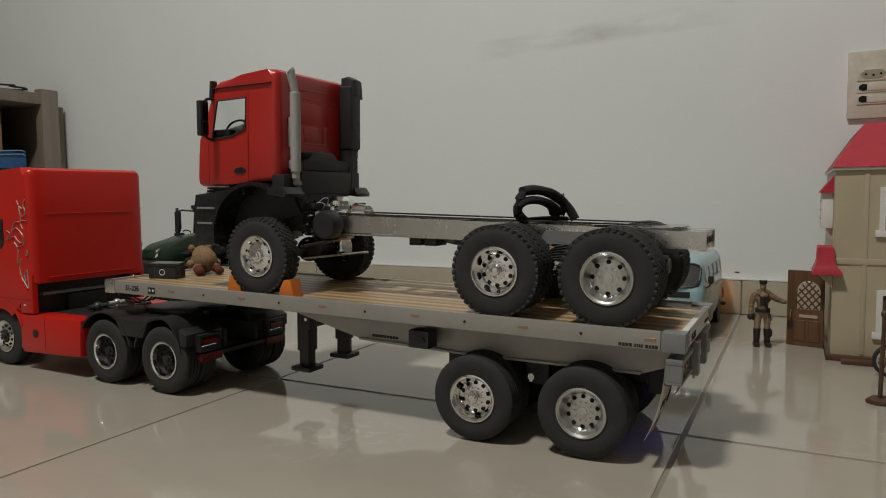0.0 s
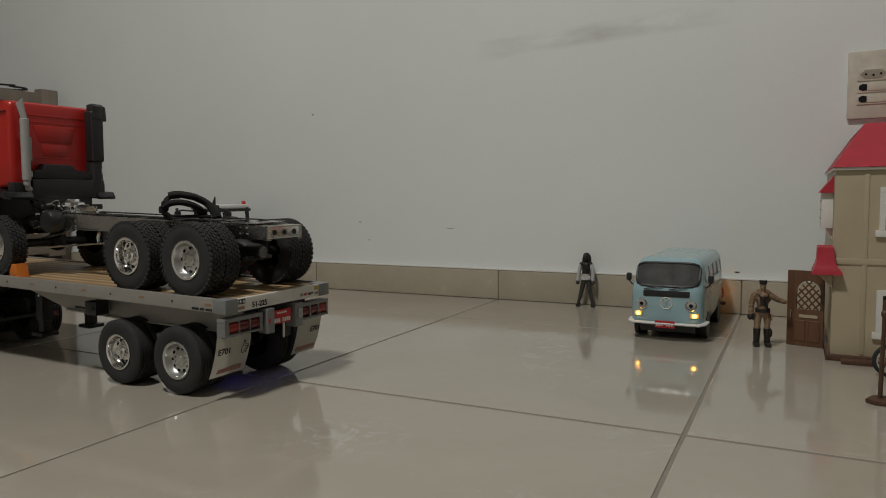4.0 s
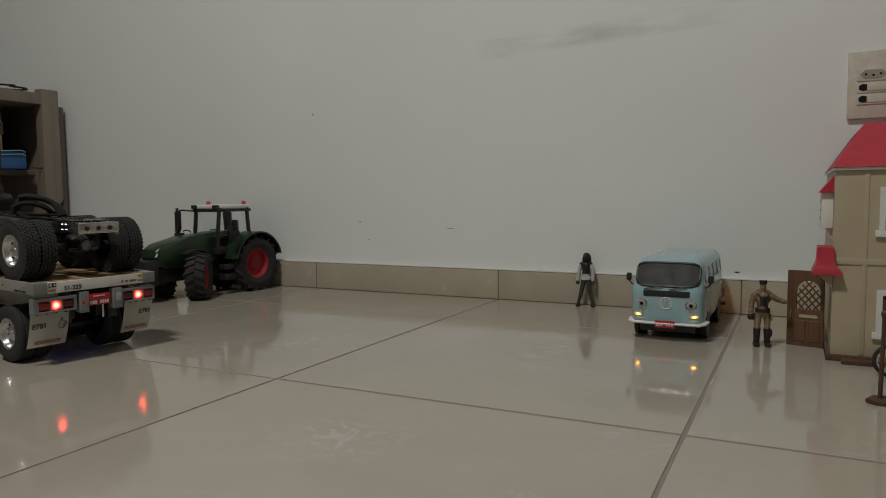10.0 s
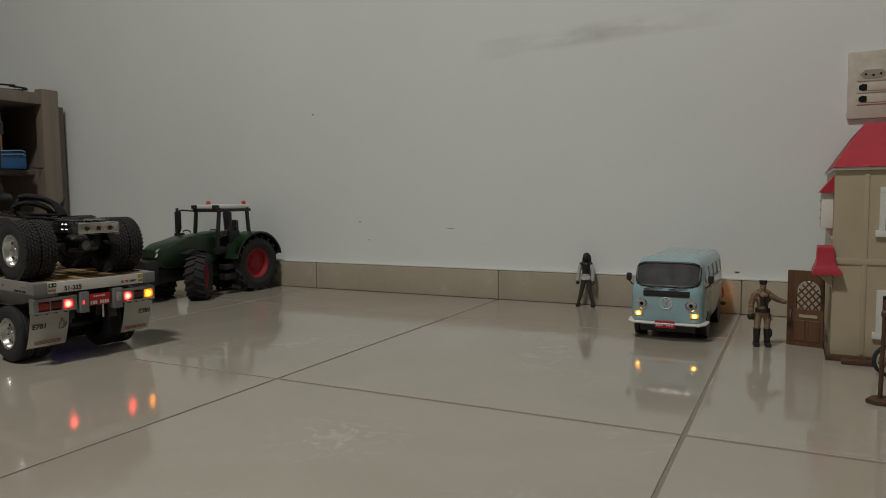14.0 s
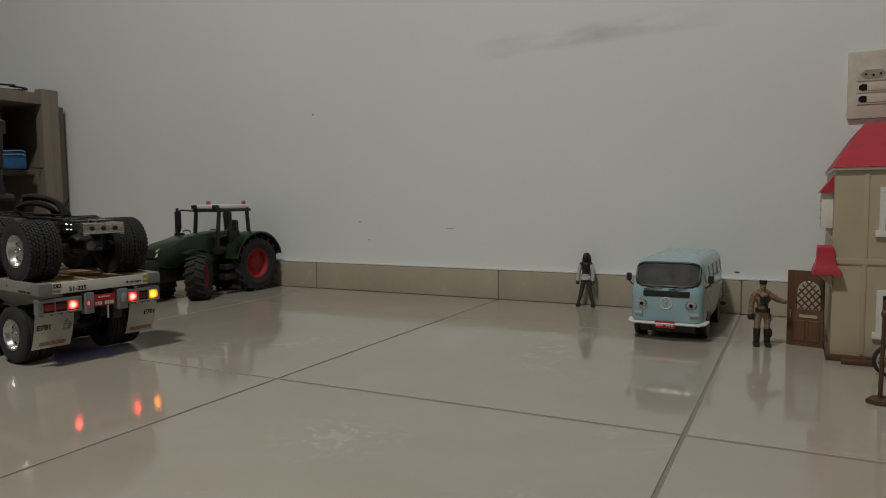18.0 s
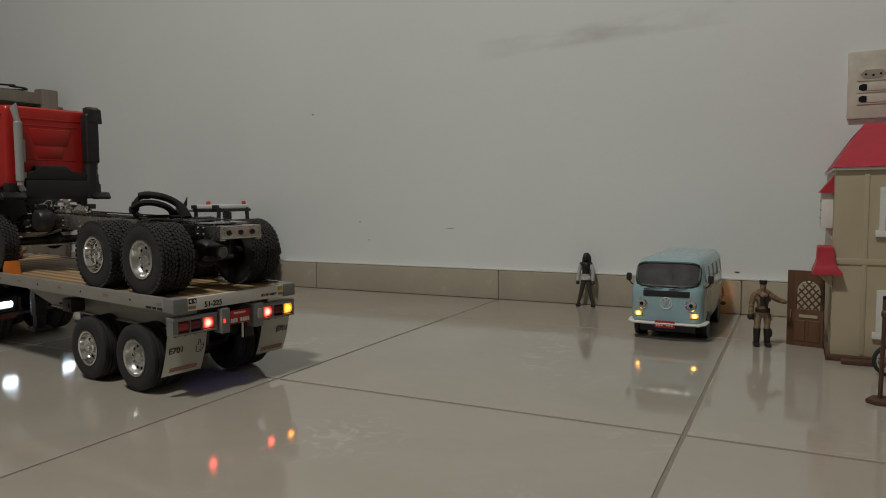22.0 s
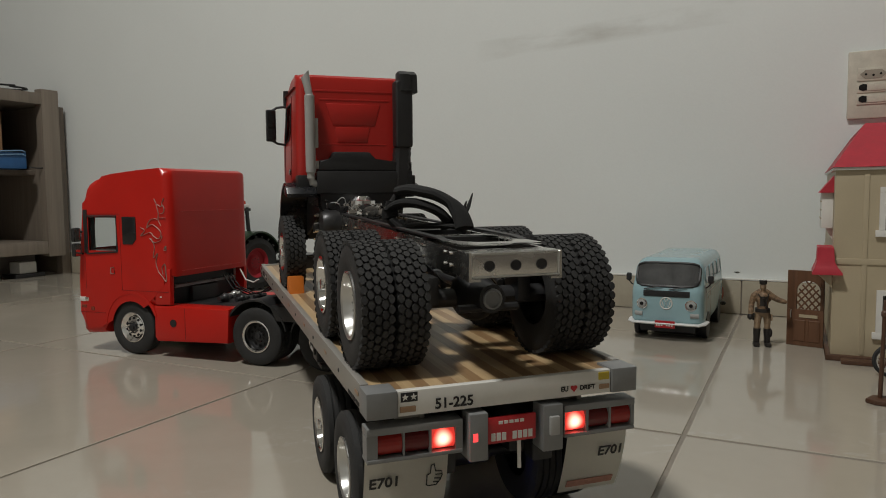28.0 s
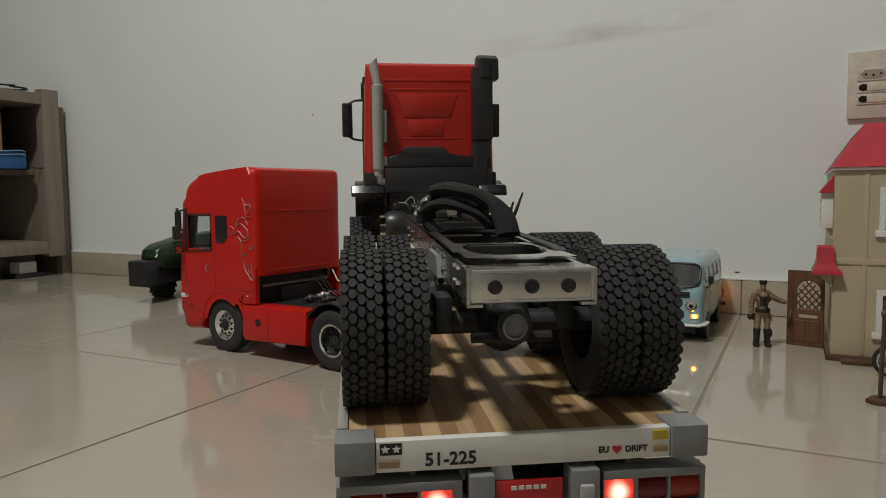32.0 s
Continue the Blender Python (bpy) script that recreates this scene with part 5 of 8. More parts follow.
def build_tractor_unit():
    t = TRACTOR_UNIT
    VIEW_FIT.append(towing_fit)
    half = 0.0880
    outline = [(0.1900, 0.1180), (0.2150, 0.1160), (0.2180, 0.0770)] + arch(0.2720, 0.0414, 0.0500, 140, 12, 12) + [(0.3230, 0.0300), (0.3690, 0.0265), (0.3765, 0.0310), (0.3790, 0.0600), (0.3780, 0.1100), (0.3730, 0.1600), (0.3660, 0.2080), (0.3650, 0.2240),
               (0.3630, 0.2370), (0.3590, 0.2470), (0.3520, 0.2540), (0.3420, 0.2590), (0.3200, 0.2640), (0.3000, 0.2672), (0.2500, 0.2715), (0.2060, 0.2738), (0.1960, 0.2730), (0.1910, 0.2700), (0.1895, 0.2640)]
    win = [(1, (0.2950, 0.05, 0.1540), (0.3540, 0.09, 0.2040)), (1, (0.2950, -0.09, 0.1540), (0.3540, -0.05, 0.2040)), (0, (0.355, -0.064, 0.1560), (0.39, 0.064, 0.2050))]
    cab = part("cab", solid_cab(outline, half, 0.0110, win), RED2, t, "glossy bright red high-roof cab")
    bm = B()
    box(bm, 0.202, 0.360, -0.068, 0.068, 0.1000, 0.1040)
    box(bm, 0.335, 0.362, -0.066, 0.066, 0.1300, 0.1500, bev=0.003)
    box(bm, 0.252, 0.282, 0.012, 0.058, 0.1040, 0.1480, bev=0.004)
    box(bm, 0.252, 0.282, -0.058, -0.012, 0.1040, 0.1480, bev=0.004)
    part("cab_lining", bm, GREYBOX, cab)
    bm = B()
    box(bm, 0.205, 0.208, -0.068, 0.068, 0.1240, 0.2495)
    for s in (1, -1):
        y0, y1 = sorted((0.0745 * s, 0.0765 * s))
        box(bm, 0.209, 0.2935, y0, y1, 0.1040, 0.2500)
        box(bm, 0.294, 0.3540, y0, y1, 0.1040, 0.1530)
    box(bm, 0.209, 0.3400, -0.0740, 0.0740, 0.2500, 0.2520)
    part("cab_trim", bm, SOFTWHITE, cab, "pale inner trim of the cab")
    # Black box added to stand for the dark gap below the rear wall.
    bm = B()
    box(bm, 0.2120, 0.2260, -0.0760, 0.0760, 0.0700, 0.1175, bev=0.002)
    part("bulkhead", bm, BLACK, cab, "added black box that darkens the gap under the rear wall")
    bm = B()
    tube(bm, [(0.3250 + 0.0050 * math.cos(a), 0.032 + 0.0125 * math.sin(a), 0.1600 + 0.0100 * math.cos(a)) for a in [2 * math.pi * i / 18 for i in range(19)]], 0.0016, seg=6)
    part("steering_wheel", bm, WHITE, cab, "pale steering wheel")
    for s in (1, -1):
        bm = B()
        box(bm, 0.2940, 0.3550, (half - 0.003) * s, (half - 0.0022) * s, 0.1530, 0.2050)
        ob = part("side_window", bm, PANE, cab)
        ob.visible_shadow = False
        bm = B()
        y0, y1 = sorted((0.0768 * s, (half - 0.0034) * s))
        for x0, x1, z0, z1 in ((0.2951, 0.2960, 0.1541, 0.2039), (0.3530, 0.3539, 0.1541, 0.2039), (0.2962, 0.3528, 0.1541, 0.1550), (0.2962, 0.3528, 0.2030, 0.2039)):
            box(bm, x0, x1, y0, y1, z0, z1)
        part("window_reveal", bm, BLACK, cab)
        bm = B()
        y = (half + 0.0002) * s
        tube(bm, [(0.2945, y, 0.1530), (0.3585, y, 0.1490), (0.3560, y, 0.2055), (0.2945, y, 0.2055), (0.2945, y, 0.1530)], 0.0016, seg=6)
        box(bm, 0.3555, 0.3640, (half - 0.004) * s, (half + 0.0012) * s, 0.1500, 0.2150, bev=0.001)
        part("window_seal", bm, BLACK, cab, "black window surround")
        bm = B()
        prism(bm, [(0.2560, 0.2045), (0.2830, 0.2045), (0.2830, 0.1640), (0.2640, 0.1640), (0.2560, 0.1720)], (half - 0.001) * s, (half + 0.0010) * s, bev=0.0006)
        part("quarter_window", bm, BLACKGLOSS, cab, "dark quarter window")
        bm = B()
        box(bm, 0.3637, 0.3643, half * s, (half + 0.0003) * s, 0.0960, 0.1500)
        part("front_seam", bm, bpy.data.materials["seam_red"], cab)
        bm = B()
        box(bm, 0.2877, 0.2883, half * s, (half + 0.0003) * s, 0.0960, 0.2083)
        box(bm, 0.2880, 0.3640, half * s, (half + 0.0003) * s, 0.2080, 0.2086)
        part("door_seam", bm, bpy.data.materials["seam_red"], cab)
        bm = B()
        box(bm, 0.3245, 0.3790, half * s, (half + 0.0003) * s, 0.0600, 0.0606)
        box(bm, 0.1960, 0.2900, half * s - 0.0004 * s, (half + 0.0003) * s, 0.0960, 0.0966)
        part("body_seam", bm, bpy.data.materials["seam_red"], cab)
        bm = B()
        box(bm, 0.2100, 0.2140, half * s, (half + 0.0010) * s, 0.0880, 0.0900, bev=0.0004)
        part("side_repeater", bm, WHITE, cab)
        bm = B()
        prism(bm, [(0.1930, 0.1300), (0.1945, 0.0780), (0.2250, 0.0770), (0.2250, 0.1300)], (half - 0.0090) * s, (half - 0.0003) * s, bev=0.0015)
        part("side_fairing", bm, RED2, cab)
        # silver drawing: a few curling strokes
        bm = B()
        y = (half + 0.0004) * s
        strokes = [[(0.218, 0.230), (0.214, 0.223), (0.212, 0.216), (0.210, 0.209), (0.211, 0.200), (0.206, 0.192)], [(0.198, 0.231), (0.202, 0.224), (0.198, 0.216), (0.201, 0.210), (0.207, 0.209)], [(0.211, 0.222), (0.205, 0.219), (0.202, 0.222)],
                   [(0.211, 0.203), (0.197, 0.203)], [(0.235, 0.188), (0.230, 0.198), (0.221, 0.202), (0.213, 0.201)],
                   [(0.235, 0.188), (0.229, 0.192), (0.222, 0.193), (0.211, 0.187), (0.206, 0.181), (0.212, 0.173), (0.222, 0.177), (0.229, 0.182), (0.247, 0.177), (0.239, 0.185), (0.247, 0.189)],
                   [(0.230, 0.174), (0.221, 0.168), (0.208, 0.171), (0.204, 0.178)], [(0.227, 0.173), (0.221, 0.161), (0.224, 0.146), (0.215, 0.152), (0.219, 0.140), (0.215, 0.127), (0.206, 0.118), (0.199, 0.112), (0.199, 0.122), (0.201, 0.137), (0.207, 0.131), (0.205, 0.122)],
                   [(0.202, 0.157), (0.198, 0.163), (0.198, 0.157), (0.202, 0.157)]]
        for st in strokes:
            tube(bm, [(p.x, y, p.y) for p in smooth_line(st)], 0.0011, seg=6, flat=0.3)
        part("side_drawing", bm, DRAWING, cab, "curling silver line drawing")
        bm = B()
        tube(bm, [(0.3100, y, 0.1200), (0.3090, y, 0.1290), (0.3030, y, 0.1300), (0.3020, y, 0.1200), (0.3100, y, 0.1200)], 0.0007, seg=5)
        part("emblem", bm, SATIN, cab, "small silver outline emblem")
        # mirrors, arch lip, lamps at the corner
        bm = B()
        box(bm, 0.3650, 0.3730, 0.0920 * s, 0.1050 * s, 0.1670, 0.1880, bev=0.003)
        box(bm, 0.3650, 0.3730, 0.0920 * s, 0.1050 * s, 0.1450, 0.1650, bev=0.003)
        mir = part("mirror", bm, BLACK, t, "black twin door mirror")
        bm = B()
        box(bm, 0.3643, 0.3649, 0.0935 * s, 0.1035 * s, 0.1685, 0.1865)
        box(bm, 0.3643, 0.3649, 0.0935 * s, 0.1035 * s, 0.1465, 0.1635)
        part("mirror_glass", bm, CHROME, mir)
        bm = B()
        tube(bm, [(0.3690, 0.0940 * s, 0.1800), (0.3670, 0.0800 * s, 0.1850), (0.3640, 0.0740 * s, 0.1850)], 0.0016, seg=6)
        tube(bm, [(0.3690, 0.0940 * s, 0.1480), (0.3670, 0.0800 * s, 0.1500), (0.3640, 0.0740 * s, 0.1500)], 0.0016, seg=6)
        part("mirror_arm", bm, BLACK, mir)
        bm = B()
        up, inn = arch(0.2720, 0.0414, 0.0540, 160, 5, 16), arch(0.2720, 0.0414, 0.0495, 160, 5, 16)
        prism(bm, up + inn[::-1], 0.0640 * s, 0.0887 * s, bev=0.0005, seg=1)
        part("arch_lip", bm, RED2, cab)
        bm = B()
        box(bm, 0.3660, 0.3800, 0.0720 * s, 0.0890 * s, 0.0760, 0.0835, bev=0.002)
        part("head_lamp", bm, WHITE, t, "white corner head lamp")
        bm = B()
        box(bm, 0.3600, 0.3700, 0.0860 * s, 0.0888 * s, 0.0770, 0.0830, bev=0.001)
        part("lamp_trim", bm, CHROME, cab, "short chrome strip over the lamp")
        bm = B()
        box(bm, 0.3480, 0.3560, 0.0870 * s, 0.0888 * s, 0.0630, 0.0690, bev=0.0012)
        part("side_marker", bm, AMBERLENS, cab)
        at = pose(0.3625, 0.0860 * s, 0.0690, 0, 0, 90 if s < 0 else -90)
        TU_SIGNALS.append((blink_drum(cab, at, 0.0090, 0.0070, LIT_AMBER, AMBERLENS, "signal_lamp"), at))
        # side skirt
        bm = B()
        prism(bm, [(0.0980, 0.0285), (0.2230, 0.0240), (0.2280, 0.0300), (0.2270, 0.0760), (0.0940, 0.0765), (0.0960, 0.0500)], 0.0560 * s, half * s, bev=0.0025)
        sk = part("side_skirt", bm, RED2, t, "glossy red side skirt")
        # A black disc on the skirt, painted as a hole in shade.
        bm = B()
        cyl(bm, (0.1900, (half - 0.001) * s, 0.0520), (0.1900, (half + 0.0008) * s, 0.0520), 0.0055, seg=16)
        part("filler_hole", bm, BLACK, sk)
        bm = B()
        box(bm, 0.1690, 0.1696, half * s, (half + 0.0003) * s, 0.0300, 0.0740)
        part("seam", bm, bpy.data.materials["seam_red"], sk)
        # rear mudguards
        for x in (0.0530, -0.0540):
            bm = B()
            up, inn = arch(x, 0.0405, 0.0515, 168, 12, 16), arch(x, 0.0405, 0.0490, 168, 12, 16)
            prism(bm, up + inn[::-1], 0.0290 * s, 0.0855 * s, bev=0.0006, seg=1)
            part("mudguard", bm, BLACK, t, "arched black mudguard")
        bm = B()
        y0, y1 = sorted((0.0300 * s, 0.0852 * s))
        prism(bm, [(-0.0200, 0.0640), (0.0190, 0.0640), (0.0300, 0.0850), (-0.0310, 0.0850)], y0, y1, bev=0.0015)
        prism(bm, [(-0.1010, 0.0600), (-0.1175, 0.0600), (-0.1175, 0.0740), (-0.1000, 0.0800)], y0, y1, bev=0.0015)
        part("mudguard_web", bm, BLACK, t, "black web between the mudguards")
        for x, st, y in ((0.0530, "drive", 0.0730), (-0.0540, "drive", 0.0730), (0.2720, "steer", 0.0735)):
            at = pose(x, y * s, 0.0408)
            TU_WHEELS.append((wheel(t, at, 0.0408, 0.0215, 0.0225, st, x < 0.2, s), at, s, 0.0408))
    # back seams
    for z in (0.2118, 0.1254):
        bm = B()
        box(bm, 0.1890, 0.1902, -0.0680, 0.0680, z - 0.0006, z + 0.0006, bev=0.0003, seg=1)
        part("back_seam", bm, RED2, cab)
    # chassis
    for s in (1, -1):
        bm = B()
        box(bm, -0.118, 0.230, 0.0230 * s, 0.0290 * s, 0.0500, 0.0720, bev=0.001)
        part("frame_rail", bm, BLACK, t)
    bm = B()
    box(bm, 0.100, 0.200, -0.0600, 0.0600, 0.0715, 0.0760, bev=0.001)
    part("catwalk", bm, BLACK, t, "black plate behind the cab")
    bm = B()
    prism(bm, [(0.045, -0.034), (0.058, -0.020), (0.058, 0.020), (0.045, 0.034), (-0.030, 0.034), (-0.050, 0.022), (-0.050, 0.008), (-0.020, 0.004), (-0.020, -0.004), (-0.050, -0.008), (-0.050, -0.022), (-0.030, -0.034)], 0.0830, 0.0900, axis="z", bev=0.001)
    part("fifth_wheel", bm, DARKSTEEL, t, "dark steel coupling plate")
    for s in (1, -1):
        bm = B()
        box(bm, -0.012, 0.020, 0.0240 * s, 0.0340 * s, 0.0710, 0.0832)
        part("coupling_stand", bm, BLACK, t)
    for x in (0.0530, -0.0540, 0.2720):
        bm = B()
        cyl(bm, (x, -0.06, 0.0408), (x, 0.06, 0.0408), 0.0050, seg=12)
        ball(bm, (x, 0, 0.0420), 0.0130)
        part("axle", bm, BLACK, t)
    bm = B()
    box(bm, 0.205, 0.34, -0.030, 0.030, 0.045, 0.098, bev=0.004)
    box(bm, 0.10, 0.205, -0.055, 0.055, 0.040, 0.0712, bev=0.004)
    box(bm, 0.33, 0.372, -0.070, 0.070, 0.050, 0.10)
    part("engine_block", bm, BLACK, t)
    for x, y, z, r in ((0.150, 0.024, 0.082, 0.007), (0.166, -0.018, 0.081, 0.006), (0.135, 0.004, 0.079, 0.006), (0.128, -0.030, 0.079, 0.005)):
        bm = B()
        ball(bm, (x, y, z), r)
        cyl(bm, (x, y - 0.014, z), (x, y + 0.014, z), r * 0.55, seg=10)
        part("air_fitting", bm, SATIN if x > 0.16 else DARKSTEEL, t, "small metal fitting behind the cab")
    for y in (-0.030, -0.040, -0.048):
        bm = B()
        tube(bm, [(0.196, y, 0.1100), (0.180, y - 0.002, 0.0880), (0.150, y, 0.0790), (0.120, y + 0.006, 0.0850), (0.105, y + 0.004, 0.0950)], 0.0012, seg=6)
        part("hose", bm, BLACKGLOSS, t, "curled black air hose")
    bm = B()
    tube(bm, [(0.190, -0.0650, 0.1150), (0.180, -0.0655, 0.0980), (0.165, -0.0655, 0.0940), (0.155, -0.0655, 0.0990)], 0.0012, seg=6)
    part("hook", bm, WHITE, t)
    # tail: a thin cross bar with a lamp box at each end
    bm = B()
    box(bm, -0.1260, -0.1180, -0.0700, 0.0700, 0.0440, 0.0490, bev=0.001)
    for c in (1, -1):
        y0, y1 = sorted((0.0400 * c, 0.0720 * c))
        box(bm, -0.1300, -0.1180, y0, y1, 0.0520, 0.0580, bev=0.001)
        box(bm, -0.1300, -0.1180, y0, y1, 0.0690, 0.0725, bev=0.001)
        box(bm, -0.1190, -0.1180, y0, y1, 0.0580, 0.0690)
        box(bm, -0.1295, -0.1192, y0, y0 + 0.0028, 0.0581, 0.0689)
        box(bm, -0.1295, -0.1192, y1 - 0.0028, y1, 0.0581, 0.0689)
    tail = part("tail_bar", bm, BLACK, t, "black tail bar with lamps")
    for s in (1, -1):
        at = pose(-0.0998, 0.0560 * s, 0.0635)
        TU_LAMPS.append((blink_drum(tail, at, 0.0230, 0.0100, LIT_WHITE, DARKRED, "reversing_lamp"), at))
        bm = B()
        box(bm, -0.1290, -0.1220, 0.0380 * s, 0.0700 * s, 0.0400, 0.0500, bev=0.001)
        part("lens", bm, DARKRED, tail)
    VIEW_FIT.pop()


build_tractor_unit()


# ---- the bus ----
BUS_LAMPS = []
BLUE = mat("pale_blue_lacquer", (0.30, 0.46, 0.50), rough=0.22, var=0.05, scale=25, bump=0.02, coat=0.4)


def bus_front(y, z):
    """How far forward the rounded nose reaches at (y, z)."""
    r, w = 0.016, 0.0555
    yy = abs(y) / bus_width(z)
    dy = max(yy - (w - r), 0.0)
    dz = max(z - (0.1275 - r), 0.0, (0.021 + 0.010) - z)
    rz = r if z > 0.06 else 0.010
    k = max(1.0 - (dy / r) ** 2 - (dz / rz) ** 2, 0.0)
    return 0.142 - r + r * math.sqrt(k) - bus_lean(z)


def bus_width(z):
    return 1.0 - max(z - 0.075, 0.0) * 1.9


def bus_lean(z):
    return max(z - 0.078, 0.0) * 0.52 + max(0.05 - z, 0.0) * 0.06


def bus_side(x, z):
    r, w = 0.016, 0.0555
    dz = max(z - (0.1275 - r), 0.0)
    dx = max(x + bus_lean(z) - (0.142 - r), 0.0)
    return (w - r + r * math.sqrt(max(1 - (dz / r) ** 2 - (dx / r) ** 2, 0.0))) * bus_width(z)


def patch(bm, centre, half, place, power=5.0, rings=6, seg=36):
    """A rounded pane laid on a curved surface; place(u, v) gives the point for (u, v) in the pane's plane."""
    last = [bm.verts.new(place(*centre))]
    for k in range(1, rings + 1):
        cur = []
        for i in range(seg):
            a = 2 * math.pi * i / seg
            c, s = math.cos(a), math.sin(a)
            q = (abs(c) ** power + abs(s) ** power) ** (-1 / power) * k / rings
            cur.append(bm.verts.new(place(centre[0] + half[0] * c * q, centre[1] + half[1] * s * q)))
        for i in range(seg):
            if k == 1:
                bm.faces.new((last[0], cur[i], cur[(i + 1) % seg]))
            else:
                bm.faces.new((last[i], cur[i], cur[(i + 1) % seg], last[(i + 1) % seg]))
        last = cur
    return [v.co.copy() for v in last]


def build_bus():
    t = thing("toy_bus", "pale blue vintage model van with white bumper", "toy van", m=pose(-0.1800, 1.2690, 0, 0, 0, -90.7))
    # a rounded box, leaned back above the waist and drawn in towards the roof
    bm = B()
    r, L, w, z0, z1 = 0.016, 0.142, 0.0555, 0.021, 0.1275
    nx, ny, nz = 40, 18, 18
    seen = {}

    def vert(i, j, k):
        if (i, j, k) not in seen:
            x, y, z = -0.124 + (L + 0.124) * i / nx, -w + 2 * w * j / ny, z0 + (z1 - z0) * k / nz
            lo = (min(max(x, -0.124 + r), L - r), min(max(y, -w + r), w - r), min(max(z, z0 + 0.010), z1 - r))
            d = Vector((x, y, z)) - Vector(lo)
            rad = Vector((r, r, r if d.z > 0 else 0.010))
            if d.length > 1e-9:
                e = Vector((d.x / rad.x, d.y / rad.y, d.z / rad.z))
                m = max(abs(e.x), abs(e.y), abs(e.z))
                e = e / e.length * m if e.length > 0 else e
                d = Vector((e.x * rad.x, e.y * rad.y, e.z * rad.z))
            p = Vector(lo) + d
            p.y *= bus_width(p.z)
            if p.x > 0:
                p.x -= bus_lean(p.z) * min(1.0, p.x / 0.10)
            seen[i, j, k] = bm.verts.new(p)
        return seen[i, j, k]

    def quad(*c):
        bm.faces.new([vert(*q) for q in c])

    for i in range(nx):
        for j in range(ny):
            quad((i, j, 0), (i, j + 1, 0), (i + 1, j + 1, 0), (i + 1, j, 0))
            quad((i, j, nz), (i + 1, j, nz), (i + 1, j + 1, nz), (i, j + 1, nz))
        for k in range(nz):
            quad((i, 0, k), (i + 1, 0, k), (i + 1, 0, k + 1), (i, 0, k + 1))
            quad((i, ny, k), (i, ny, k + 1), (i + 1, ny, k + 1), (i + 1, ny, k))
    for j in range(ny):
        for k in range(nz):
            quad((0, j, k), (0, j, k + 1), (0, j + 1, k + 1), (0, j + 1, k))
            quad((nx, j, k), (nx, j + 1, k), (nx, j + 1, k + 1), (nx, j, k + 1))
    body = part("body", bm, BLUE, t, "pale blue rounded body")
    screen = mat("dark_glazing", (0.070, 0.072, 0.072), rough=0.06, var=0.15, bump=0.0)
    bm = B()
    rim = patch(bm, (0.0, 0.1030), (0.0475, 0.0178), lambda u, v: (bus_front(u, min(v, 0.1115)) - max(v - 0.1115, 0.0) * 0.47 + 0.0008, u, v), power=6)
    part("windscreen", bm, screen, body, "dark curved windscreen")
    bm = B()
    tube(bm, [*rim, rim[0]], 0.0020, seg=6)
    part("windscreen_seal", bm, BLACK, body, "black rubber windscreen seal")
    for s in (1, -1):
        for xc, xh in ((0.0860, 0.0225), (0.0360, 0.0225), (-0.0140, 0.0225), (-0.0660, 0.0235)):
            bm = B()
            rim = patch(bm, (xc, 0.1010), (xh, 0.0125), lambda u, v, s=s: (u, (bus_side(u, v) + 0.0006) * s, v), power=5, rings=4, seg=28)
            w = part("side_window", bm, screen, body)
            bm = B()
            tube(bm, [*rim, rim[0]], 0.0008, seg=5)
            part("frame", bm, BLUE, w)
        bm = B()
        box(bm, 0.0560, 0.0566, 0.0553 * s, 0.0557 * s, 0.0260, 0.0840)
        box(bm, 0.1120, 0.1126, 0.0553 * s, 0.0557 * s, 0.0440, 0.0820)
        box(bm, -0.1050, 0.1180, 0.0553 * s, 0.0558 * s, 0.0735, 0.0743)
        part("door_seam", bm, GREYBOX, body)
        for x in (0.0870, -0.0640):
            # A black disc on the body, painted as the wheel well's shade.
            bm = B()
            cyl(bm, (x, 0.0480 * s, 0.0195), (x, 0.0560 * s, 0.0195), 0.0222, seg=24)
            part("wheel_well", bm, BLACK, body)
        # head lamps, turn lamps, mirrors, wheels
        bm = B()
        lathe(bm, [(-0.006, 0.0088), (0.0005, 0.0088), (0.0014, 0.0078), (0.0008, 0.0066)], (0.1418, 0.0370 * s, 0.0570), (1, 0.18 * s, 0.02), seg=24)
        lamp = part("head_lamp", bm, CHROME, t, "round head lamp with a chrome ring")
        bm = B()
        lathe(bm, [(-0.001, 0.0068), (0.0008, 0.0062), (0.0016, 0.0040), (0.0018, 0)], (0.1418, 0.0370 * s, 0.0570), (1, 0.18 * s, 0.02), seg=20)
        part("lens", bm, LIGHTGREY, lamp)
        bm = B()
        lathe(bm, [(0.0012, 0.0030), (0.0026, 0.0028), (0.0028, 0)], (0.1418, 0.0370 * s, 0.0570), (1, 0.18 * s, 0.02), seg=14)
        part("bulb", bm, NEARBLACK, lamp)
        at = pose(0.1400, 0.0420 * s, 0.0410, 0, 0, 180 + 14 * s)
        BUS_LAMPS.append((blink_drum(body, at, 0.0125, 0.0072, LIT_BUS, LIGHTGREY, "turn_lamp"), at))
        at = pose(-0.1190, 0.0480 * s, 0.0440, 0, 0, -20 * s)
        BUS_LAMPS.append((blink_drum(body, at, 0.0110, 0.0280, LIT_AMBER, AMBERLENS, "rear_lamp"), at))
        bm = B()
        box(bm, 0.1165, 0.1220, 0.0585 * s, 0.0670 * s, 0.0900, 0.1025, bev=0.0027, seg=3)
        mir = part("mirror", bm, BLACK, t, "small black door mirror")
        bm = B()
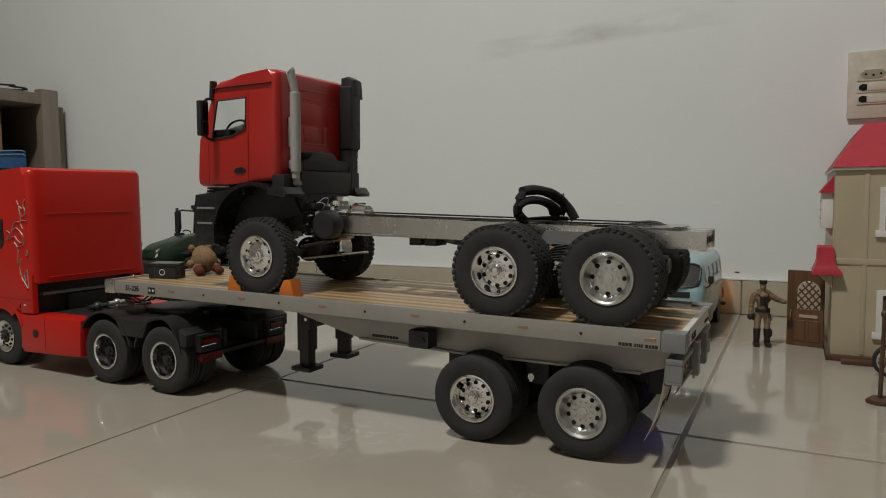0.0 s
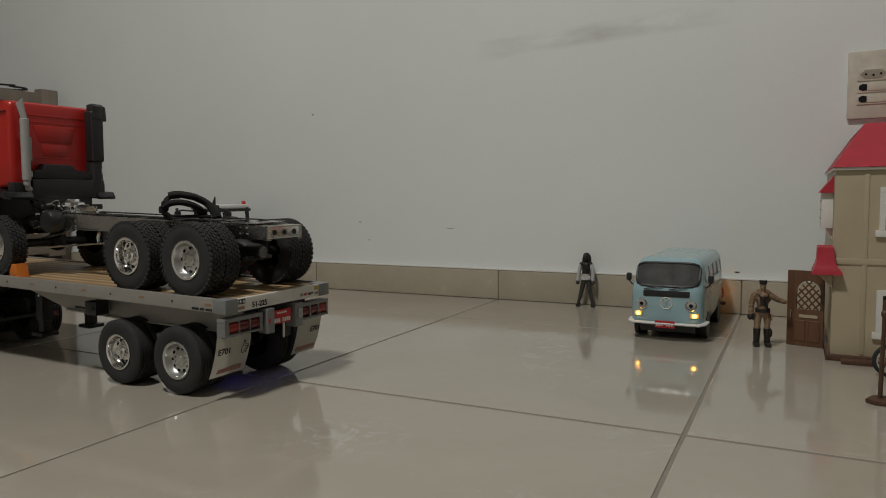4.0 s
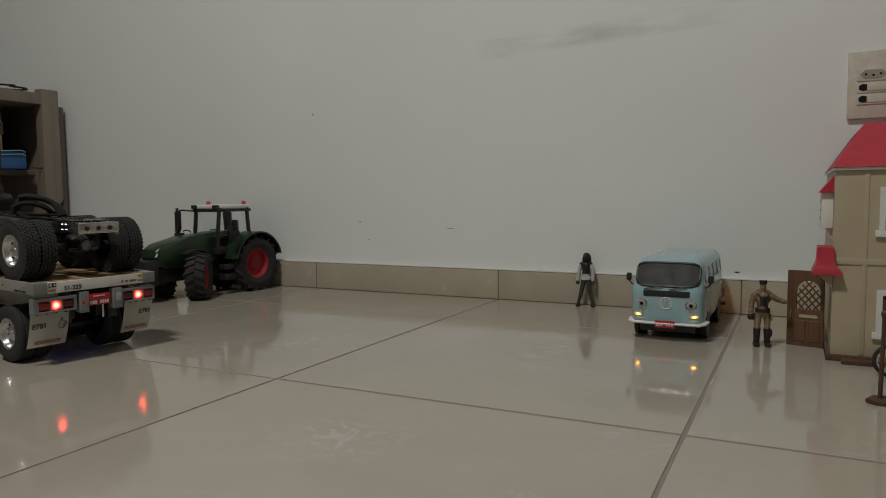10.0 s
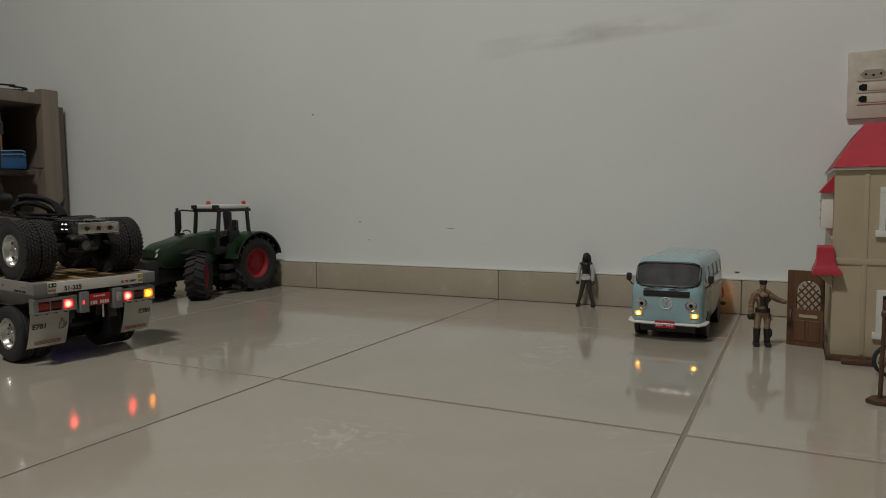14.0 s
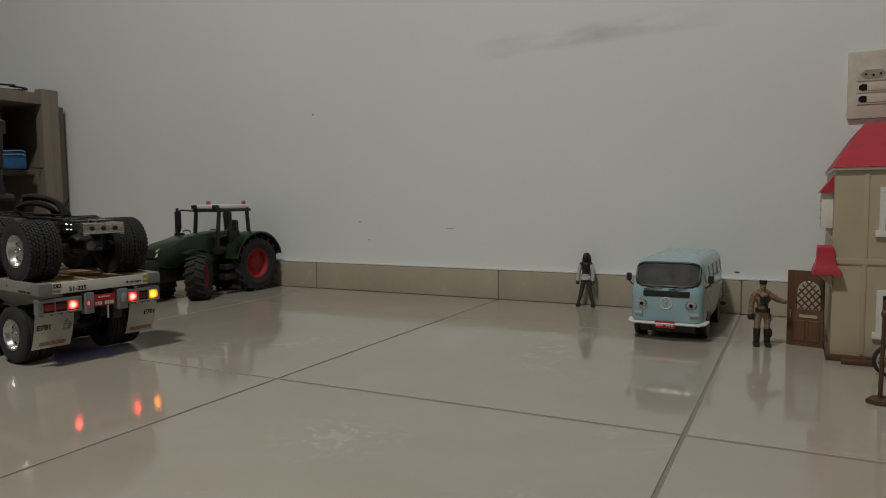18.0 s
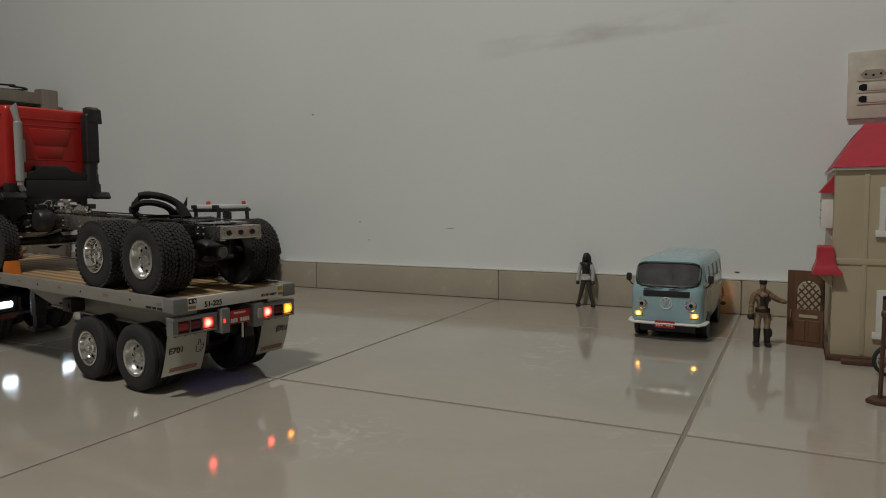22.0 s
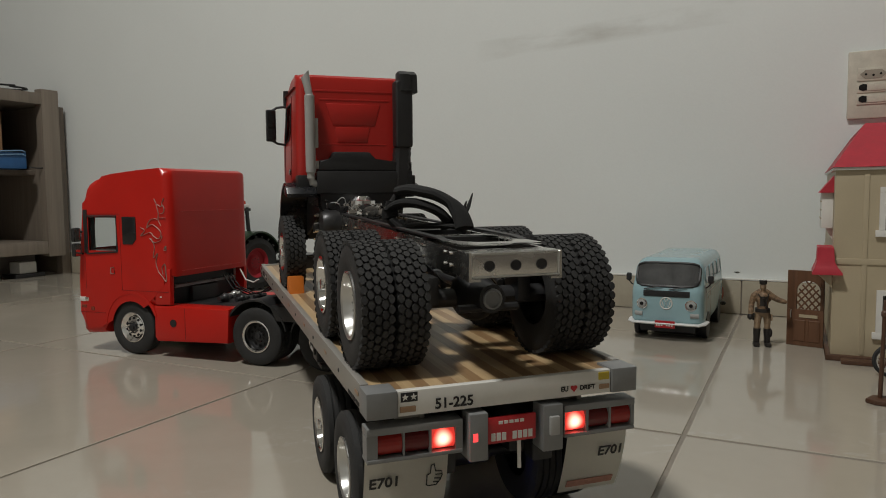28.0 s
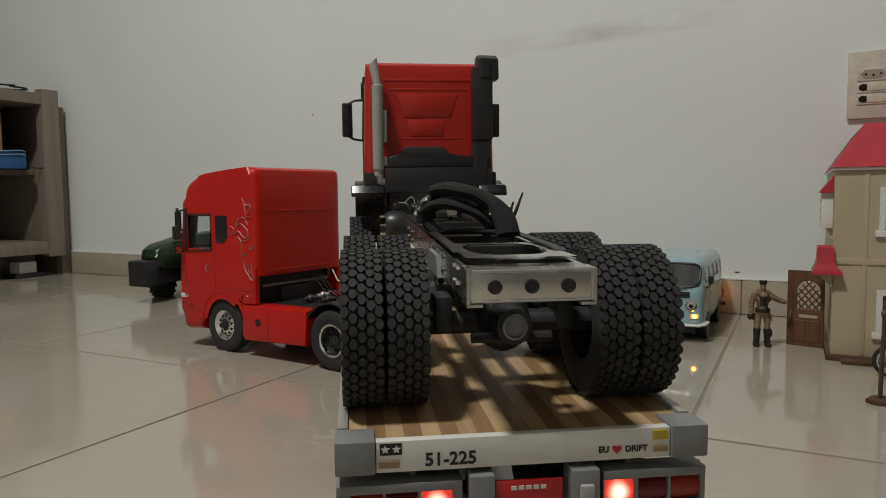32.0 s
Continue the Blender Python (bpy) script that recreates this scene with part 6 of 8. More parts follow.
        tube(bm, [(0.1190, 0.0630 * s, 0.0905), (0.1180, 0.0590 * s, 0.0850), (0.1150, 0.0540 * s, 0.0820)], 0.0011, seg=6)
        part("mirror_arm", bm, BLACK, mir)
        for x in (0.0870, -0.0640):
            bm = B()
            lathe(bm, [(-0.0075, 0.0100), (-0.0078, 0.0160), (-0.0060, 0.0188), (0.0060, 0.0188), (0.0078, 0.0160), (0.0075, 0.0100)], (x, 0.0460 * s, 0.0188), (0, 1, 0), seg=28)
            wh = part("wheel", bm, RUBBER, t, "small black tyre with a pale hub")
            bm = B()
            lathe(bm, [(0.0060 * s, 0.0108), (0.0068 * s, 0.0090), (0.0078 * s, 0.0050), (0.0080 * s, 0)], (x, 0.0460 * s, 0.0188), (0, 1, 0), seg=20)
            part("hub_cap", bm, SATIN, wh)
    # front grille, emblem, bumper, plate, wipers
    bm = B()
    prism(bm, [(-0.0340, 0.0690), (0.0340, 0.0690), (0.0350, 0.0700), (0.0350, 0.0775), (0.0340, 0.0785), (-0.0340, 0.0785), (-0.0350, 0.0775), (-0.0350, 0.0700)], 0.1385, 0.1430, axis="x", bev=0.0005)
    grille = part("air_grille", bm, BLACK, t, "black slotted air grille")
    for k in range(3):
        bm = B()
        box(bm, 0.1423, 0.1427, -0.0325, 0.0325, 0.0712 + k * 0.0024, 0.0718 + k * 0.0024)
        part("slat", bm, BLACKGLOSS, grille)
    bm = B()
    tube(bm, [(0.1424, 0.0090 * math.cos(a), 0.0590 + 0.0090 * math.sin(a)) for a in [2 * math.pi * i / 28 for i in range(29)]], 0.0009, seg=6)
    tube(bm, [(0.1424, -0.0030, 0.0662), (0.1424, 0.0, 0.0600), (0.1424, 0.0030, 0.0662)], 0.0008, seg=5)
    tube(bm, [(0.1424, -0.0066, 0.0630), (0.1424, -0.0032, 0.0524), (0.1424, 0.0, 0.0592), (0.1424, 0.0032, 0.0524), (0.1424, 0.0066, 0.0630)], 0.0008, seg=5)
    part("emblem", bm, WHITE, t, "round pale outline emblem")
    bm = B()
    tube(bm, [(0.122, -0.0560, 0.0295), (0.136, -0.0550, 0.0280), (0.1455, -0.0490, 0.0274), (0.1480, -0.0250, 0.0280), (0.1485, 0.0, 0.0280), (0.1480, 0.0250, 0.0280), (0.1455, 0.0490, 0.0274), (0.136, 0.0550, 0.0280), (0.118, 0.0570, 0.0295)], 0.0050, seg=8, flat=0.45)
    part("bumper", bm, SOFTWHITE, t, "white curved front bumper")
    bm = B()
    box(bm, 0.1490, 0.1522, -0.0150, 0.0150, 0.0215, 0.0325, bev=0.0005)
    plate = part("number_plate", bm, PLATE, t, "red number plate with pale bars")
    bm = B()
    for k in range(7):
        y = 0.0120 - k * 0.0038
        if k != 3:
            box(bm, 0.1520, 0.1526, y - 0.0026, y, 0.0245, 0.0290)
    part("lettering_bar", bm, PAPER, plate)
    for y0, y1 in ((0.030, 0.004), (-0.006, -0.034)):
        bm = B()
        tube(bm, [(0.1425, y0, 0.0858), (0.1425, (y0 + y1) / 2, 0.0832), (0.1432, y1, 0.0805)], 0.0011, seg=6)
        part("wiper", bm, BLACK, t)
    bm = B()
    tube(bm, [(-0.106, -0.0580, 0.0270), (-0.120, -0.0575, 0.0265), (-0.1290, -0.0480, 0.0260), (-0.1310, 0.0, 0.0260), (-0.1290, 0.0480, 0.0260), (-0.120, 0.0575, 0.0265), (-0.106, 0.0580, 0.0270)], 0.0050, seg=8, flat=0.6)
    part("rear_bumper", bm, BLACK, t, "black rear bumper")
    bm = B()
    box(bm, -0.12, 0.13, -0.042, 0.042, 0.0120, 0.0290)
    part("underbody", bm, BLACK, t)


# ---- the farm tractor ----
GREEN = mat("dark_green_lacquer", (0.014, 0.034, 0.014), rough=0.3, var=0.1, bump=0.03)
RIMRED = mat("red_rim_plastic", (0.33, 0.012, 0.022), rough=0.65, var=0.06)


def farm_wheel(t, x, y, r, rim, w, s, steer=0):
    bm = B()
    h = w / 2
    lathe(bm, [(-h * 0.7, rim), (-h, rim + (r - rim) * 0.4), (-h * 0.92, r - 0.006), (-h * 0.55, r - 0.0035), (h * 0.55, r - 0.0035), (h * 0.92, r - 0.006), (h, rim + (r - rim) * 0.4), (h * 0.7, rim)], seg=36)
    n = 18
    bm.verts.ensure_lookup_table()
    last = bm.verts[0]
    for side in (1, -1):
        for i in range(n):
            a = 2 * math.pi * (i + (0.5 if side < 0 else 0)) / n
            pts = [(a - 0.045, 0.0), (a + 0.045, 0.0), (a + 0.20, h * 0.98 * side), (a + 0.11, h * 0.98 * side)]
            lo = [bm.verts.new((math.sin(q) * (r - 0.006), k, math.cos(q) * (r - 0.006))) for q, k in pts]
            hi = [bm.verts.new((math.sin(q) * r, k, math.cos(q) * r)) for q, k in pts]
            bm.faces.new((lo[0], lo[1], last))
            last = lo[2]
            bm.faces.new(hi)
            for k in range(4):
                bm.faces.new((lo[k], lo[(k + 1) % 4], hi[(k + 1) % 4], hi[k]))
    wh = part("wheel", bm, RUBBER, t, "chunky black farm tyre on a red rim", m=pose(x, y * s, r, 0, 0, steer))
    bm = B()
    o = h * s
    lathe(bm, [(o * 0.68, rim + 0.001), (o * 0.66, rim - 0.001), (o * 0.50, rim - 0.004), (o * 0.12, rim - 0.006), (o * 0.05, rim * 0.55), (o * 0.30, rim * 0.42), (o * 0.36, rim * 0.2), (o * 0.36, 0)], seg=28)
    part("rim", bm, RIMRED, wh, "red wheel rim")
    bm = B()
    for i in range(8):
        a = 2 * math.pi * i / 8
        cyl(bm, (math.sin(a) * rim * 0.3, o * 0.32, math.cos(a) * rim * 0.3), (math.sin(a) * rim * 0.3, o * 0.41, math.cos(a) * rim * 0.3), 0.0015, seg=6)
    part("wheel_nut", bm, DARKSTEEL, wh)


def build_farm_tractor():
    t = thing("toy_farm_tractor", "dark green model farm tractor with red rims and white roof", "toy tractor", m=pose(-1.2660, 1.3430, 0, 0, 0, -93))
    for s in (1, -1):
        farm_wheel(t, 0.0, 0.0560, 0.0680, 0.0370, 0.0400, s)
        farm_wheel(t, 0.1760, 0.0620, 0.0530, 0.0290, 0.0440, s, 36)
    bm = B()
    prism(bm, [(0.085, 0.0700), (0.235, 0.0720), (0.256, 0.0800), (0.264, 0.1010), (0.259, 0.1170), (0.240, 0.1290), (0.170, 0.1420), (0.085, 0.1500)], -0.0290, 0.0290, bev=0.012, seg=3)
    hood = part("hood", bm, GREEN, t, "dark green sloping hood")
    for s in (1, -1):
        bm = B()
        prism(bm, [(0.246, 0.1040), (0.262, 0.1010), (0.258, 0.1090), (0.240, 0.1140)], 0.0225 * s, 0.0268 * s, bev=0.0006)
        part("head_lamp", bm, WHITE, hood, "narrow white head lamp")
        bm = B()
        for k in range(5):
            box(bm, 0.16 + k * 0.012, 0.168 + k * 0.012, 0.0262 * s, 0.0274 * s, 0.086, 0.104)
        part("side_grille", bm, BLACK, hood)
    bm = B()
    box(bm, 0.00, 0.25, -0.0200, 0.0200, 0.0420, 0.0740, bev=0.004)
    cyl(bm, (0.178, -0.055, 0.052), (0.178, 0.055, 0.052), 0.010, seg=12)
    cyl(bm, (0.0, -0.045, 0.068), (0.0, 0.045, 0.068), 0.016, seg=14)
    part("chassis", bm, BLACK, t)
    bm = B()
    box(bm, 0.255, 0.292, -0.0300, 0.0300, 0.0380, 0.0950, bev=0.006)
    part("front_weight", bm, BLACK, t, "dark block of front weights")
    # cab: pillars, glass, roof
    bm = B()
    box(bm, -0.005, 0.105, -0.0420, 0.0420, 0.0950, 0.1100, bev=0.004)
    base = part("cab_base", bm, BLACK, t)
    for s in (1, -1):
        for x0, x1, xt0 in ((0.095, 0.104, 0.086), (-0.012, -0.002, -0.002)):
            bm = B()
            prism(bm, [(x0, 0.1050), (x1, 0.1050), (xt0 + 0.008, 0.2060), (xt0, 0.2060)], 0.0360 * s, 0.0425 * s, bev=0.0008, seg=1)
            part("pillar", bm, BLACK, base)
        bm = B()
        v = [bm.verts.new(p) for p in ((-0.004, 0.0400 * s, 0.1080), (0.098, 0.0400 * s, 0.1080), (0.090, 0.0400 * s, 0.2040), (0.002, 0.0400 * s, 0.2040))]
        bm.faces.new(v)
        bmesh.ops.solidify(bm, geom=bm.faces[:], thickness=0.0006)
        ob = part("side_window", bm, PANE, base)
        ob.visible_shadow = False
        # rear mudguards
        bm = B()
        up, inn = arch(0.0, 0.0680, 0.0790, 165, 12, 18), arch(0.0, 0.0680, 0.0750, 165, 12, 18)
        prism(bm, up + inn[::-1], 0.0330 * s, 0.0800 * s, bev=0.001, seg=1)
        prism(bm, arch(0.0, 0.0680, 0.0760, 165, 12, 18), 0.0330 * s, 0.0360 * s)
        part("mudguard", bm, GREEN, t, "dark green mudguard")
        bm = B()
        up, inn = arch(0.176, 0.0530, 0.0610, 120, 60, 10), arch(0.176, 0.0530, 0.0590, 120, 60, 10)
        prism(bm, up + inn[::-1], 0.0360 * s, 0.0620 * s)
        part("front_mudguard", bm, BLACK, t)
        bm = B()
        far = 0.036 if s > 0 else 0.014
        tube(bm, [(0.096, 0.0400 * s, 0.1990), (0.110, (0.0500 + far) * s, 0.2010), (0.116, (0.0600 + far) * s, 0.1990)], 0.0024, seg=6)
        arm = part("mirror_arm", bm, BLACK, t)
        bm = B()
        box(bm, 0.112, 0.120, (0.0520 + far) * s, (0.0690 + far) * s, 0.1540 if s < 0 else 0.1630, 0.1980, bev=0.003)
        part("mirror", bm, BLACK, arm, "tall black mirror")
        bm = B()
        box(bm, 0.090, 0.104, 0.0300 * s, 0.0420 * s, 0.2030, 0.2130, bev=0.002)
        part("work_lamp", bm, BLACK, t)
        bm = B()
        lathe(bm, [(0.2130, 0.0052), (0.2205, 0.0050), (0.2220, 0.0040), (0.2225, 0)], (0.002 if s > 0 else 0.060, 0.0300 * s, 0), (0, 0, 1), seg=14)
        part("beacon", bm, mat("red_beacon_plastic", (0.55, 0.06, 0.03), 0.3), t, "small red roof beacon")
    bm = B()
    v = [bm.verts.new(p) for p in ((0.101, -0.0385, 0.1100), (0.101, 0.0385, 0.1100), (0.091, 0.0375, 0.2040), (0.091, -0.0375, 0.2040))]
    bm.faces.new(v)
    bmesh.ops.solidify(bm, geom=bm.faces[:], thickness=0.0006)
    ob = part("windscreen", bm, PANE, base)
    ob.visible_shadow = False
    bm = B()
    box(bm, -0.008, 0.096, -0.0420, 0.0420, 0.2030, 0.2140, bev=0.005, seg=3)
    roof = part("roof", bm, SOFTWHITE, t, "white cab roof")
    bm = B()
    box(bm, -0.009, 0.098, -0.0430, 0.0430, 0.1965, 0.2035, bev=0.0015)
    part("roof_edge", bm, BLACK, roof, "black rim under the roof")
    bm = B()
    box(bm, 0.030, 0.064, 0.0400, 0.0430, 0.1050, 0.1500, bev=0.002)
    part("door_panel", bm, BLACK, t)
    bm = B()
    box(bm, 0.008, 0.042, -0.0160, 0.0160, 0.1100, 0.1380, bev=0.004)
    box(bm, 0.006, 0.016, -0.0160, 0.0160, 0.1380, 0.1750, bev=0.004)
    part("seat", bm, BLACK, base)
    bm = B()
    cyl(bm, (0.085, 0.0, 0.1100), (0.072, 0.0, 0.1480), 0.0020, seg=8)
    tube(bm, [(0.070 + 0.006 * math.cos(a), 0.0150 * math.sin(a), 0.1480 + 0.0120 * math.cos(a) * 0.5) for a in [2 * math.pi * i / 18 for i in range(19)]], 0.0014, seg=6)
    part("steering_wheel", bm, BLACK, base)
    bm = B()
    box(bm, 0.050, 0.100, 0.0430, 0.0620, 0.0350, 0.0500, bev=0.002)
    box(bm, 0.050, 0.100, 0.0430, 0.0620, 0.0600, 0.0720, bev=0.002)
    part("step", bm, BLACK, t)
    bm = B()
    lathe(bm, [(0.1280, 0.0050), (0.1480, 0.0050), (0.1500, 0.0075), (0.1530, 0.0075), (0.1560, 0.0045), (0.1900, 0.0040), (0.2060, 0.0034), (0.2065, 0)], (0.114, -0.0790, 0), (0, 0, 1), seg=12)
    box(bm, 0.106, 0.120, -0.0860, -0.0640, 0.1340, 0.1460, bev=0.002)
    tube(bm, [(0.110, -0.0650, 0.1500), (0.108, -0.0560, 0.1530), (0.104, -0.0470, 0.1500), (0.104, -0.0440, 0.1380), (0.108, -0.0600, 0.1370)], 0.0018, seg=6)
    part("exhaust", bm, BLACK, t, "black exhaust column beside the cab")


# ---- figures: plain shapes ----
def limb(bm, pts, r0, r1, seg=10):
    n = len(pts) - 1
    for i in range(n):
        a, b = r0 + (r1 - r0) * i / n, r0 + (r1 - r0) * (i + 1) / n
        cyl(bm, pts[i], pts[i + 1], a, b, seg=seg)
        ball(bm, pts[i + 1], b, u=10, v=7)


CAMO = mat("brown_camouflage_paint", (0.205, 0.132, 0.076), rough=0.6, var=0.8, scale=240, bump=0.2, grain=900)
DRAB = mat("sand_camouflage_paint", (0.270, 0.190, 0.118), rough=0.6, var=0.5, scale=180, bump=0.2, grain=900)
BOOT = mat("dark_boot_paint", (0.018, 0.015, 0.013), rough=0.5)


def build_soldier():
    bm = B()
    for s in (1, -1):
        limb(bm, [(0.0056 * s, 0, 0.052), (0.0076 * s, -0.001, 0.040), (0.0080 * s, 0, 0.027)], 0.0064, 0.0048)
        cyl(bm, (0.0085 * s, 0.0005, 0.005), (0.0080 * s, 0, 0.0275), 0.0046, 0.0060, seg=14)
        box(bm, 0.0092 * s - 0.0048, 0.0092 * s + 0.0048, -0.0100, 0.0050, 0.0, 0.0065, bev=0.0022)
        box(bm, min(0.0125 * s, 0.0155 * s), max(0.0125 * s, 0.0155 * s), -0.004, 0.004, 0.0395, 0.0490, bev=0.0010)
        limb(bm, [(0.0035 * s, 0, 0.0840), (0.0100 * s, 0, 0.0795), (0.0140 * s, 0, 0.0760)], 0.0040, 0.0050)
    ball(bm, (0, 0, 0.0515), 0.0112, 1.1, 0.75, 0.70)
    limb(bm, [(0, 0, 0.053), (0, 0.0005, 0.062), (0, 0, 0.074)], 0.0080, 0.0100)
    ball(bm, (0, 0, 0.0735), 0.0118, 1.22, 0.72, 0.80)
    lathe(bm, [(0.0525, 0.0095), (0.0525, 0.0122), (0.0575, 0.0120), (0.0575, 0.0095)], (0, 0, 0), (0, 0, 1), seg=20)
    limb(bm, [(-0.0140, 0, 0.0760), (-0.0172, 0.001, 0.0640), (-0.0190, -0.003, 0.0500)], 0.0050, 0.0042)
    ball(bm, (-0.0195, -0.003, 0.0450), 0.0050)
    box(bm, -0.0160, -0.0120, -0.006, 0.002, 0.0440, 0.0520, bev=0.001)
    limb(bm, [(0.0140, 0, 0.0760), (0.0235, -0.002, 0.0710), (0.0335, -0.004, 0.0685)], 0.0050, 0.0034)
    ball(bm, (0.0125, -0.001, 0.0210), 0.0046, 0.8, 1, 1.5)
    tube(bm, [(-0.0085, -0.0075, 0.0800), (-0.0010, -0.0098, 0.0690), (0.0070, -0.0092, 0.0590)], 0.0011, seg=6)
    tube(bm, [(0.0075, -0.0072, 0.0800), (0.0050, -0.0092, 0.0690), (0.0030, -0.0092, 0.0590)], 0.0009, seg=6)
    cyl(bm, (0, 0, 0.080), (0, -0.001, 0.088), 0.0034, seg=10)
    ball(bm, (0, -0.001, 0.0905), 0.0054, 0.92, 1, 1.15)
    cyl(bm, (0, -0.001, 0.0940), (0, -0.001, 0.0995), 0.0058, 0.0064, seg=16)
    ob = part("toy_soldier", bm, CAMO)
    tagged(ob, "brown camouflage toy soldier figure standing on the floor", "toy figure")

    def hue(c):
        if c.z < 0.0280 or c.z > 0.0935 or 0.0523 < c.z < 0.0577 and abs(c.x) < 0.0125 and c.y * c.y + c.x * c.x > 0.00010 or c.z < 0.0500 and c.x < -0.0140:
            return 2
        if c.y < -0.0082 and 0.058 < c.z < 0.081:
            return 2
        return 1 if c.z < 0.054 or c.z > 0.0855 else 0

    paint_by(ob, (CAMO, DRAB, BOOT), hue)
    ob.matrix_basis = pose(-0.0450, 1.1430, 0, 0, 0, 12) @ Matrix.Diagonal((0.88, 1, 1, 1))


def build_woman():
    bm = B()
    limb(bm, [(-0.0050, 0, 0.056), (-0.0115, 0, 0.030), (-0.0185, -0.002, 0.006)], 0.0062, 0.0034)
    limb(bm, [(0.0050, 0, 0.056), (0.0095, 0, 0.030), (0.0165, -0.002, 0.006)], 0.0062, 0.0034)
    for s in (1, -1):
        box(bm, 0.0178 * s - 0.0042, 0.0178 * s + 0.0042, -0.0100, 0.0040, 0.0, 0.0060, bev=0.0018)
    ball(bm, (0, 0, 0.0570), 0.0120, 1.05, 0.75, 0.8)
    limb(bm, [(0, 0, 0.058), (0, 0, 0.068), (0, 0.0005, 0.084)], 0.0085, 0.0100)
    ball(bm, (-0.0105, 0, 0.0865), 0.0052)
    ball(bm, (0.0105, 0, 0.0865), 0.0052)
    limb(bm, [(-0.0120, 0, 0.0870), (-0.0175, 0, 0.0700), (-0.0200, -0.001, 0.0540)], 0.0050, 0.0040)
    limb(bm, [(0.0120, 0, 0.0870), (0.0165, 0, 0.0700), (0.0165, -0.001, 0.0540)], 0.0050, 0.0040)
    ball(bm, (-0.0200, -0.001, 0.0490), 0.0045)
    ball(bm, (0.0165, -0.001, 0.0490), 0.0045)
    ball(bm, (0, -0.001, 0.1010), 0.0085, 0.95, 1, 1.15)
    ball(bm, (0.0005, 0.003, 0.0950), 0.0100, 1.1, 0.7, 1.6)
    ob = part("toy_woman", bm, BOOT)
    grey = mat("grey_white_cloth_paint", (0.50, 0.50, 0.50), rough=0.7)
    olive = mat("dark_olive_paint", (0.045, 0.043, 0.036), rough=0.6)
    tagged(ob, "dark toy figure with white sleeves standing by the wall", "toy figure")
    paint_by(ob, (BOOT, grey, olive), lambda c: 1 if (0.053 < c.z < 0.086 and abs(c.x) > 0.0105) or (0.056 < c.z < 0.064 and c.y < 0) else (2 if c.z < 0.056 and c.z > 0.008 else 0))
    ob.matrix_basis = pose(-0.3860, 1.4080, 0, 0, 0, 0) @ Matrix.Diagonal((0.86, 1, 1, 1))


# ---- the doll's house with its side door ----
CREAM = mat("cream_plastic", (0.445, 0.375, 0.255), rough=0.45, var=0.05, scale=20, bump=0.02)
ROOFRED = mat("red_roof_plastic", (0.46, 0.026, 0.045), rough=0.45, var=0.12)
BROWN = mat("brown_plastic", (0.085, 0.040, 0.022), rough=0.45, var=0.15, scale=40)
DOORWOOD = wood_material("brown_door_plastic", (0.16, 0.075, 0.038), (0.10, 0.045, 0.022), by_object=0.05, along="Z", gloss=0.4)


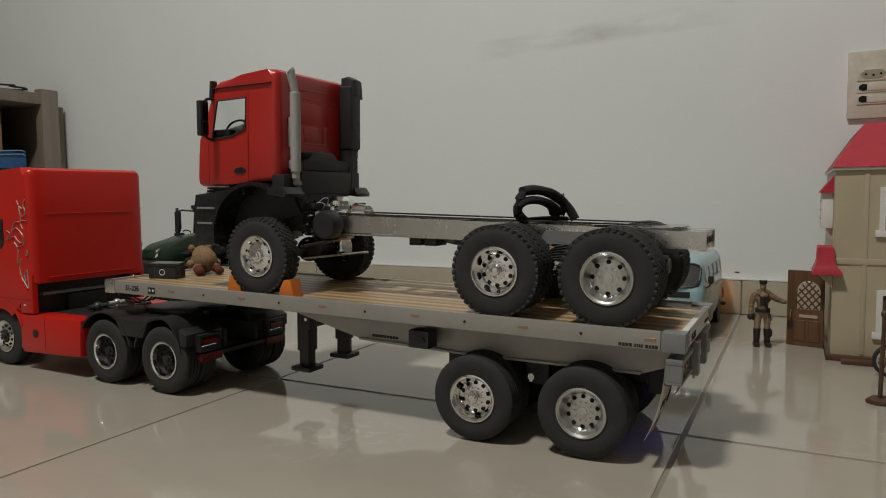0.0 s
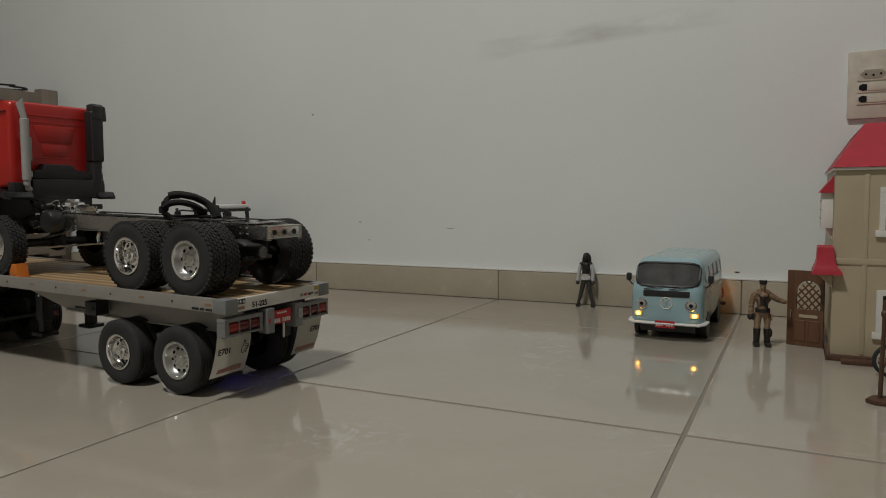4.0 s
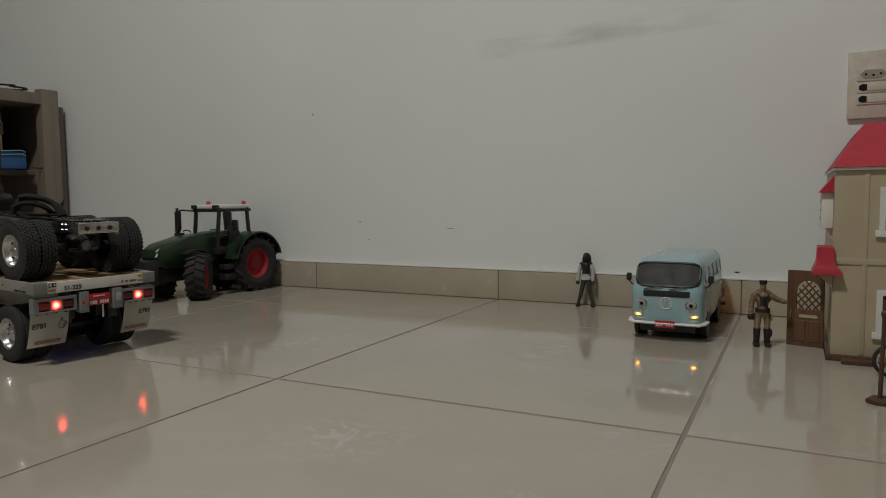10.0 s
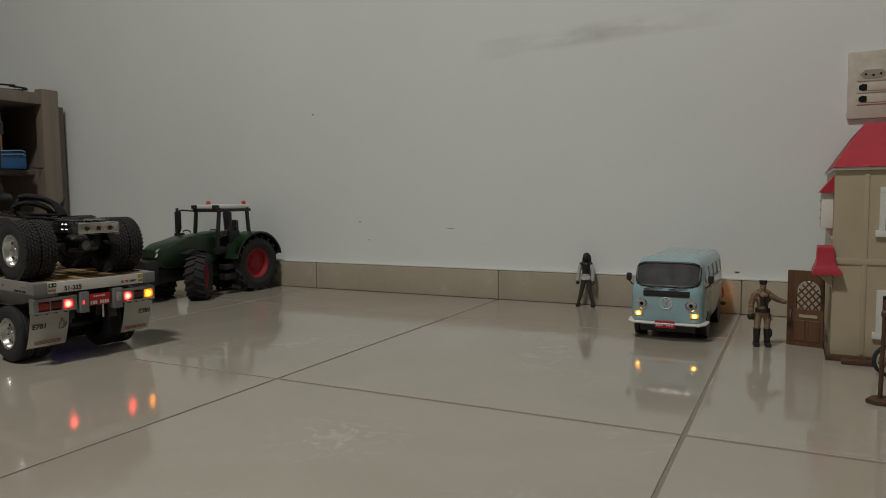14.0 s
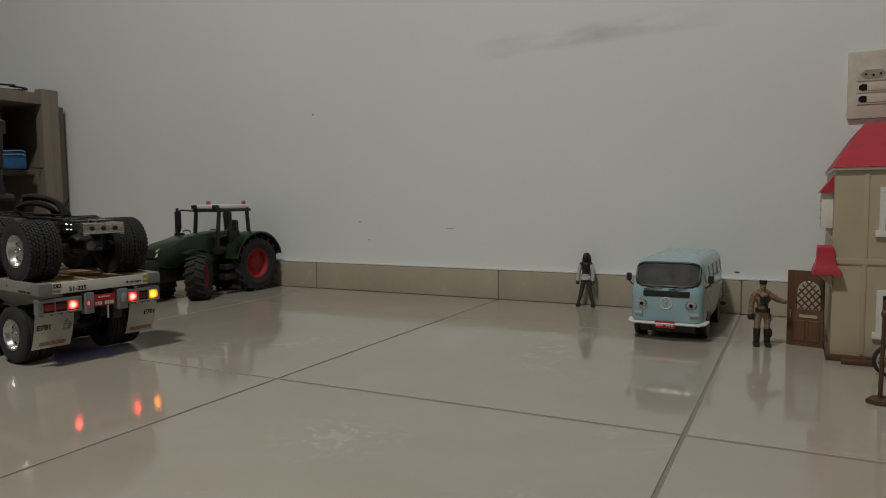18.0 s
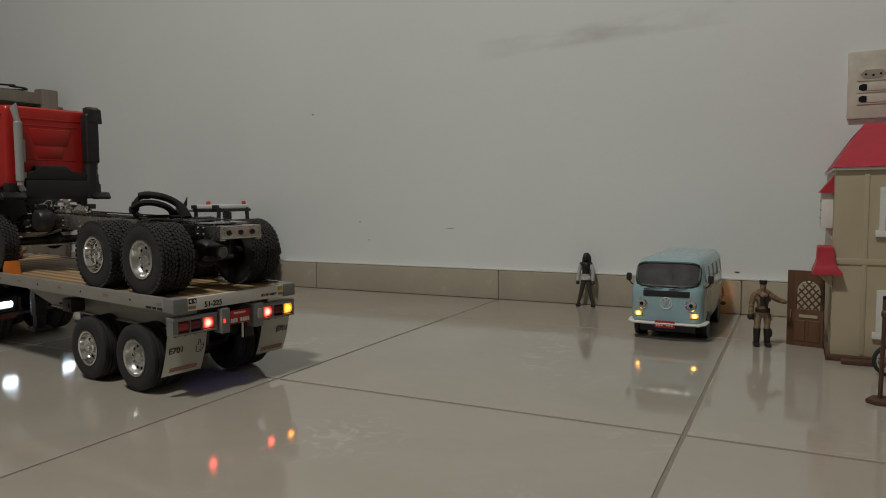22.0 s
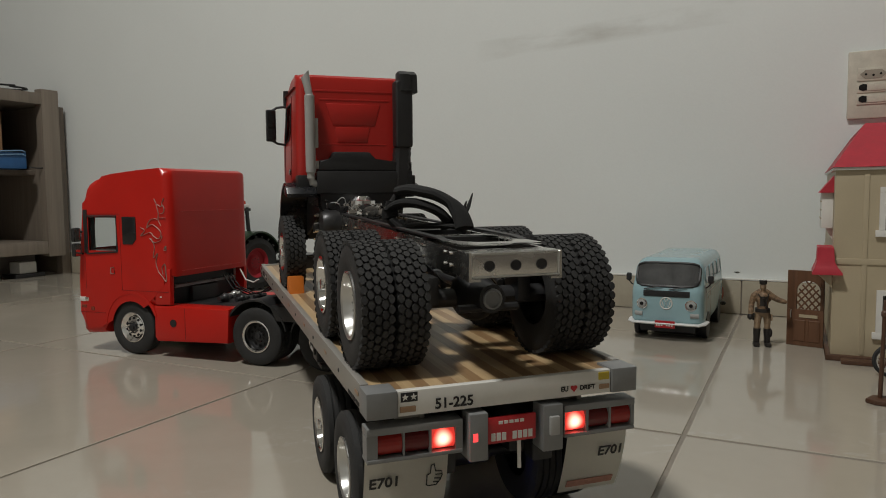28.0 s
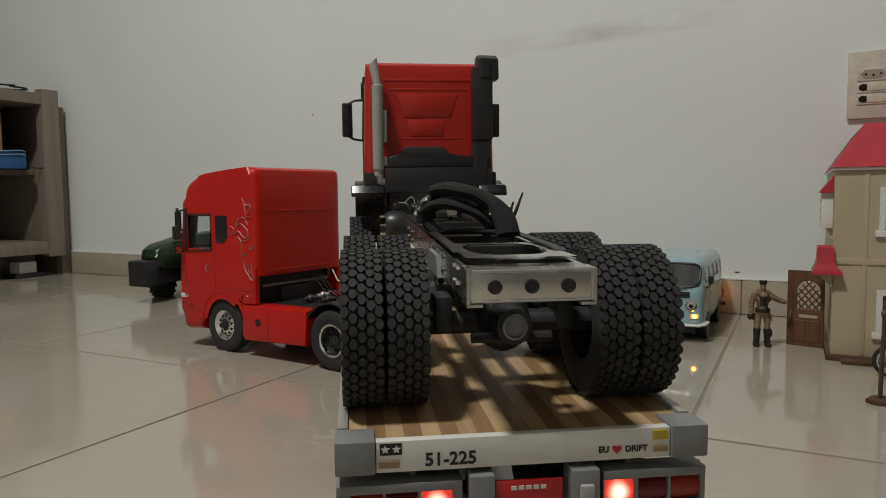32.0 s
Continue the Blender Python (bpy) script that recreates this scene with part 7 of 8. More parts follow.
def build_house():
    t = thing("doll_house", "cream plastic doll's house with a red tiled roof", "doll house")
    x0, x1, y0, y1, ze = 0.0430, 0.3600, 1.0900, 1.4200, 0.2640
    bm = B()
    box(bm, x0, x1, y0, y1, 0.004, ze, bev=0.001)
    for zc in (0.205, 0.068):
        for xw in (0.1230, 0.2100, 0.2900):
            cut(bm, 1, (xw - 0.022, y0 - 0.01, zc - 0.026), (xw + 0.022, y0 + 0.01, zc + 0.026))
    wall = part("wall", bm, CREAM, t, "cream moulded wall")
    for zc in (0.205, 0.068):
        for xw in (0.1230, 0.2100, 0.2900):
            bm = B()
            box(bm, xw - 0.032, xw + 0.032, y0 - 0.005, y0 + 0.003, zc - 0.035, zc - 0.026, bev=0.001)
            w = part("window", bm, WHITE, t, "white framed window")
            for nm, a, b, c, d in (("jamb", -0.028, -0.021, -0.0258, 0.0238), ("jamb", 0.021, 0.028, -0.0258, 0.0238), ("head", -0.028, 0.028, 0.024, 0.031), ("mullion", -0.0015, 0.0015, -0.0258, 0.0238), ("glazing_bar", -0.0208, 0.0208, -0.0015, 0.0015)):
                bm = B()
                dy = 0.001 if nm == "glazing_bar" else 0.0
                box(bm, xw + a, xw + b, y0 - 0.005 + dy, y0 + 0.003 - dy, zc + c, zc + d)
                part(nm, bm, WHITE, w)
            bm = B()
            box(bm, xw - 0.022, xw + 0.022, y0 + 0.004, y0 + 0.005, zc - 0.026, zc + 0.026)
            part("pane", bm, DARKPANE, w)
    for x in (0.0770, 0.1660, 0.2480):
        bm = B()
        box(bm, x, x + 0.0060, y0 - 0.0012, y0 + 0.001, 0.01, ze - 0.006, bev=0.0008, seg=2)
        part("pilaster", bm, CREAM, wall)
    bm = B()
    box(bm, x0 - 0.0012, x1 + 0.003, y0 - 0.0016, y1, 0.1320, 0.1400, bev=0.0008)
    part("storey_band", bm, CREAM, wall, "moulded band between the storeys")
    bm = B()
    box(bm, x0 - 0.0030, x1 + 0.003, y0 - 0.0050, y1, 0.2590, 0.2628, bev=0.001)
    part("cornice", bm, WHITE, wall, "thin pale strip under the eaves")
    bm = B()
    box(bm, x0 - 0.0060, x1 + 0.004, y0 - 0.0080, y1, 0.0, 0.0080, bev=0.002)
    part("plinth", bm, BROWN, t, "brown plinth")
    bm = B()
    box(bm, 0.055, 0.20, y0 - 0.0260, y0 - 0.0090, 0.0, 0.0060, bev=0.0015)
    part("step", bm, BROWN, t)
    # hipped roof of overlapping red courses
    n = 9
    roof = None
    for k in range(n):
        u, v = k / n, (k + 1) / n
        gx0, gx1 = x0 - 0.0020 + 0.0400 * u, x0 - 0.0020 + 0.0400 * v
        gy0, gy1 = y0 - 0.0050 + 0.0880 * u, y0 - 0.0050 + 0.0880 * v
        z0, z1 = ze + 0.0620 * u, ze + 0.0620 * v
        bm = B()
        lo = [(gx0 - 0.002, gy0 - 0.002, z0 - 0.001), (x1 + 0.004 - (gx0 - x0 + 0.002), gy0 - 0.002, z0 - 0.001), (x1 + 0.004 - (gx0 - x0 + 0.002), y1, z0 - 0.001), (gx0 - 0.002, y1, z0 - 0.001)]
        hi = [(gx1, gy1, z1 + 0.001), (x1 + 0.004 - (gx1 - x0 + 0.002), gy1, z1 + 0.001), (x1 + 0.004 - (gx1 - x0 + 0.002), y1, z1 + 0.001), (gx1, y1, z1 + 0.001)]
        a, b = [bm.verts.new(p) for p in lo], [bm.verts.new(p) for p in hi]
        bridge(bm, a, b)
        bm.faces.new(a[::-1]), bm.faces.new(b)
        if roof is None:
            roof = part("roof", bm, ROOFRED, t, "red roof of moulded courses")
        else:
            part("roof_course", bm, ROOFRED, roof)
    # bay window and canopy on the side wall
    bm = B()
    box(bm, 0.0280, x0, 1.1300, 1.1900, 0.1790, 0.2290, bev=0.0012)
    bay = part("bay_window", bm, WHITE, t, "white bay window with a red top")
    bm = B()
    prism(bm, [(0.0245, 0.2290), (x0, 0.2290), (x0, 0.2530)], 1.1240, 1.1960)
    part("bay_roof", bm, ROOFRED, bay, "small red bay roof")
    bm = B()
    prism(bm, [(0.0340, 0.1790), (x0, 0.1790), (x0, 0.1620)], 1.1380, 1.1820)
    part("bay_bracket", bm, WHITE, bay)
    for z in (0.1920, 0.2040, 0.2160):
        bm = B()
        box(bm, 0.0274, 0.0284, 1.1300, 1.1900, z, z + 0.0015)
        part("bar", bm, CREAM, bay)
    bm = B()
    # flared canopy: a narrow hood with a wide brim, in front of the wall's corner
    low = [bm.verts.new(p) for p in ((0.0180, 1.0760, 0.1180), (0.0545, 1.0760, 0.1180), (0.0545, 1.1400, 0.1180), (0.0180, 1.1400, 0.1180))]
    rings = [low]
    for a, b, z, d in ((0.0180, 0.0545, 0.1205, 0.0), (0.0212, 0.0490, 0.1280, 0.003), (0.0232, 0.0452, 0.1350, 0.005), (0.0238, 0.0435, 0.1550, 0.007)):
        rings.append([bm.verts.new(p) for p in ((a, 1.0760 + d, z), (b, 1.0760 + d, z), (b, 1.1400 - d, z), (a, 1.1400 - d, z))])
    for a, b in zip(rings, rings[1:]):
        bridge(bm, a, b)
    bm.faces.new(low[::-1]), bm.faces.new(rings[-1])
    part("canopy", bm, ROOFRED, t, "red flared canopy over the side entrance")
    bm = B()
    prism(bm, [(0.0250, 0.1178), (x0, 0.1178), (x0, 0.0980), (0.0380, 0.1050)], 1.0850, 1.1300, bev=0.001)
    part("canopy_bracket", bm, CREAM, t)


def build_door():
    t = thing("toy_door", "brown lattice toy door standing open beside the doll's house", "toy door", m=pose(-0.0125, 1.1690, 0, 0, 0, -14))
    w, h = 0.0500, 0.1140
    bm = B()
    box(bm, 0.0, w, 0, 0.0040, 0.001, 0.0560, bev=0.0006)
    box(bm, 0.0, 0.0130, 0, 0.0040, 0.0560, h, bev=0.0006)
    box(bm, w - 0.0050, w, 0, 0.0040, 0.0560, h, bev=0.0006)
    top = [(0.0130, h), (0.0130, 0.0760)] + [(0.0290 - 0.0160 * math.cos(math.pi * i / 12), 0.0840 + 0.0150 * math.sin(math.pi * i / 12)) for i in range(13)] + [(w - 0.0050, 0.0760), (w - 0.0050, h)]
    prism(bm, top, 0, 0.0040)
    leaf = part("door_leaf", bm, DOORWOOD, t, "brown moulded door leaf")
    for k in range(-4, 6):
        for d in (1, -1):
            c = 0.0290 + (k - 0.5) * 0.0098
            pts = []
            for i in range(61):
                x = 0.0125 + 0.0330 * i / 60
                z = 0.0770 + d * 1.15 * (x - c)
                if 0.0558 < z < 0.0995 - 0.020 * ((x - 0.0290) / 0.0165) ** 2:
                    pts.append((x, 0.0020, z))
            if len(pts) > 3:
                bm = B()
                cyl(bm, pts[0], pts[-1], 0.0013, seg=6)
                part("lattice_bar", bm, DOORWOOD, leaf)
    bm = B()
    box(bm, 0.0170, 0.0420, -0.0008, 0.0010, 0.0440, 0.0485)
    part("letter_slot", bm, CREAM, leaf, "pale letter slot")
    bm = B()
    for xa, xb in ((0.0100, 0.0260), (0.0300, 0.0460)):
        box(bm, xa, xb, -0.0010, 0.0005, 0.0080, 0.0400, bev=0.0008, seg=1)
    part("panel", bm, DOORWOOD, leaf)
    bm = B()
    tube(bm, [(0.0060, -0.0004, 0.0540), (0.0060, -0.0030, 0.0530), (0.0060, -0.0030, 0.0440), (0.0060, -0.0004, 0.0430)], 0.0009, seg=6)
    part("door_handle", bm, SATIN, leaf)


# ---- socket plate, post and wheel at the edge ----
def build_small():
    t = thing("wall_socket", "cream wall plate with a socket and two switches", "socket")
    y = YW
    bm = B()
    box(bm, 0.0700, 0.1480, y - 0.0090, y, 0.3560, 0.4720, bev=0.003)
    plate = part("plate", bm, mat("ivory_plastic", (0.60, 0.57, 0.48), 0.4), t)
    ivory = bpy.data.materials["ivory_plastic"]
    for z0, z1, kind in ((0.4200, 0.4420, "socket"), (0.4000, 0.4180, "switch"), (0.3800, 0.3980, "switch")):
        bm = B()
        box(bm, 0.0840, 0.1320, y - 0.0110, y - 0.0080, z0, z1, bev=0.0008)
        mod = part("module", bm, ivory, plate)
        if kind == "socket":
            # Raised plate in a darker ivory: the recess's shade is in its colour.
            bm = B()
            prism(bm, [(0.0880, 0.4310), (0.0960, 0.4385), (0.1200, 0.4385), (0.1280, 0.4310), (0.1200, 0.4235), (0.0960, 0.4235)], y - 0.0118, y - 0.0105)
            part("socket_recess", bm, mat("shaded_ivory", (0.34, 0.31, 0.25), 0.5), mod)
            for x, z in ((0.0970, 0.4310), (0.1080, 0.4290), (0.1190, 0.4310)):
                # Raised dark dot, painted as the shade inside a pin hole.
                bm = B()
                cyl(bm, (x, y - 0.0124, z), (x, y - 0.0115, z), 0.0020, seg=10)
                part("pin_hole", bm, NEARBLACK, mod)
        else:
            zc = (z0 + z1) / 2
            # Raised dark plate, painted as an opening in shade.
            bm = B()
            prism(bm, [(0.0870, zc - 0.003), (0.0925, zc - 0.006), (0.0990, zc - 0.005), (0.0990, zc + 0.005), (0.0925, zc + 0.006), (0.0870, zc + 0.003)], y - 0.0120, y - 0.0105)
            part("jack_hole", bm, NEARBLACK, mod)
            bm = B()
            box(bm, 0.1000, 0.1290, y - 0.0122, y - 0.0105, z0 + 0.003, z1 - 0.003, bev=0.0005)
            part("rocker", bm, ivory, mod)
    # post on a flat foot
    t = thing("toy_post", "dark brown toy post on a heavy flat foot", "toy post", m=pose(0.0880, 0.8850, 0))
    bm = B()
    prism(bm, [(-0.0180, -0.006), (-0.0100, -0.0140), (0.0140, -0.0160), (0.0200, 0.0), (0.0120, 0.0140), (-0.0100, 0.0120)], 0.0, 0.0055, axis="z", bev=0.0015)
    part("foot", bm, BROWN, t)
    bm = B()
    cyl(bm, (-0.0040, 0, 0.005), (-0.0020, 0, 0.1130), 0.0024, 0.0020, seg=12)
    lathe(bm, [(0.094, 0.0020), (0.096, 0.0036), (0.100, 0.0036), (0.102, 0.0020)], (-0.0022, 0, 0), (0, 0, 1), seg=12)
    part("post", bm, BROWN, t, "thin dark post")
    t = thing("toy_cycle", "toy cycle with black tyre and silver rim", "toy cycle", m=pose(0.1060, 1.0150, 0.0, 0, 0, 8))
    for x in (0.0, 0.060):
        bm = B()
        lathe(bm, [(-0.0030, 0.0160), (-0.0030, 0.0190), (0.0, 0.0205), (0.0030, 0.0190), (0.0030, 0.0160), (-0.0030, 0.0160)], (x, 0, 0.0205), (0, 1, 0), seg=28)
        wh = part("tyre", bm, RUBBER, t)
        bm = B()
        lathe(bm, [(-0.0020, 0.0140), (-0.0020, 0.0165), (0.0020, 0.0165), (0.0020, 0.0140), (-0.0020, 0.0140)], (x, 0, 0.0205), (0, 1, 0), seg=24)
        for i in range(6):
            a = math.pi * i / 3
            cyl(bm, (x, 0, 0.0205), (x + 0.015 * math.cos(a), 0, 0.0205 + 0.015 * math.sin(a)), 0.0006, seg=5)
        part("rim", bm, CHROME, wh)
    bm = B()
    tube(bm, [(0.0, 0, 0.0205), (0.012, 0, 0.050), (0.050, 0, 0.046), (0.060, 0, 0.0205), (0.030, 0, 0.022), (0.012, 0, 0.046)], 0.0020, seg=6)
    part("frame", bm, BLACK, t)
    bm = B()
    ball(bm, (0.030, 0, 0.030), 0.0090)
    part("engine", bm, CHROME, t)


# ---- shelf unit by the left wall, with what lies in it ----
SHELFWOOD = wood_material("grey_brown_laminate", (0.245, 0.205, 0.165), (0.190, 0.156, 0.124), by_object=0.04, along="Z", gloss=0.5)


def build_shelf():
    t = thing("shelf_unit", "grey-brown laminate shelf unit standing against the wall", "shelf unit")
    xf, xb, ya, yb, zt = -2.0000, -2.3580, 0.55, 1.3880, 0.5430

    def board(nm, dims, label=""):
        bm = B()
        box(bm, *dims, bev=0.0015)
        return part(nm, bm, SHELFWOOD, t, label)

    board("top", (xb, xf - 0.0304, ya + 0.0182, yb - 0.0182, zt - 0.0330, zt - 0.0005), "thick laminate top")
    board("top_edge", (xf - 0.0302, xf, ya + 0.0532, yb - 0.0532, zt - 0.0330, zt))
    board("stile", (xf - 0.0300, xf + 0.0010, yb - 0.0530, yb, 0.0600, zt + 0.0125), "upright corner post standing a little above the top")
    board("stile", (xf - 0.0300, xf + 0.0010, ya, ya + 0.0530, 0.0600, zt + 0.0125))
    board("side_panel", (xb, xf - 0.0302, yb - 0.0180, yb, 0.0600, zt))
    board("side_panel", (xb, xf - 0.0302, ya, ya + 0.0180, 0.0600, zt))
    board("bottom", (xb, xf - 0.001, ya + 0.0532, yb - 0.0532, 0.0690, 0.1060), "thick bottom board")
    bm = B()
    box(bm, xb + 0.01, xf - 0.1200, ya + 0.02, yb - 0.02, 0.0, 0.0685, bev=0.001)
    part("plinth", bm, PLAINDARK, t, "dark set-back plinth")
    board("shelf", (xb, xf - 0.1000, ya + 0.0182, yb - 0.0182, 0.3050, 0.3200), "middle shelf")
    board("back", (xb - 0.0015, xb + 0.0040, ya + 0.018, yb - 0.018, 0.1045, zt - 0.0405))
    bm = B()
    box(bm, xf - 0.06, xf - 0.03, yb + 0.008, YW - 0.012, 0.0, 0.5120, bev=0.001)
    tagged(part("spare_board", bm, SHELFWOOD), "grey-brown board standing between shelf unit and wall", "board")
    box_mat = mat("brown_cardboard", (0.30, 0.165, 0.085), rough=0.8, var=0.12)
    bm = B()
    box(bm, -2.20, -2.0450, 1.00, 1.2420, 0.3690, 0.4900, bev=0.002)
    ob = tagged(part("cardboard_box", bm, box_mat), "plain brown cardboard box on the shelf", "box")
    t2 = thing("blue_case", "blue plastic case lying on the shelf", "case")
    blue = mat("blue_plastic", (0.022, 0.105, 0.28), rough=0.35, var=0.1)
    bm = B()
    box(bm, -2.1800, -2.0360, 1.1500, 1.3050, 0.3205, 0.3680, bev=0.004)
    part("body", bm, blue, t2)
    bm = B()
    tube(bm, [(-2.0340, 1.1700, 0.3660), (-2.0320, 1.29, 0.3740), (-2.0340, 1.3000, 0.3690)], 0.0022, seg=6)
    tube(bm, [(-2.0340, 1.1700, 0.3560), (-2.0320, 1.29, 0.3630), (-2.0340, 1.3000, 0.3590)], 0.0022, seg=6)
    part("strap", bm, mat("pale_blue_strap", (0.20, 0.36, 0.55), 0.5), t2, "pale blue strap")
    bm = B()
    tube(bm, [(-2.02, 1.30, 0.3250), (-2.012, 1.325, 0.3230), (-2.010, 1.338, 0.3240)], 0.0022, seg=6)
    tagged(part("pen", bm, BLACK), "thin black pen on the shelf edge", "pen")
    bm = B()
    pts = []
    for i in range(26):
        a = i / 25 * 4 * math.pi
        pts.append((-2.10 + 0.035 * math.cos(a) + 0.001 * i, 1.285 + 0.070 * math.sin(a), zt + 0.0045 + 0.0085 * (1 + math.sin(a * 0.5 + 1)) * 0.9))
    tube(bm, pts, 0.0030, seg=6)
    tagged(part("cable", bm, BLACK), "loose black cable coiled on top of the shelf", "cable")
    t3 = thing("adapter", "white power adapter on a dark base", "adapter")
    bm = B()
    box(bm, -2.09, -2.04, 1.268, 1.320, 0.012, 0.046, bev=0.003)
    part("body", bm, WHITE, t3)
    bm = B()
    box(bm, -2.10, -2.03, 1.250, 1.340, 0.0, 0.0115, bev=0.002)
    part("base", bm, BLACK, t3)


build_bus()
build_farm_tractor()
build_soldier()
build_woman()
build_house()
build_door()
build_small()
build_shelf()


# ---- motion ----
RIG = [(0, -0.0793, 0.6708, 179.38), (0.5, -0.1994, 0.6693, 179.06), (1, -0.3139, 0.6654, 178.84), (1.5, -0.4251, 0.6716, 178.45), (2, -0.5004, 0.6635, 178.06), (2.5, -0.5418, 0.6641, 177.96),
       (3, -0.5590, 0.6641, 177.96), (3.5, -0.5585, 0.6638, 177.96), (5, -0.5585, 0.6640, 177.95), (5.5, -0.6123, 0.6645, 177.80), (6, -0.6907, 0.6671, 177.37), (6.5, -0.7564, 0.6668, 176.22),
       (7, -0.8009, 0.6671, 175.56), (7.5, -0.8365, 0.6674, 174.43), (8, -0.8845, 0.6709, 173.40), (8.5, -0.9021, 0.6721, 173.04), (9, -0.9034, 0.6740, 173.10), (14.5, -0.9024, 0.6734, 173.10),
       (16.5, -0.8884, 0.6708, 173.30), (18, -0.8884, 0.6708, 173.30), (18.5, -0.8847, 0.6704, 173.37), (19, -0.8575, 0.6673, 173.90), (19.5, -0.8217, 0.6675, 174.38), (20, -0.7801, 0.6642, 174.36),
       (20.5, -0.7325, 0.6589, 173.73), (21, -0.6888, 0.6533, 173.71), (21.5, -0.6490, 0.6502, 173.33), (22, -0.6069, 0.6430, 172.06), (22.5, -0.5711, 0.6353, 170.94), (23, -0.5381, 0.6285, 169.33),
       (23.5, -0.4850, 0.6123, 166.56), (24, -0.4311, 0.5936, 163.69), (24.5, -0.3888, 0.5771, 161.66), (25, -0.3451, 0.5589, 159.53), (25.5, -0.3003, 0.5344, 156.57), (26.5, -0.2270, 0.4760, 148.10),
       (27.5, -0.1688, 0.4154, 138.63), (28, -0.1568, 0.3977, 136.20), (28.5, -0.1509, 0.3877, 134.70), (29, -0.1494, 0.3855, 134.09), (30, -0.1485, 0.3837, 134.19), (30.5, -0.1407, 0.3701, 131.77),
       (31, -0.1281, 0.3448, 128.75), (31.5, -0.1187, 0.3236, 126.04), (32, -0.1134, 0.3095, 123.92)]
TOWING = [(0, 177.7, 0.6329, 0.0163), (3.5, 177.4, 0.6329, 0.0163), (6, 172.5, 0.6329, 0.0144), (9, 167.0, 0.6329, 0.0140), (18, 170.0, 0.6330, 0.0128), (21, 182.5, 0.6330, 0.0123), (23, 189.2, 0.6320, 0.0120), (24, 186.0, 0.6342, 0.0086), (24.5, 181.9, 0.6330, 0.0086), (25, 181.8, 0.6310, 0.0086),
          (25.5, 185.2, 0.6320, 0.0081), (27.5, 185.6, 0.6210, 0.0116), (28, 185.2, 0.6180, 0.0130), (29, 184.8, 0.6201, 0.0109), (30, 184.6, 0.6226, 0.0100), (30.5, 181.9, 0.6247, 0.0123), (31, 178.2, 0.6278, 0.0152), (31.5, 175.0, 0.6309, 0.0177), (32, 171.9, 0.6316, 0.0192)]
PITCH = pose(0.136, 0, 0.0413) @ pose(0, 0, 0, 0, -1.0, 0) @ pose(-0.136, 0, -0.0413)   # the coupling holds the deck's nose a little high


def along(rows, t, k):
    """A smooth value between rows, with the slope of the neighbours and no overshoot."""
    i = max(j for j in range(len(rows)) if rows[j][0] <= t + 1e-6)
    if i == len(rows) - 1:
        return rows[-1][k]
    a, b = rows[i], rows[i + 1]
    u, d = (t - a[0]) / (b[0] - a[0]), b[0] - a[0]

    def slope(j):
        if j <= 0 or j >= len(rows) - 1:
            return 0.0
        p = (rows[j][k] - rows[j - 1][k]) / (rows[j][0] - rows[j - 1][0])
        q = (rows[j + 1][k] - rows[j][k]) / (rows[j + 1][0] - rows[j][0])
        return 0.0 if p * q <= 0 else 2 * p * q / (p + q)

    s0, s1 = slope(i) * d, slope(i + 1) * d
    return (2 * u ** 3 - 3 * u ** 2 + 1) * a[k] + (u ** 3 - 2 * u ** 2 + u) * s0 + (3 * u ** 2 - 2 * u ** 3) * b[k] + (u ** 3 - u ** 2) * s1


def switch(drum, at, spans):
    """Imitate a lamp going on and off: turn its made-up drum half round at the start and the end of each span of light.
    """
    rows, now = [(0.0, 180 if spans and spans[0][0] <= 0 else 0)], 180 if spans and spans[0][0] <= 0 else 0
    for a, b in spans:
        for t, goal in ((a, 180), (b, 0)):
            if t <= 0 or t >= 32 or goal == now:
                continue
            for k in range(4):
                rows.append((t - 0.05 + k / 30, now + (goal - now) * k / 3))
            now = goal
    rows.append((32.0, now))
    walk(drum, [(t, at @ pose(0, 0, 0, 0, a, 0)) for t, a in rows])


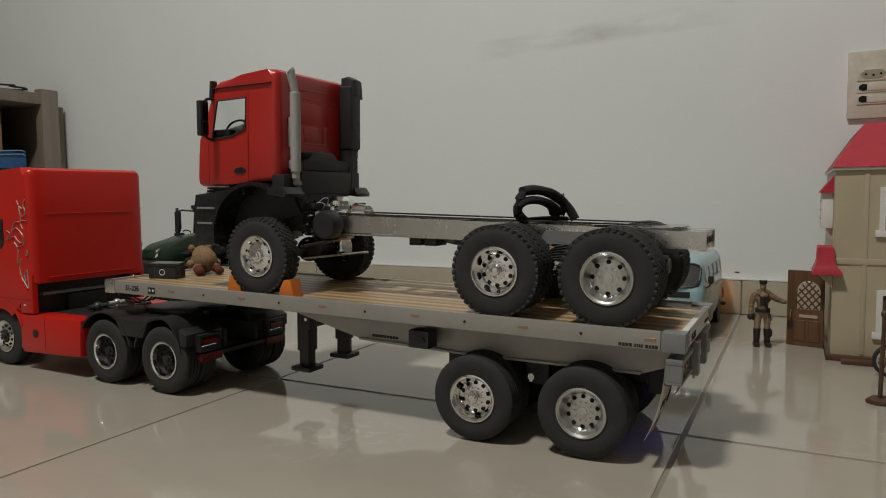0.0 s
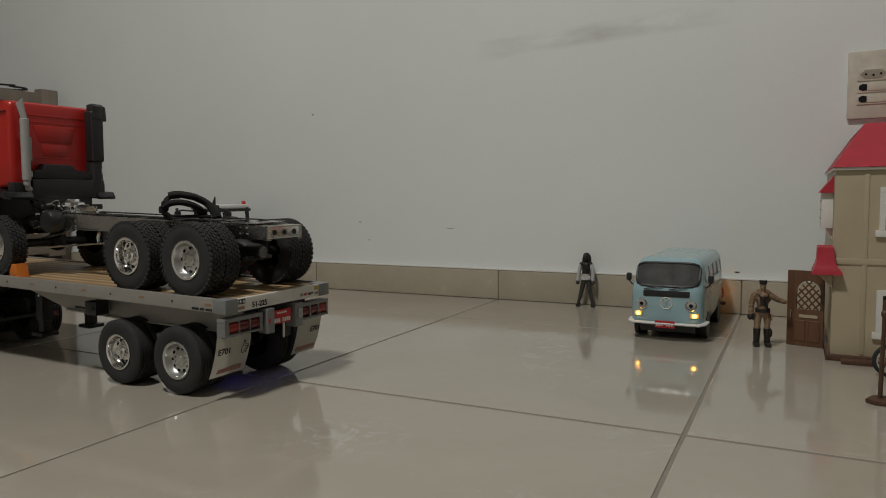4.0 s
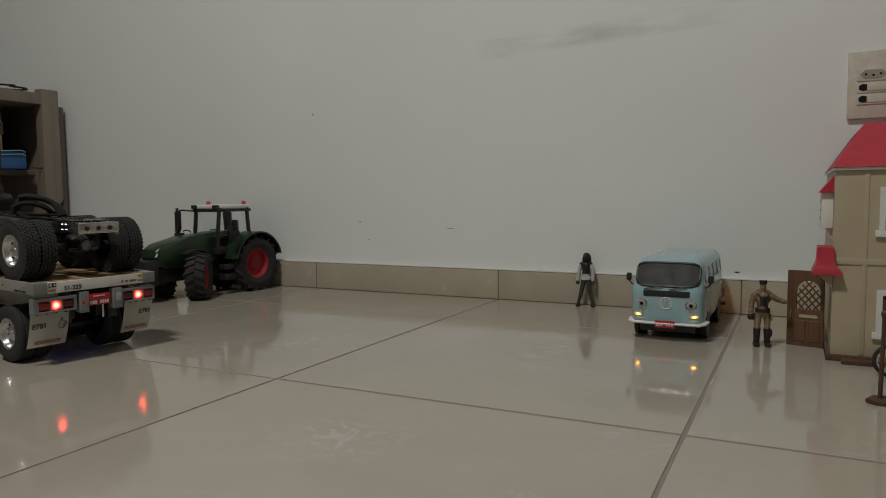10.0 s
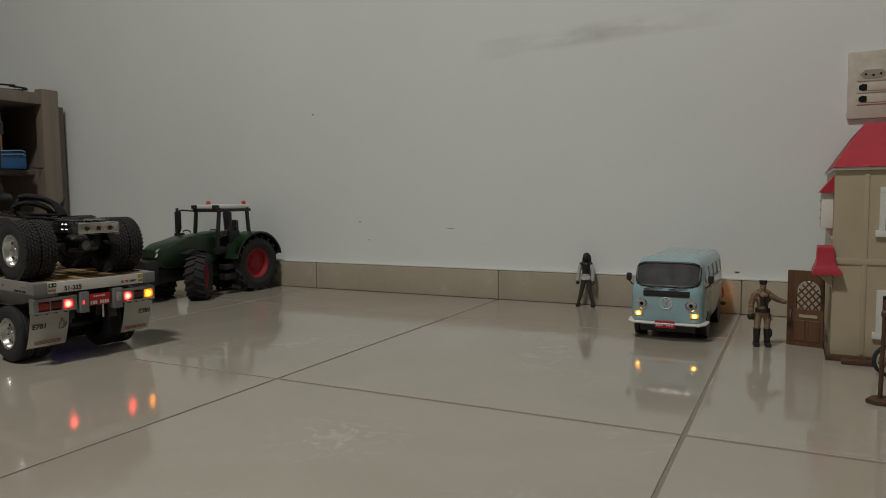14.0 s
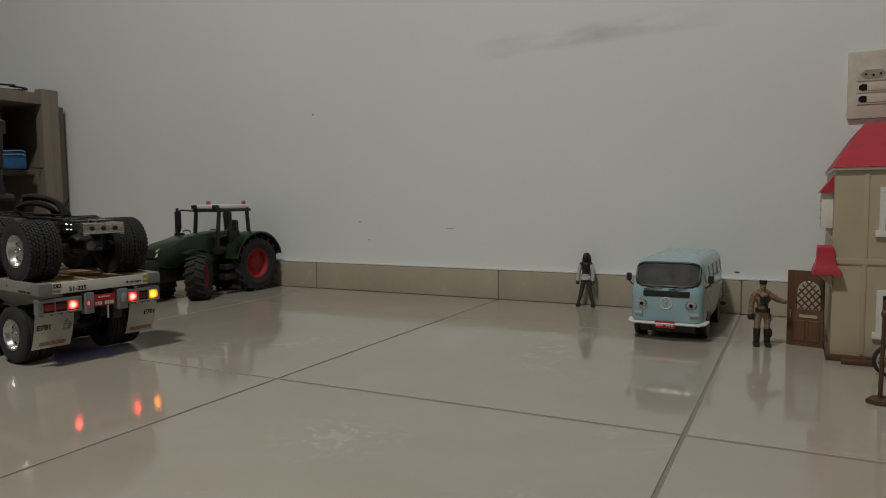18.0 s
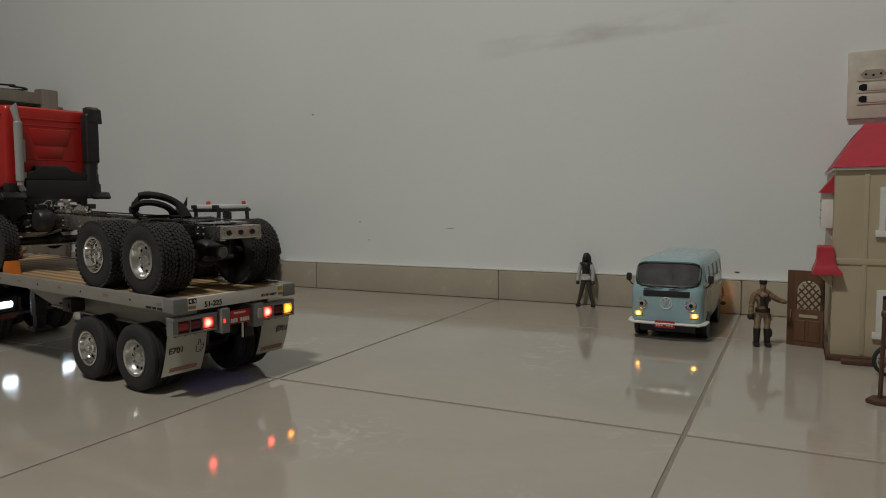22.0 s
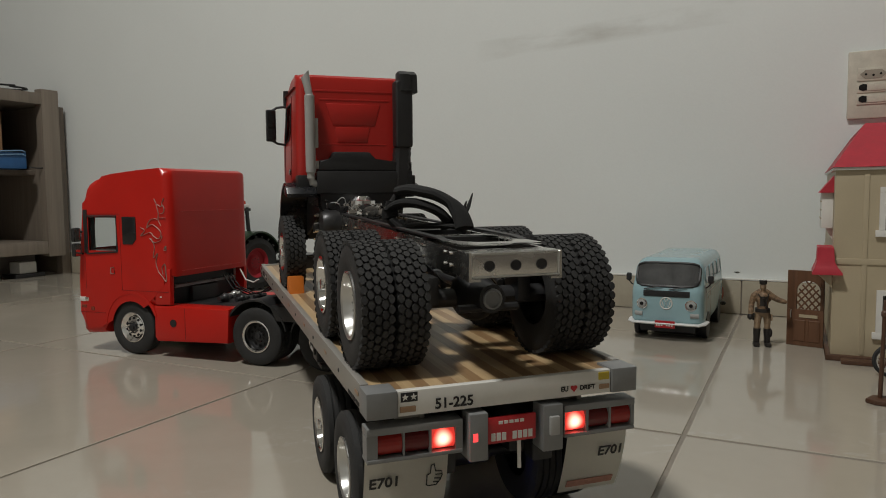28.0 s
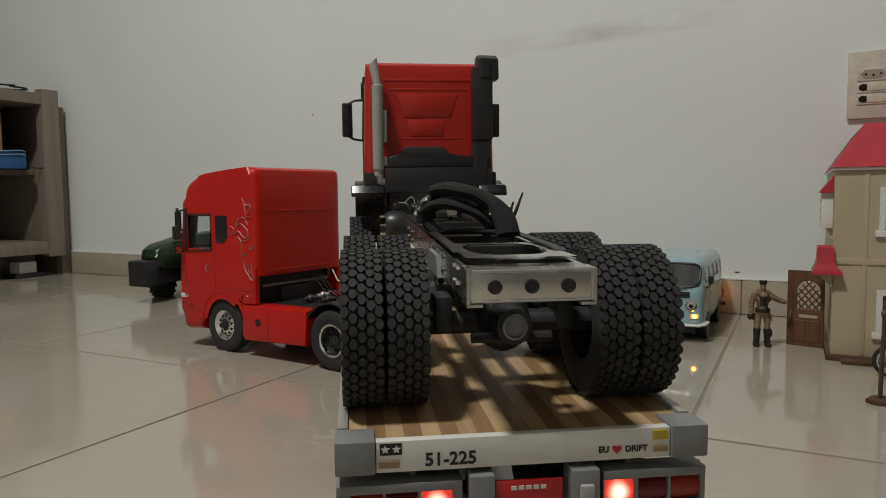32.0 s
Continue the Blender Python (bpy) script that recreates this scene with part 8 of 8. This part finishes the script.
def motions():
    steps = [i * 0.2 for i in range(161)]
    rig = {}
    way, last = 0.0, None
    rolled = []
    for t in steps:
        x, y, a = along(RIG, t, 1), along(RIG, t, 2), along(RIG, t, 3)
        rig[t] = pose(x, y, 0, 0, 0, a) @ PITCH
        p = Vector((x, y))
        if last is not None:
            way += (p - last).dot(Vector((math.cos(radians(a)), math.sin(radians(a)))))
        last = p
        rolled.append(way)
    walk(TRAILER, [(t, rig[t]) for t in steps])
    for ob, m in LOAD:
        walk(ob, [(t, rig[t] @ m) for t in steps])
    tow = []
    for t in steps:
        h = along(TOWING, t, 1)
        p = rig[t] @ Vector((along(TOWING, t, 2), along(TOWING, t, 3), 0))
        tow.append(pose(p.x, p.y, 0, 0, 0, h))
    walk(TRACTOR_UNIT, list(zip(steps, tow)))
    turned, last, way = [], None, 0.0
    for m in tow:
        if last is not None:
            way += (m.translation - last).dot(m.to_3x3() @ Vector((1, 0, 0)))
        last = m.translation.copy()
        turned.append(way)
    for wheels, run in ((TR_WHEELS, rolled), (TU_WHEELS, turned)):
        for w, at, s, r in wheels:
            rows = []
            for i, t in enumerate(steps):
                rows.append((t, at @ pose(0, 0, 0, 0, math.degrees(run[i] / r), 0) @ pose(0, 0, 0, 0, 0, 0 if s > 0 else 180)))
                if i < len(steps) - 1:
                    mid = (run[i] + run[i + 1]) / 2
                    rows.append((t + 0.1, at @ pose(0, 0, 0, 0, math.degrees(mid / r), 0) @ pose(0, 0, 0, 0, 0, 0 if s > 0 else 180)))
            walk(w, rows)
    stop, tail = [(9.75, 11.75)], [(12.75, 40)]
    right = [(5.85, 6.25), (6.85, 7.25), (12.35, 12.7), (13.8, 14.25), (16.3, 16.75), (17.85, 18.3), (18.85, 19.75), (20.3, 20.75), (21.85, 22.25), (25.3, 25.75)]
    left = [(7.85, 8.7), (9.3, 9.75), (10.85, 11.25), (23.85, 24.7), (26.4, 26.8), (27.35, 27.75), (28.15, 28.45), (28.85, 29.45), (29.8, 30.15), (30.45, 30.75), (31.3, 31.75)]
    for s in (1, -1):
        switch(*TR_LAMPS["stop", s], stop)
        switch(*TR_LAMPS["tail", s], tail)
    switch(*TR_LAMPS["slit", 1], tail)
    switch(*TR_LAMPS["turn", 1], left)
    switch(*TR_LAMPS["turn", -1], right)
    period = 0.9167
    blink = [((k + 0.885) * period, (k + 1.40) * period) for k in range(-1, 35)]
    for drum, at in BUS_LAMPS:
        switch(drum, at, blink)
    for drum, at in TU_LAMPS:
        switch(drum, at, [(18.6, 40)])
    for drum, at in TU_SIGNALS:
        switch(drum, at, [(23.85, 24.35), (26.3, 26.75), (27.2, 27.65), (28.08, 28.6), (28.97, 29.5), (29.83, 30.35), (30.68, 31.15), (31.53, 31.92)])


motions()
